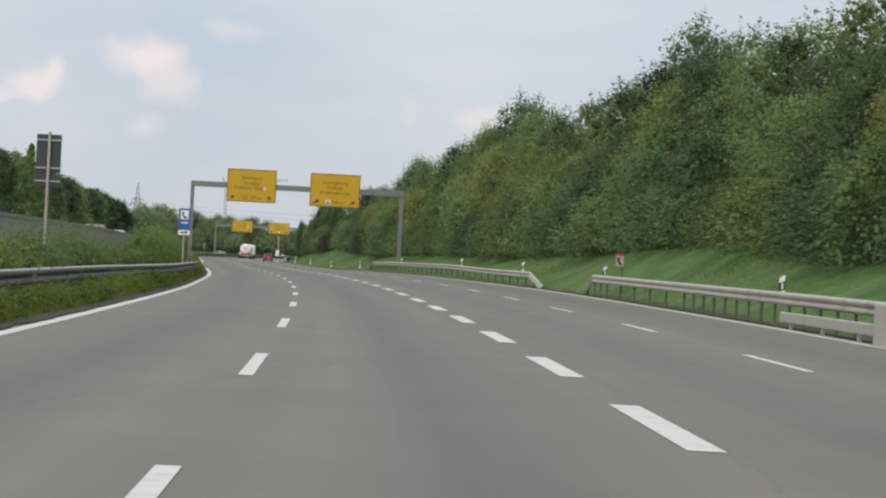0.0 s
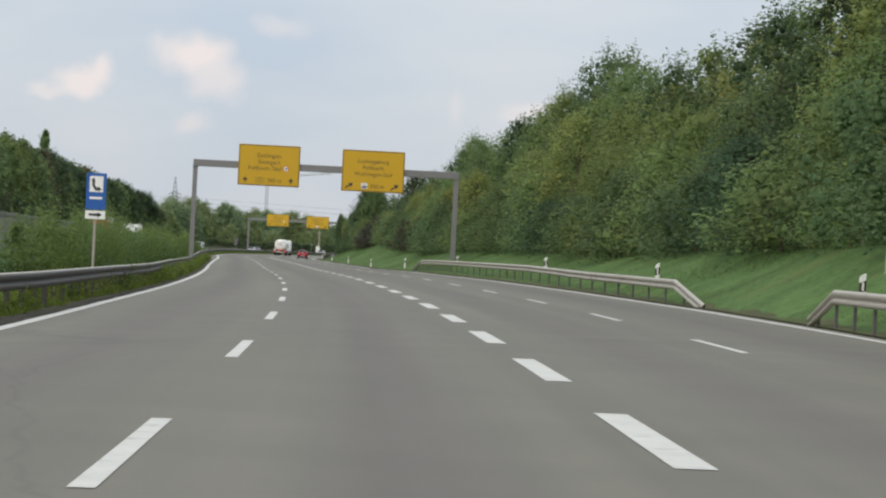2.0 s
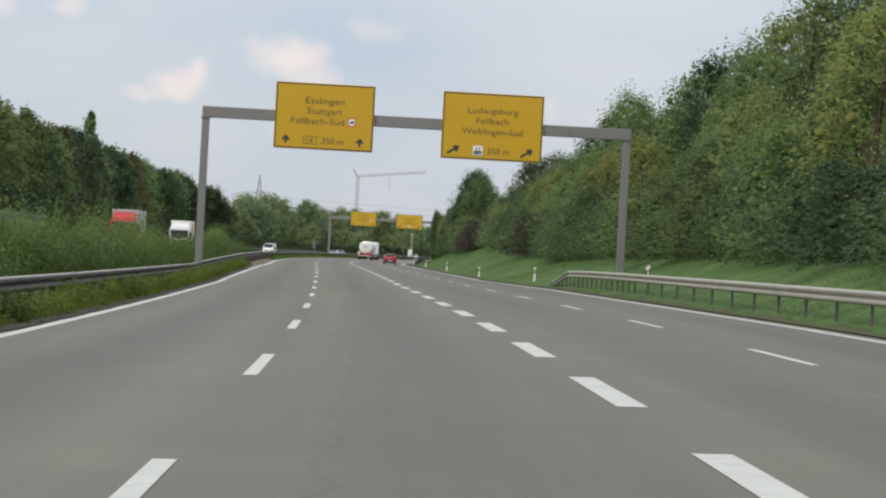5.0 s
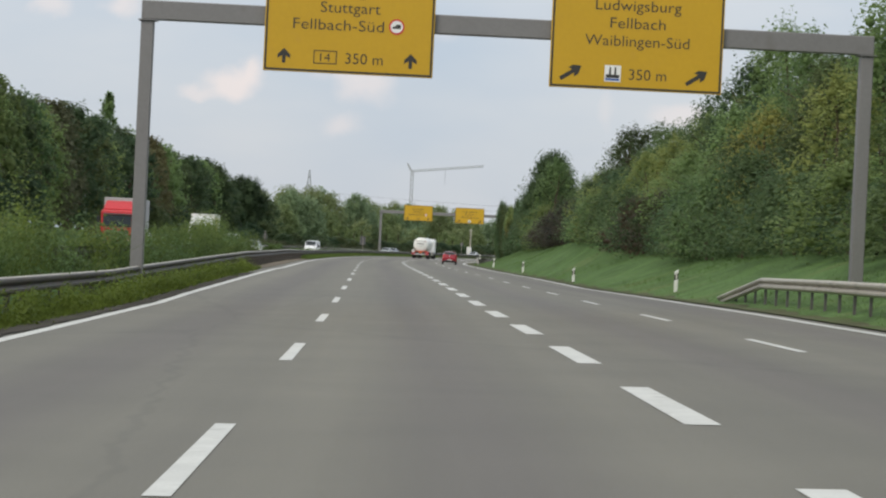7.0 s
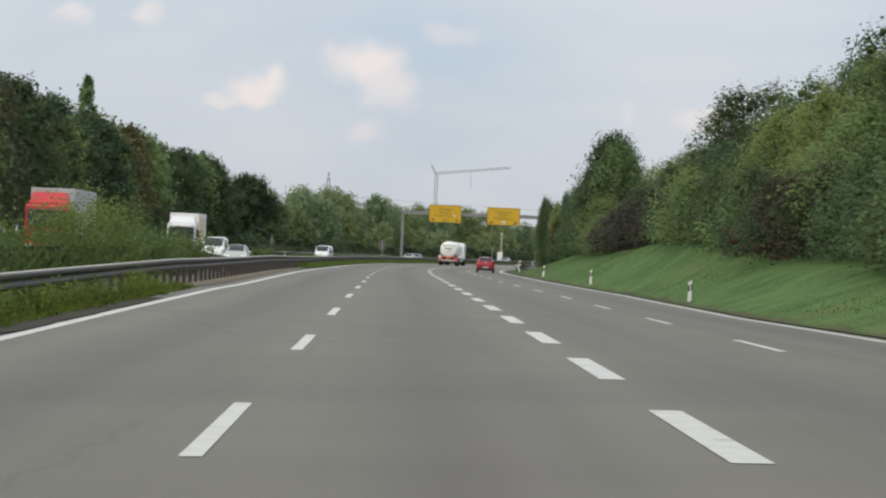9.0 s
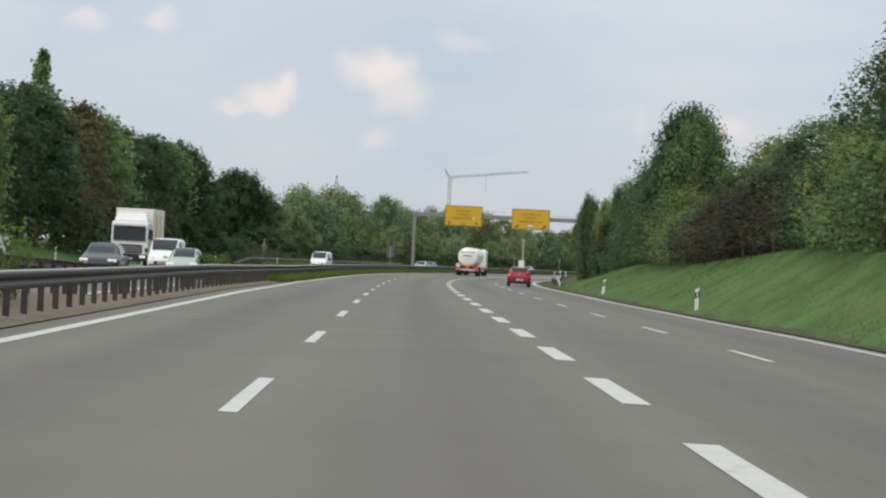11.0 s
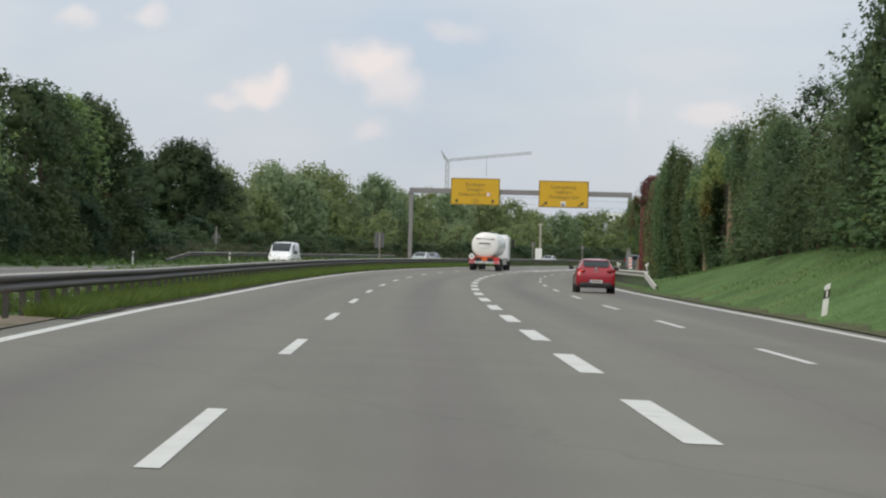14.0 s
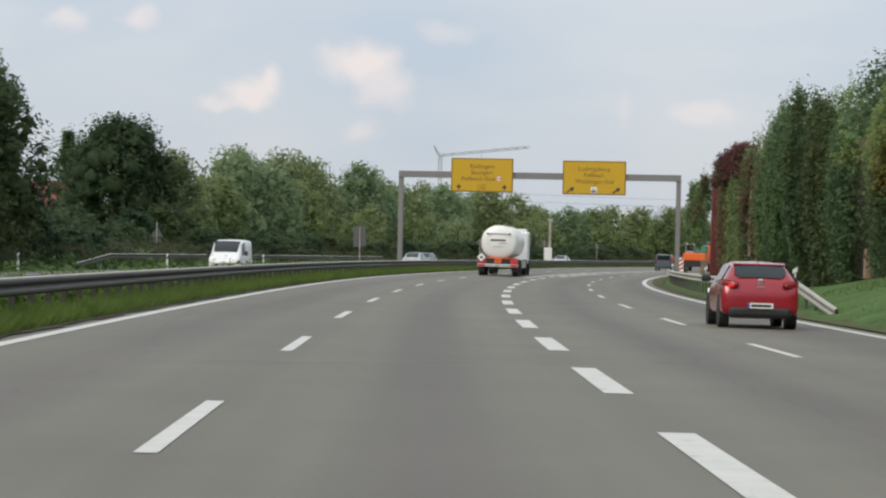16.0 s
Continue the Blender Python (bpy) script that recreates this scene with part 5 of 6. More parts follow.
def sign_board(t, x0, x1, z0, z1, lines, slanted, distance, truck_ban, plant_icon):
    w, h, cx, cz = x1 - x0, z1 - z0, (x0 + x1) / 2, (z0 + z1) / 2
    b = part("sign_board", boxed(x0, x1, -0.36, -0.30, z0, z1, bevel=0.015), M_YELLOW, t, "yellow direction board with black lettering")
    y = -0.366
    frame_shape("border", w - 0.06, h - 0.06, 0.05, M_BLACK, b, cx, y, cz)
    for k in range(3):
        part("bracket", boxed(x0 + w * (k + 0.5) / 3 - 0.05, x0 + w * (k + 0.5) / 3 + 0.05, -0.30, -0.2, z0 + 0.2, z1 - 0.2), M_GANTRY, b)
    fr = [0.26, 0.415, 0.57] if distance else [0.235, 0.42, 0.605]
    for (txt, wid, dx), f in zip(lines, fr):
        words(txt, wid, 0.29, M_BLACK, cx + dx, y, z1 - f * h, b)
    zr_ = z1 - 0.86 * h
    for dx in (-1.72, 1.66):
        a = math.radians(-57) if slanted else 0.0
        pts = [(0.72 * p[0] * math.cos(a) - 0.86 * p[1] * math.sin(a), 0.72 * p[0] * math.sin(a) + 0.86 * p[1] * math.cos(a)) for p in (ARROW_LONG if slanted else ARROW)]
        flat("arrow", pts, M_BLACK, b, cx + dx, y, zr_)
    if truck_ban:
        zb = z1 - fr[2] * h + 0.02
        flat("ban_ring", disc(0.21), M_REDP, b, cx + 1.25, y, zb)
        flat("ban_field", disc(0.165), M_WHITE, b, cx + 1.25, y - 0.003, zb)
        flat("pictogram", [(-0.11, -0.05), (0.11, -0.05), (0.11, 0.06), (-0.02, 0.06), (-0.02, 0.02), (-0.11, 0.0)], M_BLACK, b, cx + 1.25, y - 0.006, zb)
        k = 0.0 if not distance else -0.62
        frame_shape("number_frame", 0.62, 0.36, 0.025, M_BLACK, b, cx + k, y, zr_)
        words("14", 0.27, 0.22, M_BLACK, cx + k, y, zr_, b)
        if distance:
            words(distance, 1.0, 0.29, M_BLACK, cx + 0.42, y, zr_, b)
    if plant_icon:
        k = -0.62 if distance else -0.02
        flat("icon_field", [(-0.22, -0.22), (0.22, -0.22), (0.22, 0.22), (-0.22, 0.22)], M_WHITE, b, cx + k, y, zr_)
        flat("icon", [(-0.18, -0.12), (0.18, -0.12), (0.18, -0.03), (0.1, -0.03), (0.09, 0.17), (0.05, 0.17), (0.04, -0.03), (-0.04, -0.03), (-0.05, 0.17), (-0.09, 0.17), (-0.1, -0.03), (-0.18, -0.03)], M_BLACK, b, cx + k, y - 0.003, zr_)
        flat("icon_base", [(-0.19, -0.19), (0.19, -0.19), (0.19, -0.135), (-0.19, -0.135)], M_BLUE, b, cx + k, y - 0.003, zr_)
        if distance:
            words(distance, 1.0, 0.29, M_BLACK, cx + 0.32, y, zr_, b)
    return b


def gantry(s, xl, xr, top, deep, signs, distance, label):
    p = at(s, 0)
    m = pose(p.x, p.y, float(zc(s)), 0, 0, math.degrees(heading(s)))
    t = thing("sign_gantry", label, "sign gantry", m, "sign gantries")
    zl, zr_ = float(ground_z(s, xl)) - float(zc(s)), float(ground_z(s, xr)) - float(zc(s))
    for x, zb in ((xl, zl), (xr, zr_)):
        ob = part("post", boxed(x - 0.17, x + 0.17, -0.2, 0.2, zb - 0.3, top - deep, bevel=0.025), M_GANTRY, t)
        part("flange", boxed(x - 0.24, x + 0.24, -0.26, 0.26, top - deep - 0.03, top - deep - 0.003), M_GANTRY, t)
    part("beam", boxed(xl - 0.17, xr + 0.17, -0.2, 0.2, top - deep, top, bevel=0.025), M_GANTRY, t)
    for (x0, x1, z0, z1), lines, slanted in signs:
        sign_board(t, x0, x1, z0, z1, lines, slanted, distance, not slanted, slanted)
    return t


L1 = [("Esslingen", 1.76, 0.0), ("Stuttgart", 1.6, 0.0), ("Fellbach-Süd", 2.42, -0.3)]
L2 = [("Ludwigsburg", 2.3, 0.0), ("Fellbach", 1.48, 0.0), ("Waiblingen-Süd", 2.8, 0.0)]
gantry(247.5, -7.27, 12.07, 7.72, 0.51, [((-4.13, 0.40, 5.99, 9.02), L1, False), ((3.52, 8.15, 5.93, 9.0), L2, True)], "350 m", "grey steel gantry with two yellow direction boards over the lanes")
gantry(604, -11.2, 9.3, 7.42, 0.48, [((-7.45, -2.85, 5.92, 8.42), L1, False), ((0.80, 5.45, 5.85, 8.35), L2, True)], "", "far grey steel gantry with two yellow direction boards")


# ---- small roadside things ----
def delineator(foot=-0.5, label="white plastic delineator post with slanted black band"):
    t = thing("delineator_post", label, "delineator", group="delineator posts")
    bm = bmesh.new()
    pr = [(-0.06, -0.05), (0.06, -0.05), (0.075, -0.02), (0.02, 0.06), (-0.02, 0.06), (-0.075, -0.02)]
    lo = [bm.verts.new((x, y, foot)) for x, y in pr]
    hi = [bm.verts.new((x, y, 0.98 + 0.05 * (x / 0.075))) for x, y in pr]
    bm.faces.new(lo)
    bm.faces.new(hi)
    for i in range(6):
        bm.faces.new((lo[i], lo[(i + 1) % 6], hi[(i + 1) % 6], hi[i]))
    part("body", bm, M_PLASTIC, t)
    bm = bmesh.new()
    pr2 = [(x * 1.05, y * 1.08) for x, y in pr]
    a = [bm.verts.new((x, y, 0.63 + 0.4 * x)) for x, y in pr2]
    b = [bm.verts.new((x, y, 0.85 + 0.4 * x)) for x, y in pr2]
    for i in range(6):
        bm.faces.new((a[i], a[(i + 1) % 6], b[(i + 1) % 6], b[i]))
    part("band", bm, M_BLACK, t, "slanted black band")
    part("reflector", boxed(-0.022, 0.022, -0.062, -0.054, 0.66, 0.83), M_REFLECT, t, "white reflector")
    return t


d0 = delineator()
short = delineator(0.46, "short white delineator post with black band behind a guard rail")
spots = [(66.4, 10.3, 0.25), (104.5, 10.3, 0.22), (136, 10.2, 0.22), (172, 10.25, 0.15), (222, 10.25, 0.05), (276, 10.45, -0.18), (325, 10.3, -0.18), (376, 10.4, -0.18), (421.6, 10.1, -0.18), (484.5, 10.2, 0.1), (520, 10.05, 0.1), (575, 9.55, 0.1),
         (360, -24.6, 0), (408, -24.6, 0), (456, -24.6, 0), (500, -24.6, 0), (545, -24.7, 0), (586, -24.8, 0), (620, -24.6, 0), (640, -9.0, 0), (690, -9.2, 0)]
for i, (s, u, dz) in enumerate(spots):
    mounted = s < 230 or (u > 0 and s > 480)
    o = short if i == 0 else copy_thing(short if mounted else d0, pose(0, 0, 0)) if i != 5 else d0
    o.matrix_basis = place(s, u, dz) @ pose(0, 0, 0, 0, 5 if s == 421.6 else 0, 0)

t = thing("emergency_phone_sign", "blue emergency telephone sign on a steel post in the median", "road sign", place(117, -6.4))
zt = 2.98 - (float(ground_z(117, -6.4)) - float(zc(117)))
part("post", tubed((0, 0.06, -0.3), (0, 0.06, zt), 0.035, 0.035), M_STEEL, t)
pn = part("panel", boxed(-0.25, 0.25, -0.01, 0.012, zt - 0.92, zt, bevel=0.004), M_BLUE, t)
flat("field", [(-0.17, -0.2), (0.17, -0.2), (0.17, 0.2), (-0.17, 0.2)], M_WHITE, pn, 0, -0.016, zt - 0.28)
flat("handset", [(-0.12, 0.13), (-0.05, 0.15), (-0.03, 0.02), (-0.06, 0.0), (0.02, -0.1), (0.05, -0.06), (0.14, -0.13), (0.06, -0.17), (-0.02, -0.16), (-0.1, -0.04)], M_BLACK, pn, 0, -0.02, zt - 0.28)
part("bar", boxed(-0.16, 0.16, -0.016, -0.0125, zt - 0.66, zt - 0.60), M_WHITE, pn, "white bar in place of a word")
pl = part("plate", boxed(-0.25, 0.25, -0.01, 0.012, zt - 1.16, zt - 0.95, bevel=0.004), M_WHITE, t)
flat("arrow", [(-0.16, -0.03), (0.06, -0.03), (0.06, -0.07), (0.17, 0.0), (0.06, 0.07), (0.06, 0.03), (-0.16, 0.03)], M_BLACK, pl, 0, -0.016, zt - 1.05)

t = thing("road_sign", "tall dark grey sign backs on a steel post in the median", "road sign", place(72, -8.63, 0, 4))
part("post", tubed((0, -0.05, -0.3), (0, -0.05, 3.72), 0.04, 0.04), M_STEEL, t)
for x0, x1 in ((-0.34, -0.015), (0.015, 0.32)):
    part("panel", boxed(x0, x1, 0.0, 0.03, 2.63, 3.65, bevel=0.01), M_SIGNDARK, t)
    part("panel", boxed(x0, x1, 0.0, 0.03, 2.23, 2.58, bevel=0.01), M_SIGNDARK, t)
for z in (2.4, 2.75, 3.5):
    part("crossbar", boxed(-0.34, 0.34, -0.03, 0.0, z - 0.02, z + 0.02), M_STEEL, t)

t = thing("road_sign", "small white box sign with red top on a dark post", "road sign", place(104.0, 10.8))
g0 = float(ground_z(104.0, 10.8)) - float(zc(104.0))
part("post", tubed((0.12, 0.06, -0.3), (0.12, 0.06, 1.6 - g0), 0.032, 0.032), M_SIGNBACK, t)
part("housing", boxed(-0.12, 0.2, 0.014, 0.1, 1.40 - g0, 1.86 - g0, bevel=0.01), M_SIGNDARK, t, "dark grey housing")
pn = part("panel", boxed(-0.15, 0.17, -0.01, 0.012, 1.40 - g0, 1.88 - g0, bevel=0.004), M_FENCEPALE, t, "greyish white face")
flat("stripe", [(-0.155, -0.035), (0.155, -0.035), (0.155, 0.035), (-0.155, 0.035)], M_REDP, pn, 0.01, -0.014, 1.84 - g0)
flat("pictogram", [(-0.11, 0.14), (0.03, 0.12), (-0.03, 0.02), (0.1, -0.15), (0.0, -0.17), (-0.12, 0.0)], M_BLACK, pn, 0.01, -0.014, 1.61 - g0)


def glare_fence():
    t = thing("median_fence", "ribbed grey slatted fence along the median", "fence")
    uf = -11.0
    s = 30.0
    slat = mesh_of("slat", [(x, y, z) for x in (-0.065, 0.065) for y in (-0.02, 0.02) for z in (0.1, 1.458)],
                   [(0, 1, 3, 2), (4, 6, 7, 5), (0, 4, 5, 1), (2, 3, 7, 6), (0, 2, 6, 4), (1, 5, 7, 3)], M_FENCE)
    while s < 216:
        p = at(s, -9.0)
        x, y = plan(s, uf)
        zb = float(zc(s)) + float(opp(s))
        ang = math.degrees(heading(s)) + 90
        part("post", boxed(-0.05, 0.05, -0.05, 0.05, -0.2, 1.58), M_FENCE, t, m=pose(float(x), float(y), zb, 0, 0, ang))
        near = 94 <= s < 158
        rail = boxed(0.0, 4.0, -0.035, 0.035, 1.46, 1.57)
        if not near:                             # far bays: slats too small to tell apart
            for k in range(18):
                box(rail, 0.1 + k * 0.215, 0.1 + k * 0.215 + 0.13, -0.02, 0.02, 0.1, 1.458)
        bay = part("panel" if not near else "top_rail", rail, M_FENCE, t, m=pose(float(x), float(y), zb, 0, 0, ang))
        if not near:
            bay["kind"] = "stuff"
        else:
            for k in range(18):
                part("slat", slat, None, bay, m=pose(0.165 + k * 0.215, 0, 0))
        s += 4.0


glare_fence()


def pole_sign(s, u, shape, label, h):
    t = thing("road_sign", label, "road sign", place(s, u))
    part("post", tubed((0, -0.055, -0.3), (0, -0.055, h), 0.04, 0.04), M_STEEL, t)
    if shape == "triangle":
        pts = [(-0.5, -0.42), (0.5, -0.42), (0.0, 0.45)]
        bm = bmesh.new()
        a = [bm.verts.new((x, 0.0, h - 0.75 + z)) for x, z in pts]
        b = [bm.verts.new((x, 0.02, h - 0.75 + z)) for x, z in pts]
        bm.faces.new(a), bm.faces.new(b)
        for i in range(3):
            bm.faces.new((a[i], a[(i + 1) % 3], b[(i + 1) % 3], b[i]))
        part("panel", bm, M_SIGNBACK, t)
        part("panel", boxed(-0.3, 0.3, 0.0, 0.02, h - 1.6, h - 1.25), M_SIGNBACK, t)
    elif shape == "round":
        part("panel", tubed((0, -0.02, h - 0.3), (0, 0.0, h - 0.3), 0.33, 0.33, 20), M_SIGNBACK, t)
    else:
        part("panel", boxed(-0.42, -0.02, -0.01, 0.02, h - 1.3, h, bevel=0.005), M_SIGNBACK, t)
        part("panel", boxed(0.02, 0.36, -0.01, 0.02, h - 1.25, h - 0.03, bevel=0.005), M_SIGNBACK, t)


pole_sign(610, -31, "triangle", "triangular warning sign seen from behind on a steel post", 2.1)
pole_sign(576, -10.3, "pair", "pair of grey sign backs on a median post", 3.0)
pole_sign(655, -11, "pair", "dark grey sign backs on a low median post", 2.2)
pole_sign(715, -14, "round", "round grey sign back on a post", 3.2)
pole_sign(786, -20.5, "round", "round grey sign on a slim post", 3.2)
pole_sign(690, -17, "round", "round sign back beside the opposite carriageway", 3.0)

t = thing("camera_mast", "grey steel mast with a white cabinet at its foot", "mast", pose(-1.3, 767, -1.9))
part("pole", tubed((0, 0, -0.5), (0, 0, 6.2), 0.2, 0.16, 10), M_STEEL, t)
part("cap", boxed(-0.3, 0.3, -0.2, 0.2, 5.9, 6.25, bevel=0.05), M_STEEL, t)
part("cabinet", boxed(-0.75, 0.3, -0.5, 0.25, -0.3, 2.4, bevel=0.04), M_PLASTIC, t, "white switch cabinet")

t = thing("hazard_board", "red and white striped hazard board by the gantry post", "road sign", place(598, 9.75))
pn = part("panel", boxed(-0.15, 0.15, -0.015, 0.015, 0.5, 1.5, bevel=0.005), M_WHITE, t)
for k in range(3):
    flat("stripe", [(-0.14, -0.12), (0.14, 0.06), (0.14, 0.2), (-0.14, 0.02)], M_REDP, pn, 0, -0.02, 0.68 + k * 0.3)
part("post", tubed((0, 0.04, -0.2), (0, 0.04, 1.4), 0.03, 0.03), M_STEEL, t)


# ---- far things ----
def lattice(bm, p0, p1, w0, w1, n, r):
    """Square lattice tower between two points, along +Z."""
    p0, p1 = Vector(p0), Vector(p1)
    c = [(-1, -1), (1, -1), (1, 1), (-1, 1)]
    rings = []
    for i in range(n + 1):
        t_ = i / n
        w = (w0 + (w1 - w0) * t_) / 2
        rings.append([p0.lerp(p1, t_) + Vector((a * w, b * w, 0)) for a, b in c])
    for i in range(n):
        for j in range(4):
            tube(bm, rings[i][j], rings[i + 1][j], r, r, 4, False)
            tube(bm, rings[i][j], rings[i + 1][(j + 1) % 4], r * 0.6, r * 0.6, 4, False)


crane = thing("tower_crane", "grey tower crane with a long rising jib above distant trees", "crane", pose(-28.5, 1310, -4))
bm = bmesh.new()
lattice(bm, (0, 0, 0), (0, 0, 34.8), 1.1, 1.1, 16, 0.11)
part("mast", bm, M_CRANE, crane)
bm = bmesh.new()
for i in range(10):
    a, b = Vector((i * 3.0, 0, 34.8 + i * 0.34)), Vector((i * 3 + 3.0, 0, 34.8 + i * 0.34 + 0.34))
    for dy, dz in ((-0.4, 0), (0.4, 0), (0, 0.7)):
        tube(bm, a + Vector((0, dy, dz)), b + Vector((0, dy, dz)), 0.09, 0.08, 4, False)
    tube(bm, a + Vector((0, -0.5, 0)), b + Vector((0, 0, 0.9)), 0.07, 0.07, 4, False)
    tube(bm, a + Vector((0, 0, 0.9)), b + Vector((0, 0.5, 0)), 0.07, 0.07, 4, False)
part("jib", bm, M_CRANE, crane)
part("apex", tube(tubed((0, 0, 34.8), (-2.3, 0, 38.6), 0.3, 0.15, 6), (-2.3, 0, 38.6), (-1.0, 0, 35), 0.1, 0.1, 5), M_CRANE, crane)
part("hook_cable", tubed((14, 0, 36.2), (14, 0, 30), 0.05, 0.05, 5), M_DARKP, crane)

pylon = thing("power_pylon", "grey steel lattice power pylon above the trees", "pylon", pose(-67, 1230, -4))
bm = bmesh.new()
lattice(bm, (0, 0, 0), (0, 0, 22), 6.0, 2.4, 7, 0.16)
lattice(bm, (0, 0, 22), (0, 0, 31.6), 2.4, 0.2, 5, 0.13)
part("tower", bm, M_PYLON, pylon)
for z, w in ((22.0, 3.4), (24.0, 2.6)):
    bm = bmesh.new()
    for sgn in (-1, 1):
        tube(bm, (0, 0, z), (sgn * w, 0, z), 0.14, 0.1, 4)
        tube(bm, (0, 0, z + 1.2), (sgn * w, 0, z), 0.12, 0.1, 4)
        tube(bm, (sgn * w, 0, z), (sgn * w, 0, z - 1.2), 0.12, 0.12, 5)
    part("crossarm", bm, M_PYLON, pylon)
line = thing("power_cables", "thin dark power cables sagging across the sky", "cables", pose(0, 0, 0))
for k, (z0, z1) in enumerate(((19.0, 15.5), (17.0, 13.0))):
    a, b = Vector((-67, 1229, z0)), Vector((180, 1180, z1))
    n = 16
    pts = [a.lerp(b, j / n) - Vector((0, 0, 7.0 * (j / n) * (1 - j / n))) for j in range(n + 1)]
    ring = [Vector((0, 0.035 * math.cos(q), 0.035 * math.sin(q))) for q in (0.5, 2.6, 4.7)]
    part("cable", mesh_of("cable", [p + r for p in pts for r in ring], [(3 * i + q, 3 * i + (q + 1) % 3, 3 * i + 3 + (q + 1) % 3, 3 * i + 3 + q) for i in range(n) for q in range(3)], M_DARKP), None, line)

tower = thing("tower_block", "distant white high-rise apartment building", "building", pose(52, 1750, -4))
part("wall", boxed(-7, 7, -6, 6, 0, 24), M_TOWER, tower)
part("wall", boxed(8, 14, -4, 8, 0, 20), M_TOWER, tower)
for i in range(7):
    for j in range(4):
        part("window", boxed(-6 + j * 3.2, -4 + j * 3.2, -6.08, -6.004, 2 + i * 3.1, 3.6 + i * 3.1), M_GLASS, tower)

house = thing("house", "house with a red tiled roof half hidden by trees", "house", place(655, -55.5, 0, 10))
part("wall", boxed(-4, 4, -4, 4, -0.5, 3.0), M_PLASTER, house)
bm = bmesh.new()
vs = [bm.verts.new(v) for v in ((-4.5, -4.6, 2.9), (4.5, -4.6, 2.9), (4.5, 4.6, 2.9), (-4.5, 4.6, 2.9), (-4.5, 0, 5.6), (4.5, 0, 5.6))]
for f in ((0, 1, 5, 4), (2, 3, 4, 5), (0, 4, 3), (1, 2, 5), (0, 3, 2, 1)):
    bm.faces.new([vs[i] for i in f])
part("roof", bm, M_ROOF, house)
for x in (-2.2, 1.6):
    part("window", boxed(x - 0.5, x + 0.5, -4.06, -4.004, 1.0, 2.2), M_GLASS, house)


# ---- vehicles ----
def wheel(t, x, y, r, w, rim=M_RIM, name="wheel"):
    bm = bmesh.new()
    n = 20
    prof = [(-w / 2, r * 0.62), (-w / 2, r * 0.93), (-w / 2 + 0.03, r), (w / 2 - 0.03, r), (w / 2, r * 0.93), (w / 2, r * 0.62)]
    rings = [[bm.verts.new((a, b * math.cos(2 * math.pi * i / n), b * math.sin(2 * math.pi * i / n))) for a, b in prof] for i in range(n)]
    for i in range(n):
        for j in range(len(prof) - 1):
            bm.faces.new((rings[i][j], rings[i][j + 1], rings[(i + 1) % n][j + 1], rings[(i + 1) % n][j]))
    tyre = part(name, bm, M_TYRE, t, smooth=False, m=pose(x, y, r))
    bm = bmesh.new()
    tube(bm, (-w * 0.36, 0, 0), (w * 0.36, 0, 0), r * 0.63, r * 0.63, 18)
    tube(bm, (-w * 0.44, 0, 0), (w * 0.44, 0, 0), r * 0.2, r * 0.2, 10)
    part("rim", bm, rim, tyre)


SECT = [(0.0, 0.0), (0.80, 0.0), (0.97, 0.10), (1.0, 0.32), (0.985, 0.72), (0.955, 1.0)]


def body_loft(stations):
    """Lofted car body. Station: y, z_bottom, z_belt, z_top, half width, half width of roof."""
    bm = bmesh.new()
    rows = []
    for y, zb, zm, zt, hw, hr in stations:
        pts = [(hw * a, zb + (zm - zb) * b) for a, b in SECT]
        pts += [(hr + (hw * 0.955 - hr) * 0.08, zm + (zt - zm) * 0.9), (hr * 0.86, zt - 0.012 if zt - zm > 0.1 else zt), (0.0, zt + 0.012)]
        ring = [bm.verts.new((x, y, z)) for x, z in pts] + [bm.verts.new((-x, y, z)) for x, z in reversed(pts[1:-1])]
        rows.append(ring)
    n = len(rows[0])
    for a, b in zip(rows, rows[1:]):
        for j in range(n):
            bm.faces.new((a[j], a[(j + 1) % n], b[(j + 1) % n], b[j]))
    bm.faces.new(rows[0])
    bm.faces.new(list(reversed(rows[-1])))
    return bm


def lerp_station(st, y):
    ys = [q[0] for q in st]
    return [float(np.interp(y, ys, [q[i] for q in st])) for i in range(6)]


def side_window(st, y0, y1, sgn, inset=(0.06, 0.06), lean0=0.0, lean1=0.0):
    """Glass laid 6 mm proud of the side between belt and roof."""
    bm = bmesh.new()
    n = 5
    lo, hi = [], []
    for i in range(n + 1):
        k = i / n
        for lst, f, lean in ((lo, 0, 0), (hi, 1, 1)):
            y = y0 + (y1 - y0) * k + (lean0 + (lean1 - lean0) * k) * lean
            _, zb, zm, zt, hw, hr = lerp_station(st, y)
            xb, xt = hw * 0.955, hr + (hw * 0.955 - hr) * 0.08
            v = inset[0] if f == 0 else 1 - inset[1]
            z = zm + (zt - zm) * 0.9 * v
            x = xb + (xt - xb) * v + 0.012
            lst.append(bm.verts.new((sgn * x, y, z)))
    for i in range(n):
        bm.faces.new((lo[i], lo[i + 1], hi[i + 1], hi[i]))
    return bm


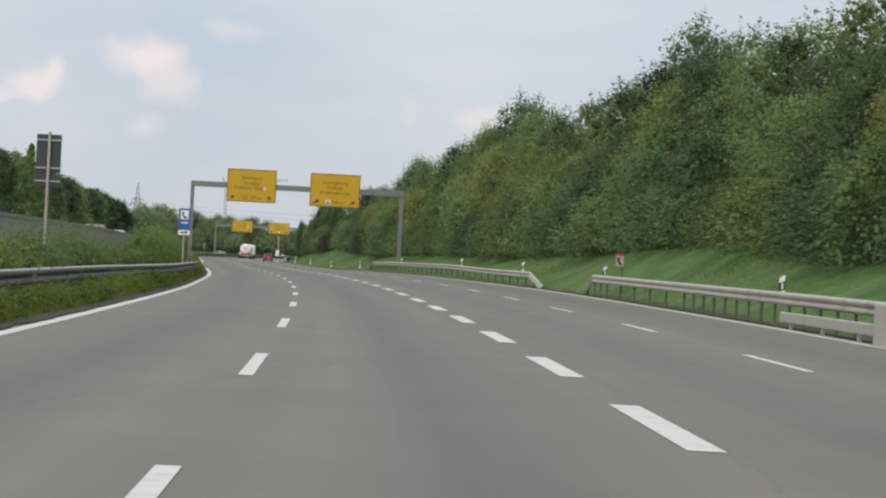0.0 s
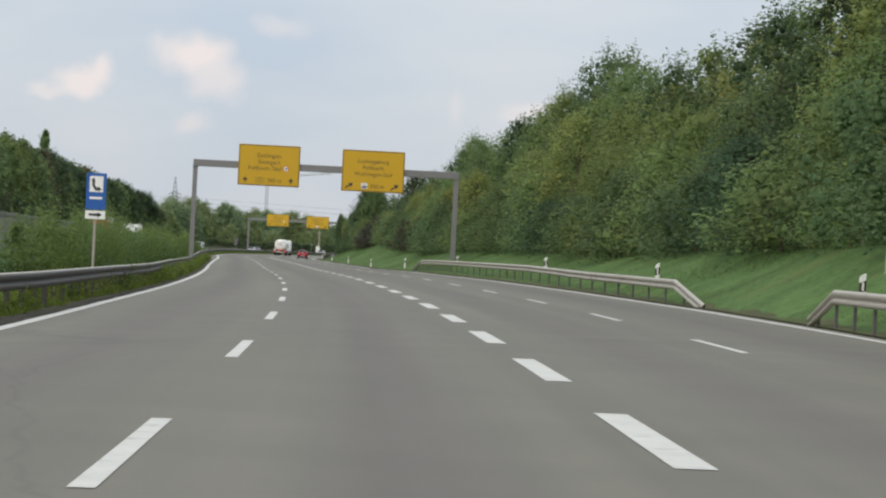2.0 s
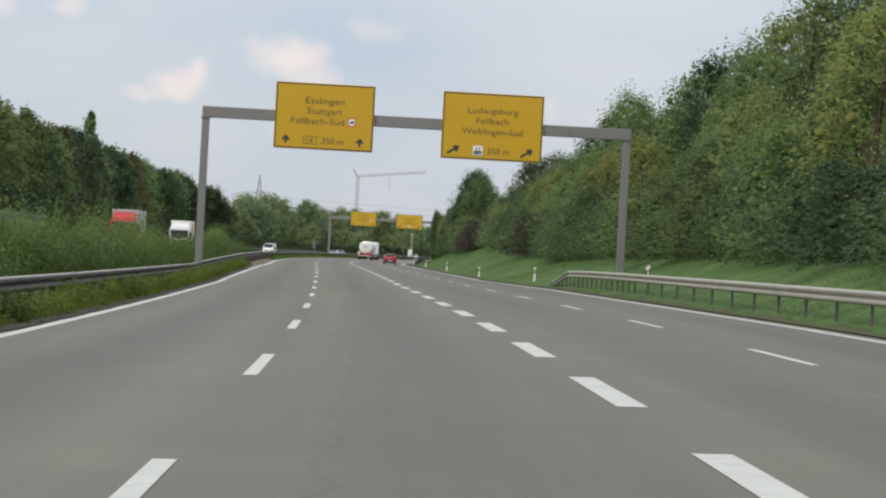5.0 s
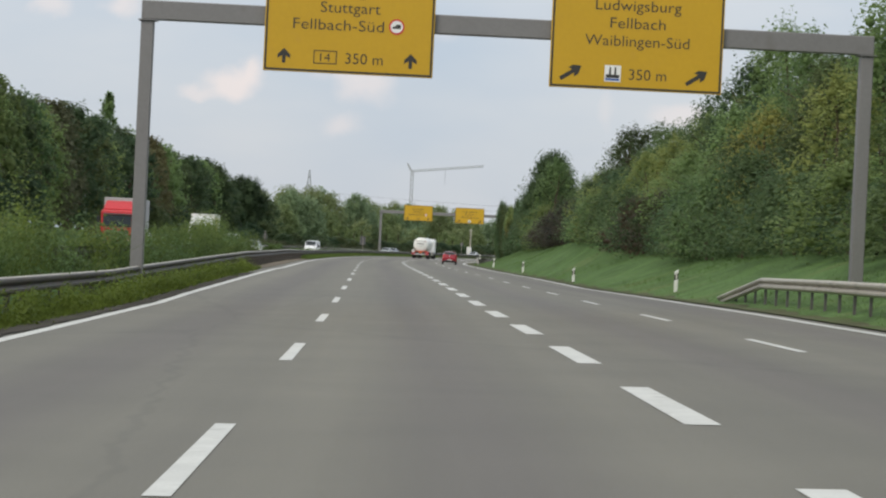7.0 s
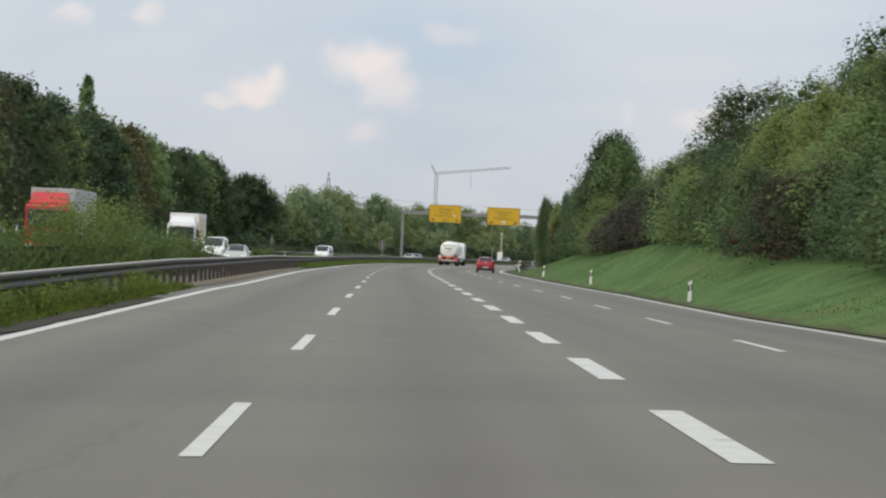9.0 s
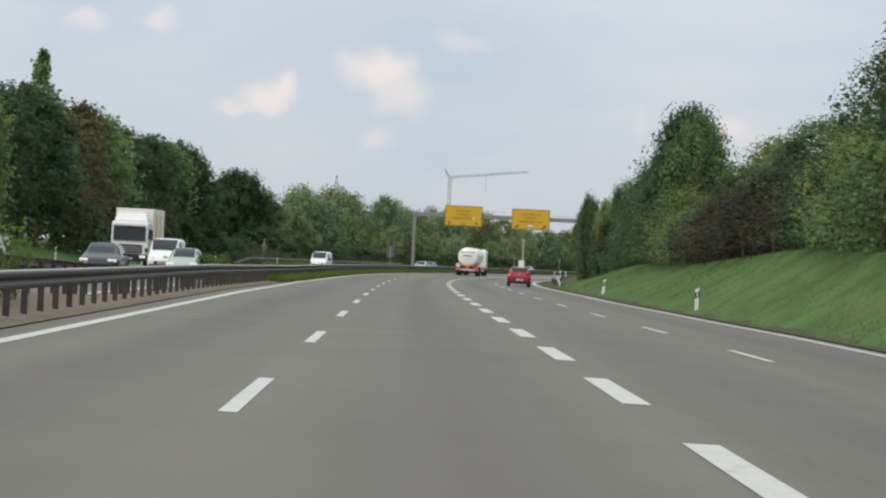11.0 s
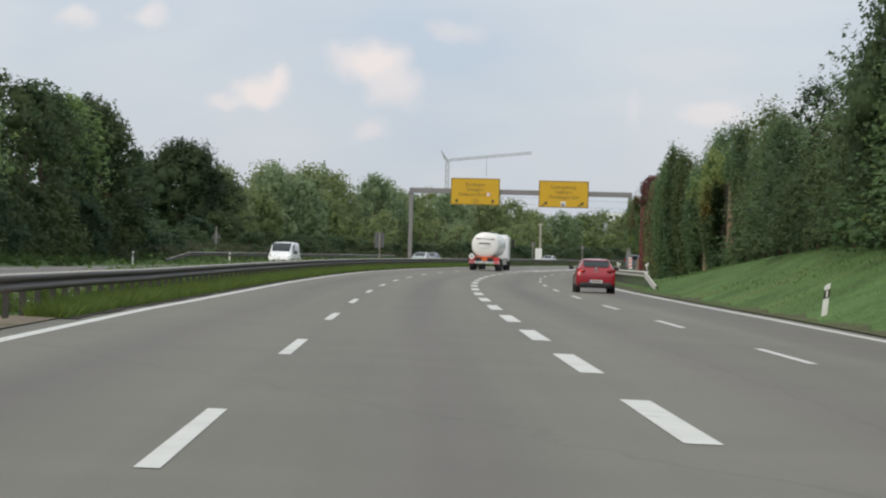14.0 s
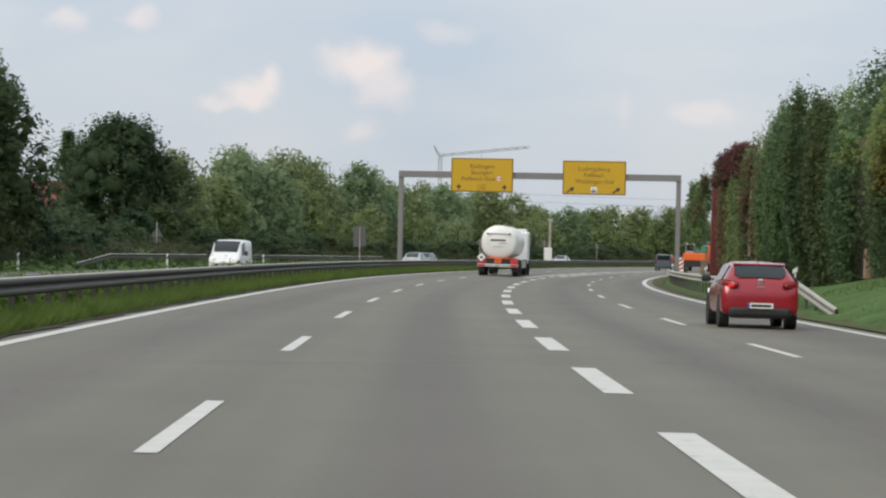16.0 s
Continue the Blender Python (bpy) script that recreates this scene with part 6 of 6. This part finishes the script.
def cross_window(st, y0, y1, k=0.84, off=0.012, shape=(1, 1, 1, 1, 1)):
    """Glass over the sloping front or rear, between two stations."""
    bm = bmesh.new()
    n = 4
    rows = []
    dy = y1 - y0
    for i in range(n + 1):
        y = y0 + dy * i / n
        _, zb, zm, zt, hw, hr = lerp_station(st, y)
        z2 = lerp_station(st, y + 0.01)[3]
        slope = (z2 - zt) / 0.01
        nn = Vector((0, -slope, 1)).normalized() * off
        w = hr * k * shape[i]
        rows.append([bm.verts.new((x * w, y + nn.y, zt + nn.z + (0.012 * (1 - abs(x))))) for x in (-1, -0.5, 0, 0.5, 1)])
    for a, b in zip(rows, rows[1:]):
        for j in range(4):
            bm.faces.new((a[j], a[j + 1], b[j + 1], b[j]))
    return bm


def smooth_body(ob, levels=2):
    md = ob.modifiers.new("round", "SUBSURF")
    md.levels = md.render_levels = levels
    ob.data.polygons.foreach_set("use_smooth", [True] * len(ob.data.polygons))


def hatchback(name, label, m, paint, lit=False, group="", rear=True, L=4.06, hw=0.86, H=1.44):
    """Small five-door car, nose to +Y; origin under its rear bumper's middle."""
    t = thing(name, label, "car", m, group)
    k = L / 4.06
    st = [(0.00, 0.46, 0.60, 0.63, hw * 0.78, hw * 0.60), (0.012, 0.38, 0.69, 0.74, hw * 0.90, hw * 0.72), (0.05, 0.29, 0.76, 0.83, hw * 0.975, hw * 0.78), (0.10, 0.25, 0.86, 0.95, hw, hw * 0.78), (0.15, 0.23, 0.92, 1.02, hw * 1.01, hw * 0.75),
          (0.22, 0.21, 0.96, 1.10, hw * 1.015, hw * 0.71), (0.34 * k, 0.20, 0.975, 1.25 * H / 1.44, hw * 1.015, hw * 0.69), (0.46 * k, 0.20, 0.975, 1.355 * H / 1.44, hw * 1.01, hw * 0.675), (0.60 * k, 0.20, 0.97, 1.405 * H / 1.44, hw, hw * 0.67), (0.9 * k, 0.20, 0.95, 1.43 * H / 1.44, hw, hw * 0.69), (1.4 * k, 0.20, 0.93, H, hw * 0.985, hw * 0.69), (2.0 * k, 0.20, 0.91, 1.43 * H / 1.44, hw * 0.985, hw * 0.69),
          (2.5 * k, 0.20, 0.89, 1.26 * H / 1.44, hw, hw * 0.68), (2.95 * k, 0.20, 0.88, 0.98, hw, hw * 0.72), (3.3 * k, 0.21, 0.84, 0.90, hw * 0.99, hw * 0.76), (3.75 * k, 0.22, 0.74, 0.80, hw * 0.94, hw * 0.72),
          (3.98 * k, 0.26, 0.60, 0.66, hw * 0.84, hw * 0.64), (4.06 * k, 0.34, 0.50, 0.54, hw * 0.72, hw * 0.55)]
    b = part("body", body_loft(st), paint, t)
    smooth_body(b)
    part("rear_window", cross_window(st, 0.15, 0.45 * k, 0.97, 0.02, (0.76, 0.96, 1.0, 0.97, 0.88)), M_GLASS, t, "dark tinted rear window", smooth=True)
    part("windscreen", cross_window(st, 2.1 * k, 2.92 * k, 0.86, 0.02), M_GLASS, t, smooth=True)
    for sgn in (-1, 1):
        part("side_window", side_window(st, 0.62 * k, 1.28 * k, sgn, lean0=0.12, lean1=0.0), M_GLASS, t, smooth=True)
        part("side_window", side_window(st, 1.36 * k, 2.55 * k, sgn, lean0=0.0, lean1=-0.35), M_GLASS, t, smooth=True)
        mr = part("mirror", boxed(-0.1, 0.1, -0.05, 0.06, -0.07, 0.07, bevel=0.035), M_DARKP if paint is M_CARRED else paint, t, m=pose(sgn * (hw + 0.13), 2.32 * k, 0.98))
        part("arm", boxed(-0.1, 0.02, -0.02, 0.03, -0.05, -0.02) if sgn > 0 else boxed(-0.02, 0.1, -0.02, 0.03, -0.05, -0.02), M_DARKP, mr)
        lamp = bmesh.new()
        box(lamp, -0.2, 0.2, -0.06, 0.08, -0.125, 0.125, bevel=0.07)
        for v in lamp.verts:                   # taper towards the middle of the car
            v.co.z *= 0.72 + 0.28 * (v.co.x * sgn / 0.19)
            v.co.y += 0.9 * max(0.0, v.co.x * sgn - 0.02) ** 1.3
        tl = part("tail_light", lamp, M_TAIL, t, m=pose(sgn * hw * 0.80, 0.075, 0.875, 14, sgn * 4, sgn * 24), smooth=True)
        if lit:
            part("lamp", boxed(-0.07, 0.07, -0.062, -0.03, -0.035, 0.04, bevel=0.02), M_BRAKE, tl, "lit red brake lamp", m=pose(0.05 if sgn < 0 else 0.1, -0.012 if sgn < 0 else 0.06, 0))
        hd = boxed(-0.2, 0.2, -0.06, 0.06, -0.07, 0.07, bevel=0.03)
        part("headlight", hd, M_HEAD, t, m=pose(sgn * hw * 0.70, 3.87 * k, 0.68, 0, 0, -sgn * 24))
        for y in (0.72 * k, 3.28 * k):
            wheel(t, sgn * (hw - 0.09), y, 0.305, 0.19)
            arch = tubed((sgn * (hw - 0.2), y, 0.31), (sgn * (hw + 0.003), y, 0.31), 0.36, 0.36, 20)
            part("wheel_arch", arch, M_DARKP, t)
    part("bumper", boxed(-hw * 0.83, hw * 0.83, -0.015, 0.3, 0.20, 0.46, bevel=0.09), M_DARKP, t, "dark plastic lower bumper")
    part("grille", boxed(-0.42, 0.42, 4.0 * k, 4.075 * k, 0.36, 0.55, bevel=0.02), M_DARKP, t)
    pl = part("number_plate", boxed(-0.26, 0.26, -0.045, -0.032, 0.41, 0.52), M_WHITE, t)
    part("blue_field", boxed(-0.26, -0.22, -0.049, -0.0455, 0.41, 0.52), M_BLUE, pl)
    part("bar", boxed(-0.19, 0.22, -0.049, -0.0455, 0.44, 0.49), M_BLACK, pl, "dark bar in place of characters")
    if rear:
        part("badge", boxed(-0.05, 0.05, -0.025, 0.05, -0.065, 0.065, bevel=0.02), M_CARSILVER, t, "chrome badge", m=pose(0, 0.085, 0.945, 25, 0, 0))
        part("lettering", boxed(-0.085, 0.085, -0.012, 0.0, -0.012, 0.012), M_CARSILVER, t, "small silver bar under the badge", m=pose(0, 0.045, 0.845, 10, 0, 0))
        part("aerial", tubed((0, 0.75, H - 0.02), (0, 0.66, H + 0.14), 0.008, 0.005, 5), M_DARKP, t)
        part("roof_spoiler", boxed(-0.54, 0.54, -0.06, 0.16, -0.02, 0.02, bevel=0.015), paint, t, m=pose(0, 0.47 * k, H - 0.062, 6, 0, 0))
    return t


def van(name, label, m, paint, group="", L=4.9, hw=0.96, H=1.95):
    """Delivery van, nose to +Y."""
    t = thing(name, label, "van", m, group)
    st = [(0.0, 0.4, 0.9, 1.86, hw * 0.93, hw * 0.86), (0.06, 0.28, 0.98, H - 0.02, hw * 0.98, hw * 0.9), (0.8, 0.24, 1.02, H, hw, hw * 0.91), (2.6, 0.24, 1.02, H, hw, hw * 0.91), (3.35, 0.24, 1.02, H - 0.08, hw, hw * 0.88),
          (3.85, 0.24, 1.02, 1.55, hw, hw * 0.82), (4.25, 0.24, 1.0, 1.16, hw * 0.98, hw * 0.80), (4.6, 0.25, 0.88, 0.98, hw * 0.95, hw * 0.78), (4.82, 0.28, 0.7, 0.76, hw * 0.88, hw * 0.7), (4.9, 0.36, 0.56, 0.6, hw * 0.74, hw * 0.6)]
    b = part("body", body_loft(st), paint, t)
    smooth_body(b)
    part("windscreen", cross_window(st, 3.4, 4.18, 0.88, 0.025), M_GLASS, t, smooth=True)
    part("rear_window", boxed(-hw * 0.7, hw * 0.7, -0.012, 0.02, 1.15, 1.65, bevel=0.02), M_GLASS, t)
    for sgn in (-1, 1):
        part("side_window", side_window(st, 2.75, 3.75, sgn, lean1=-0.25), M_GLASS, t, smooth=True)
        part("mirror", boxed(-0.1, 0.1, -0.05, 0.05, -0.13, 0.13, bevel=0.04), M_DARKP, t, m=pose(sgn * (hw + 0.13), 3.55, 1.18))
        part("headlight", boxed(-0.2, 0.2, -0.06, 0.06, -0.1, 0.1, bevel=0.04), M_HEAD, t, m=pose(sgn * hw * 0.70, 4.76, 0.79, 0, 0, -sgn * 24))
        part("tail_light", boxed(-0.06, 0.06, -0.02, 0.04, 0.8, 1.3, bevel=0.02), M_TAIL, t, m=pose(sgn * hw * 0.86, 0.0, 0))
        for y in (0.9, 4.0):
            wheel(t, sgn * (hw - 0.1), y, 0.33, 0.2)
    part("grille", boxed(-0.5, 0.5, 4.82, 4.93, 0.42, 0.6, bevel=0.03), M_DARKP, t)
    part("bumper", boxed(-hw * 0.8, hw * 0.8, 4.78, 4.92, 0.28, 0.42, bevel=0.03), M_DARKP, t)
    pl = part("number_plate", boxed(-0.26, 0.26, 4.925, 4.935, 0.44, 0.55), M_WHITE, t)
    part("bar", boxed(-0.2, 0.2, 4.937, 4.94, 0.47, 0.52), M_BLACK, pl)
    return t


def lorry(name, label, m, cab, cargo, stripe=None, group="", top=3.75, L=9.5):
    """Box lorry, nose to +Y; origin under its tail."""
    t = thing(name, label, "truck", m, group)
    cy = L - 2.1
    part("cargo_box", boxed(-1.25, 1.25, 0, cy - 0.25, 1.05, top, bevel=0.04), cargo, t)
    if stripe:
        for x in (-1.262, 1.254):
            for a, b in ((0.3, 0.42), (0.62, 0.8)):
                part("side_stripe", boxed(x, x + 0.008, (cy - 0.25) * a, (cy - 0.25) * b, 1.2, top - 0.4), stripe, t, "coloured advertising stripe")
    c = bmesh.new()
    box(c, -1.22, 1.22, cy, L, 0.75, 3.0, bevel=0.12)
    for v in c.verts:                          # the screen leans back
        if v.co.z > 1.9 and v.co.y > L - 0.5:
            v.co.y -= 0.12 * (v.co.z - 1.9)
    cb = part("cab", c, cab, t)
    sp = boxed(-1.1, 1.1, cy + 0.15, L - 0.45, 2.96, top - 0.25, bevel=0.12)
    for v in sp.verts:                         # leans back and narrows towards its top
        if v.co.z > 3.1:
            v.co.y -= 0.55 * max(0.0, (v.co.y - cy - 0.15) / (L - cy))
            v.co.x *= 0.88
    part("roof_spoiler", sp, cab, t)
    part("windscreen", boxed(-1.06, 1.06, -0.02, 0.02, -0.46, 0.40, bevel=0.015), M_GLASS, cb, m=pose(0, L - 0.03, 2.22, 7, 0, 0))
    part("grille", boxed(-0.86, 0.86, L, L + 0.04, 0.95, 1.50, bevel=0.03), M_DARKP, cb)
    for z in (1.08, 1.22, 1.36):
        part("grille_bar", boxed(-0.8, 0.8, L + 0.042, L + 0.06, z - 0.02, z + 0.02), M_CURTAIN, cb)
    part("bumper", boxed(-1.22, 1.22, L - 0.3, L + 0.1, 0.42, 0.9, bevel=0.06), M_DARKP if cab is M_CARWHITE else cab, cb)
    part("visor", boxed(-1.05, 1.05, L - 0.12, L + 0.06, 2.66, 2.74, bevel=0.02), M_SIGNBACK, cb)
    for sgn in (-1, 1):
        part("headlight", boxed(-0.2, 0.2, -0.02, 0.03, -0.09, 0.09, bevel=0.03), M_HEAD, cb, m=pose(sgn * 0.92, L + 0.1, 0.72))
        part("mirror", boxed(-0.1, 0.1, -0.08, 0.08, -0.4, 0.3, bevel=0.04), M_DARKP, cb, m=pose(sgn * 1.42, L - 0.15, 2.2))
        part("side_window", boxed(-0.006, 0.006, cy + 0.7, L - 0.25, 1.9, 2.55), M_GLASS, cb, m=pose(sgn * 1.225, 0, 0))
        part("tail_light", boxed(-0.12, 0.12, -0.04, 0.02, 0.85, 1.0), M_TAIL, t, m=pose(sgn * 1.0, 0, 0))
        for y in (1.8, cy + 0.9):
            wheel(t, sgn * 1.05, y, 0.5, 0.32)
    part("chassis", boxed(-0.45, 0.45, 0.1, L - 0.3, 0.7, 1.04), M_DARKP, t)
    pl = part("number_plate", boxed(-0.26, 0.26, L + 0.102, L + 0.11, 0.52, 0.63), M_WHITE, t)
    part("bar", boxed(-0.2, 0.2, L + 0.112, L + 0.116, 0.55, 0.60), M_BLACK, pl)
    return t


def tanker(m):
    t = thing("tanker_truck", "white tank semi-trailer with orange hazard plate and red rear lights", "truck", m)
    # tank: rounded-box section, dished ends
    bm = bmesh.new()
    n = 40
    rows = []
    for y, k in ((-0.12, 0.0), (-0.1, 0.45), (-0.02, 0.80), (0.06, 0.965), (0.12, 1.0), (4.0, 1.0), (8.6, 1.0), (8.72, 0.95), (8.8, 0.6), (8.82, 0.0)):
        ring = []
        for i in range(n):
            a = 2 * math.pi * i / n
            ca, sa = math.cos(a), math.sin(a)
            p = 2.2
            r = (abs(ca) ** p + abs(sa) ** p) ** (-1 / p)
            ring.append(bm.verts.new((1.08 * r * ca * max(k, 0.001), y, 2.06 + 1.02 * r * sa * max(k, 0.001))))
        rows.append(ring)
    for a, b in zip(rows, rows[1:]):
        for j in range(n):
            bm.faces.new((a[j], a[(j + 1) % n], b[(j + 1) % n], b[j]))
    tank = part("tank", bm, M_TANK, t, "glossy white tank shell", smooth=True)
    bm = bmesh.new()
    for i in range(n):
        a0, a1 = 2 * math.pi * i / n, 2 * math.pi * (i + 0.45) / n
        r = lambda a: (abs(math.cos(a)) ** 2.2 + abs(math.sin(a)) ** 2.2) ** (-1 / 2.2)
        q = [(1.112 * r(a) * math.cos(a), 2.06 + 1.052 * r(a) * math.sin(a)) for a in (a0, a1)]
        vs = [bm.verts.new((q[0][0], 0.10, q[0][1])), bm.verts.new((q[1][0], 0.10, q[1][1])), bm.verts.new((q[1][0], 0.16, q[1][1])), bm.verts.new((q[0][0], 0.16, q[0][1]))]
        bm.faces.new(vs)
    part("rim_band", bm, M_STEEL, tank, "riveted steel rim band")
    part("walkway", boxed(-0.36, 0.36, 0.5, 8.5, 3.0, 3.1, bevel=0.02), M_STEEL, tank)
    part("light_bar", boxed(-0.72, 0.72, -0.13, -0.06, 2.54, 2.63, bevel=0.02), M_CARSILVER, tank)
    for x in (-0.68, 0.68):
        part("marker_light", tubed((x, -0.15, 2.58), (x, -0.1, 2.58), 0.06, 0.06, 10), M_TAIL, tank)
    for x0, x1, z0, z1 in ((-0.5, 0.42, 2.14, 2.24), (0.05, 0.5, 1.98, 2.03), (-0.35, 0.28, 1.78, 1.81)):
        part("bar", boxed(x0, x1, -0.135, -0.124, z0, z1), M_SIGNBACK if z1 - z0 > 0.1 else M_CARSILVER, tank, "grey bar in place of a company name")
    part("rear_panel", boxed(-1.12, 1.12, -0.1, 0.1, 1.04, 1.12, bevel=0.02), M_BANDRED, t, "thin orange-red rear band")
    part("rear_frame", boxed(-1.14, 1.14, -0.04, 0.1, 0.74, 1.035, bevel=0.01), M_DARKP, t)
    part("hazard_plate", boxed(-0.21, 0.21, -0.125, -0.104, 0.80, 1.10), M_ORANGE, t, "orange hazard plate")
    part("bar", boxed(-0.15, 0.15, -0.131, -0.127, 0.94, 0.96), M_BLACK, t, "dark bar across the plate")
    part("bumper", boxed(-1.25, 1.25, -0.2, 0.0, 0.55, 0.74, bevel=0.03), M_CARSILVER, t)
    for x in (-1.0, 1.0):
        part("marker_stripe", boxed(x - 0.22, x + 0.22, -0.206, -0.2025, 0.58, 0.71), M_TRUCKRED, t, "red reflective stripe")
    for sgn in (-1, 1):
        part("tail_light", boxed(-0.24, 0.24, -0.04, 0.04, -0.12, 0.12, bevel=0.03), M_TRUCKRED, t, m=pose(sgn * 0.98, -0.10, 0.90))
        part("mudguard", boxed(-0.2, 0.2, 0.05, 1.4, 1.02, 1.06), M_DARKP, t, m=pose(sgn * 1.02, 0, 0))
        part("mud_flap", boxed(-0.18, 0.18, 0.02, 0.04, 0.3, 0.6), M_DARKP, t, m=pose(sgn * 1.0, 0, 0))
        for y in (0.75, 2.05, 3.35, 9.4, 12.3):
            wheel(t, sgn * 1.03, y, 0.5, 0.36)
        part("side_rail", boxed(-0.02, 0.02, 3.9, 8.2, 0.5, 0.95, bevel=0.01), M_STEEL, t, m=pose(sgn * 1.2, 0, 0))
        part("mirror", boxed(-0.1, 0.1, -0.08, 0.08, -0.4, 0.3, bevel=0.04), M_DARKP, t, m=pose(sgn * 1.42, 12.6, 2.3))
    pla = part("placard", boxed(-0.19, 0.19, -0.01, 0.01, -0.19, 0.19, bevel=0.004), M_WHITE, t, "white diamond hazard placard", m=pose(-1.02, -0.2, 1.12, 0, 45, 0))
    part("pictogram", boxed(-0.07, 0.07, -0.016, -0.012, -0.07, 0.07), M_BLACK, pla)
    part("chassis", boxed(-0.5, 0.5, 0.2, 12.8, 0.72, 1.02), M_DARKP, t)
    cab = part("cab", boxed(-1.16, 1.16, 10.9, 13.0, 0.7, 2.82, bevel=0.12), M_CARWHITE, t)
    part("roof_spoiler", boxed(-1.0, 1.0, 11.1, 12.4, 2.8, 2.98, bevel=0.08), M_CARWHITE, cab)
    part("windscreen", boxed(-1.08, 1.08, 12.98, 13.012, 1.9, 2.75), M_GLASS, cab)
    pl = part("number_plate", boxed(-0.26, 0.26, -0.225, -0.208, 0.58, 0.69), M_WHITE, t)
    part("bar", boxed(-0.2, 0.2, -0.231, -0.227, 0.61, 0.66), M_BLACK, pl)
    return t


def work_truck(m):
    t = thing("construction_truck", "orange construction truck with a green and grey load", "truck", m)
    part("chassis", boxed(-1.1, 1.1, 0, 7.5, 0.7, 1.05, bevel=0.03), M_DARKP, t)
    part("tailboard", boxed(-1.2, 1.2, -0.1, 0.3, 1.2, 1.95, bevel=0.05), M_ORANGE, t)
    part("underrun_guard", boxed(-1.12, 1.12, -0.08, 0.1, 0.5, 1.15, bevel=0.03), M_DARKP, t)
    part("body", boxed(-1.2, 1.2, 0.4, 4.0, 1.06, 2.0, bevel=0.06), M_ORANGE, t)
    part("load", boxed(0.0, 1.15, 0.5, 3.8, 2.0, 2.9, bevel=0.1), material("machine_green", (0.08, 0.22, 0.14), rough=0.5, spread=0.08), t, "green machine on the bed")
    part("cabin", boxed(-1.05, -0.05, 0.6, 2.2, 2.0, 3.1, bevel=0.1), M_CARSILVER, t)
    part("cabin_window", boxed(-0.95, -0.15, 0.585, 0.6, 2.25, 2.9), M_GLASS, t)
    part("cab", boxed(-1.2, 1.2, 5.4, 7.4, 0.8, 2.9, bevel=0.12), M_ORANGE, t)
    for sgn in (-1, 1):
        part("tail_light", boxed(-0.15, 0.15, -0.14, -0.1, 0.8, 0.95), M_TAIL, t, m=pose(sgn * 0.95, 0, 0))
        for y in (1.2, 2.4, 6.4):
            wheel(t, sgn * 1.02, y, 0.48, 0.3)


def road_place(s, u, turn=0.0):
    x, y = plan(s, u)
    return pose(float(x), float(y), float(road_z(s, u)) + 0.008, 0, -math.degrees(math.atan(float(np.interp(s, S_NODE, FALL)) * 0.01)), math.degrees(heading(s)) + turn)


def opp_place(s, u):
    x, y = plan(s, u)
    return pose(float(x), float(y), float(zc(s) + opp(s, u)) + 0.008, 0, 0, math.degrees(heading(s)) + 180)


tanker(road_place(570, -1.05))
hatchback("car", "red five-door hatchback with one brake light lit", road_place(461.6, 6.71, -0.4), M_CARRED, lit=True, L=3.95, hw=0.795, H=1.37)
work_truck(road_place(702, 4.7))
van("van", "dark grey people carrier in the exit lane", road_place(690, 2.6), M_CARGREY, hw=0.92, H=1.75)
OT = "oncoming traffic"
lorry("box_truck", "white box truck with yellow side lettering panels", opp_place(461, -19.2), M_CARWHITE, M_BOXWHITE, M_BOXYEL, OT, 3.9, 9.0)
lorry("box_truck", "red lorry cab with a long grey tarpaulin body", opp_place(388, -20.0), M_TRUCKRED, M_CURTAIN, None, OT, 3.95, 13.0)
hatchback("car", "black hatchback with headlights on", opp_place(397, -13.9), M_CARBLACK, group=OT, rear=False, L=4.2, hw=0.88, H=1.46)
hatchback("car", "pale green compact car", opp_place(411, -11.4), M_CARGREEN, group=OT, rear=False, L=3.9, hw=0.83, H=1.48)
van("van", "white delivery van on the opposite carriageway", opp_place(437, -14.9), M_CARWHITE, OT)
van("van", "white transporter van with headlights on", opp_place(562, -15.8), M_CARWHITE, OT)
hatchback("car", "silver estate car on the opposite carriageway", opp_place(410, -21.0), M_CARSILVER, group=OT, rear=False, L=4.5, hw=0.88, H=1.47)
hatchback("car", "light blue grey car beyond the far gantry", opp_place(640, -15.0), M_CARSILVER, group=OT, rear=False, L=4.3, hw=0.87, H=1.46)
hatchback("car", "dark grey car beyond the far gantry", opp_place(668, -18.5), M_CARGREY, group=OT, rear=False, L=4.3, hw=0.87, H=1.46)
hatchback("car", "silver car far away on the curved carriageway", opp_place(735, -15.0), M_CARSILVER, group=OT, rear=False, L=4.3, hw=0.87, H=1.46)
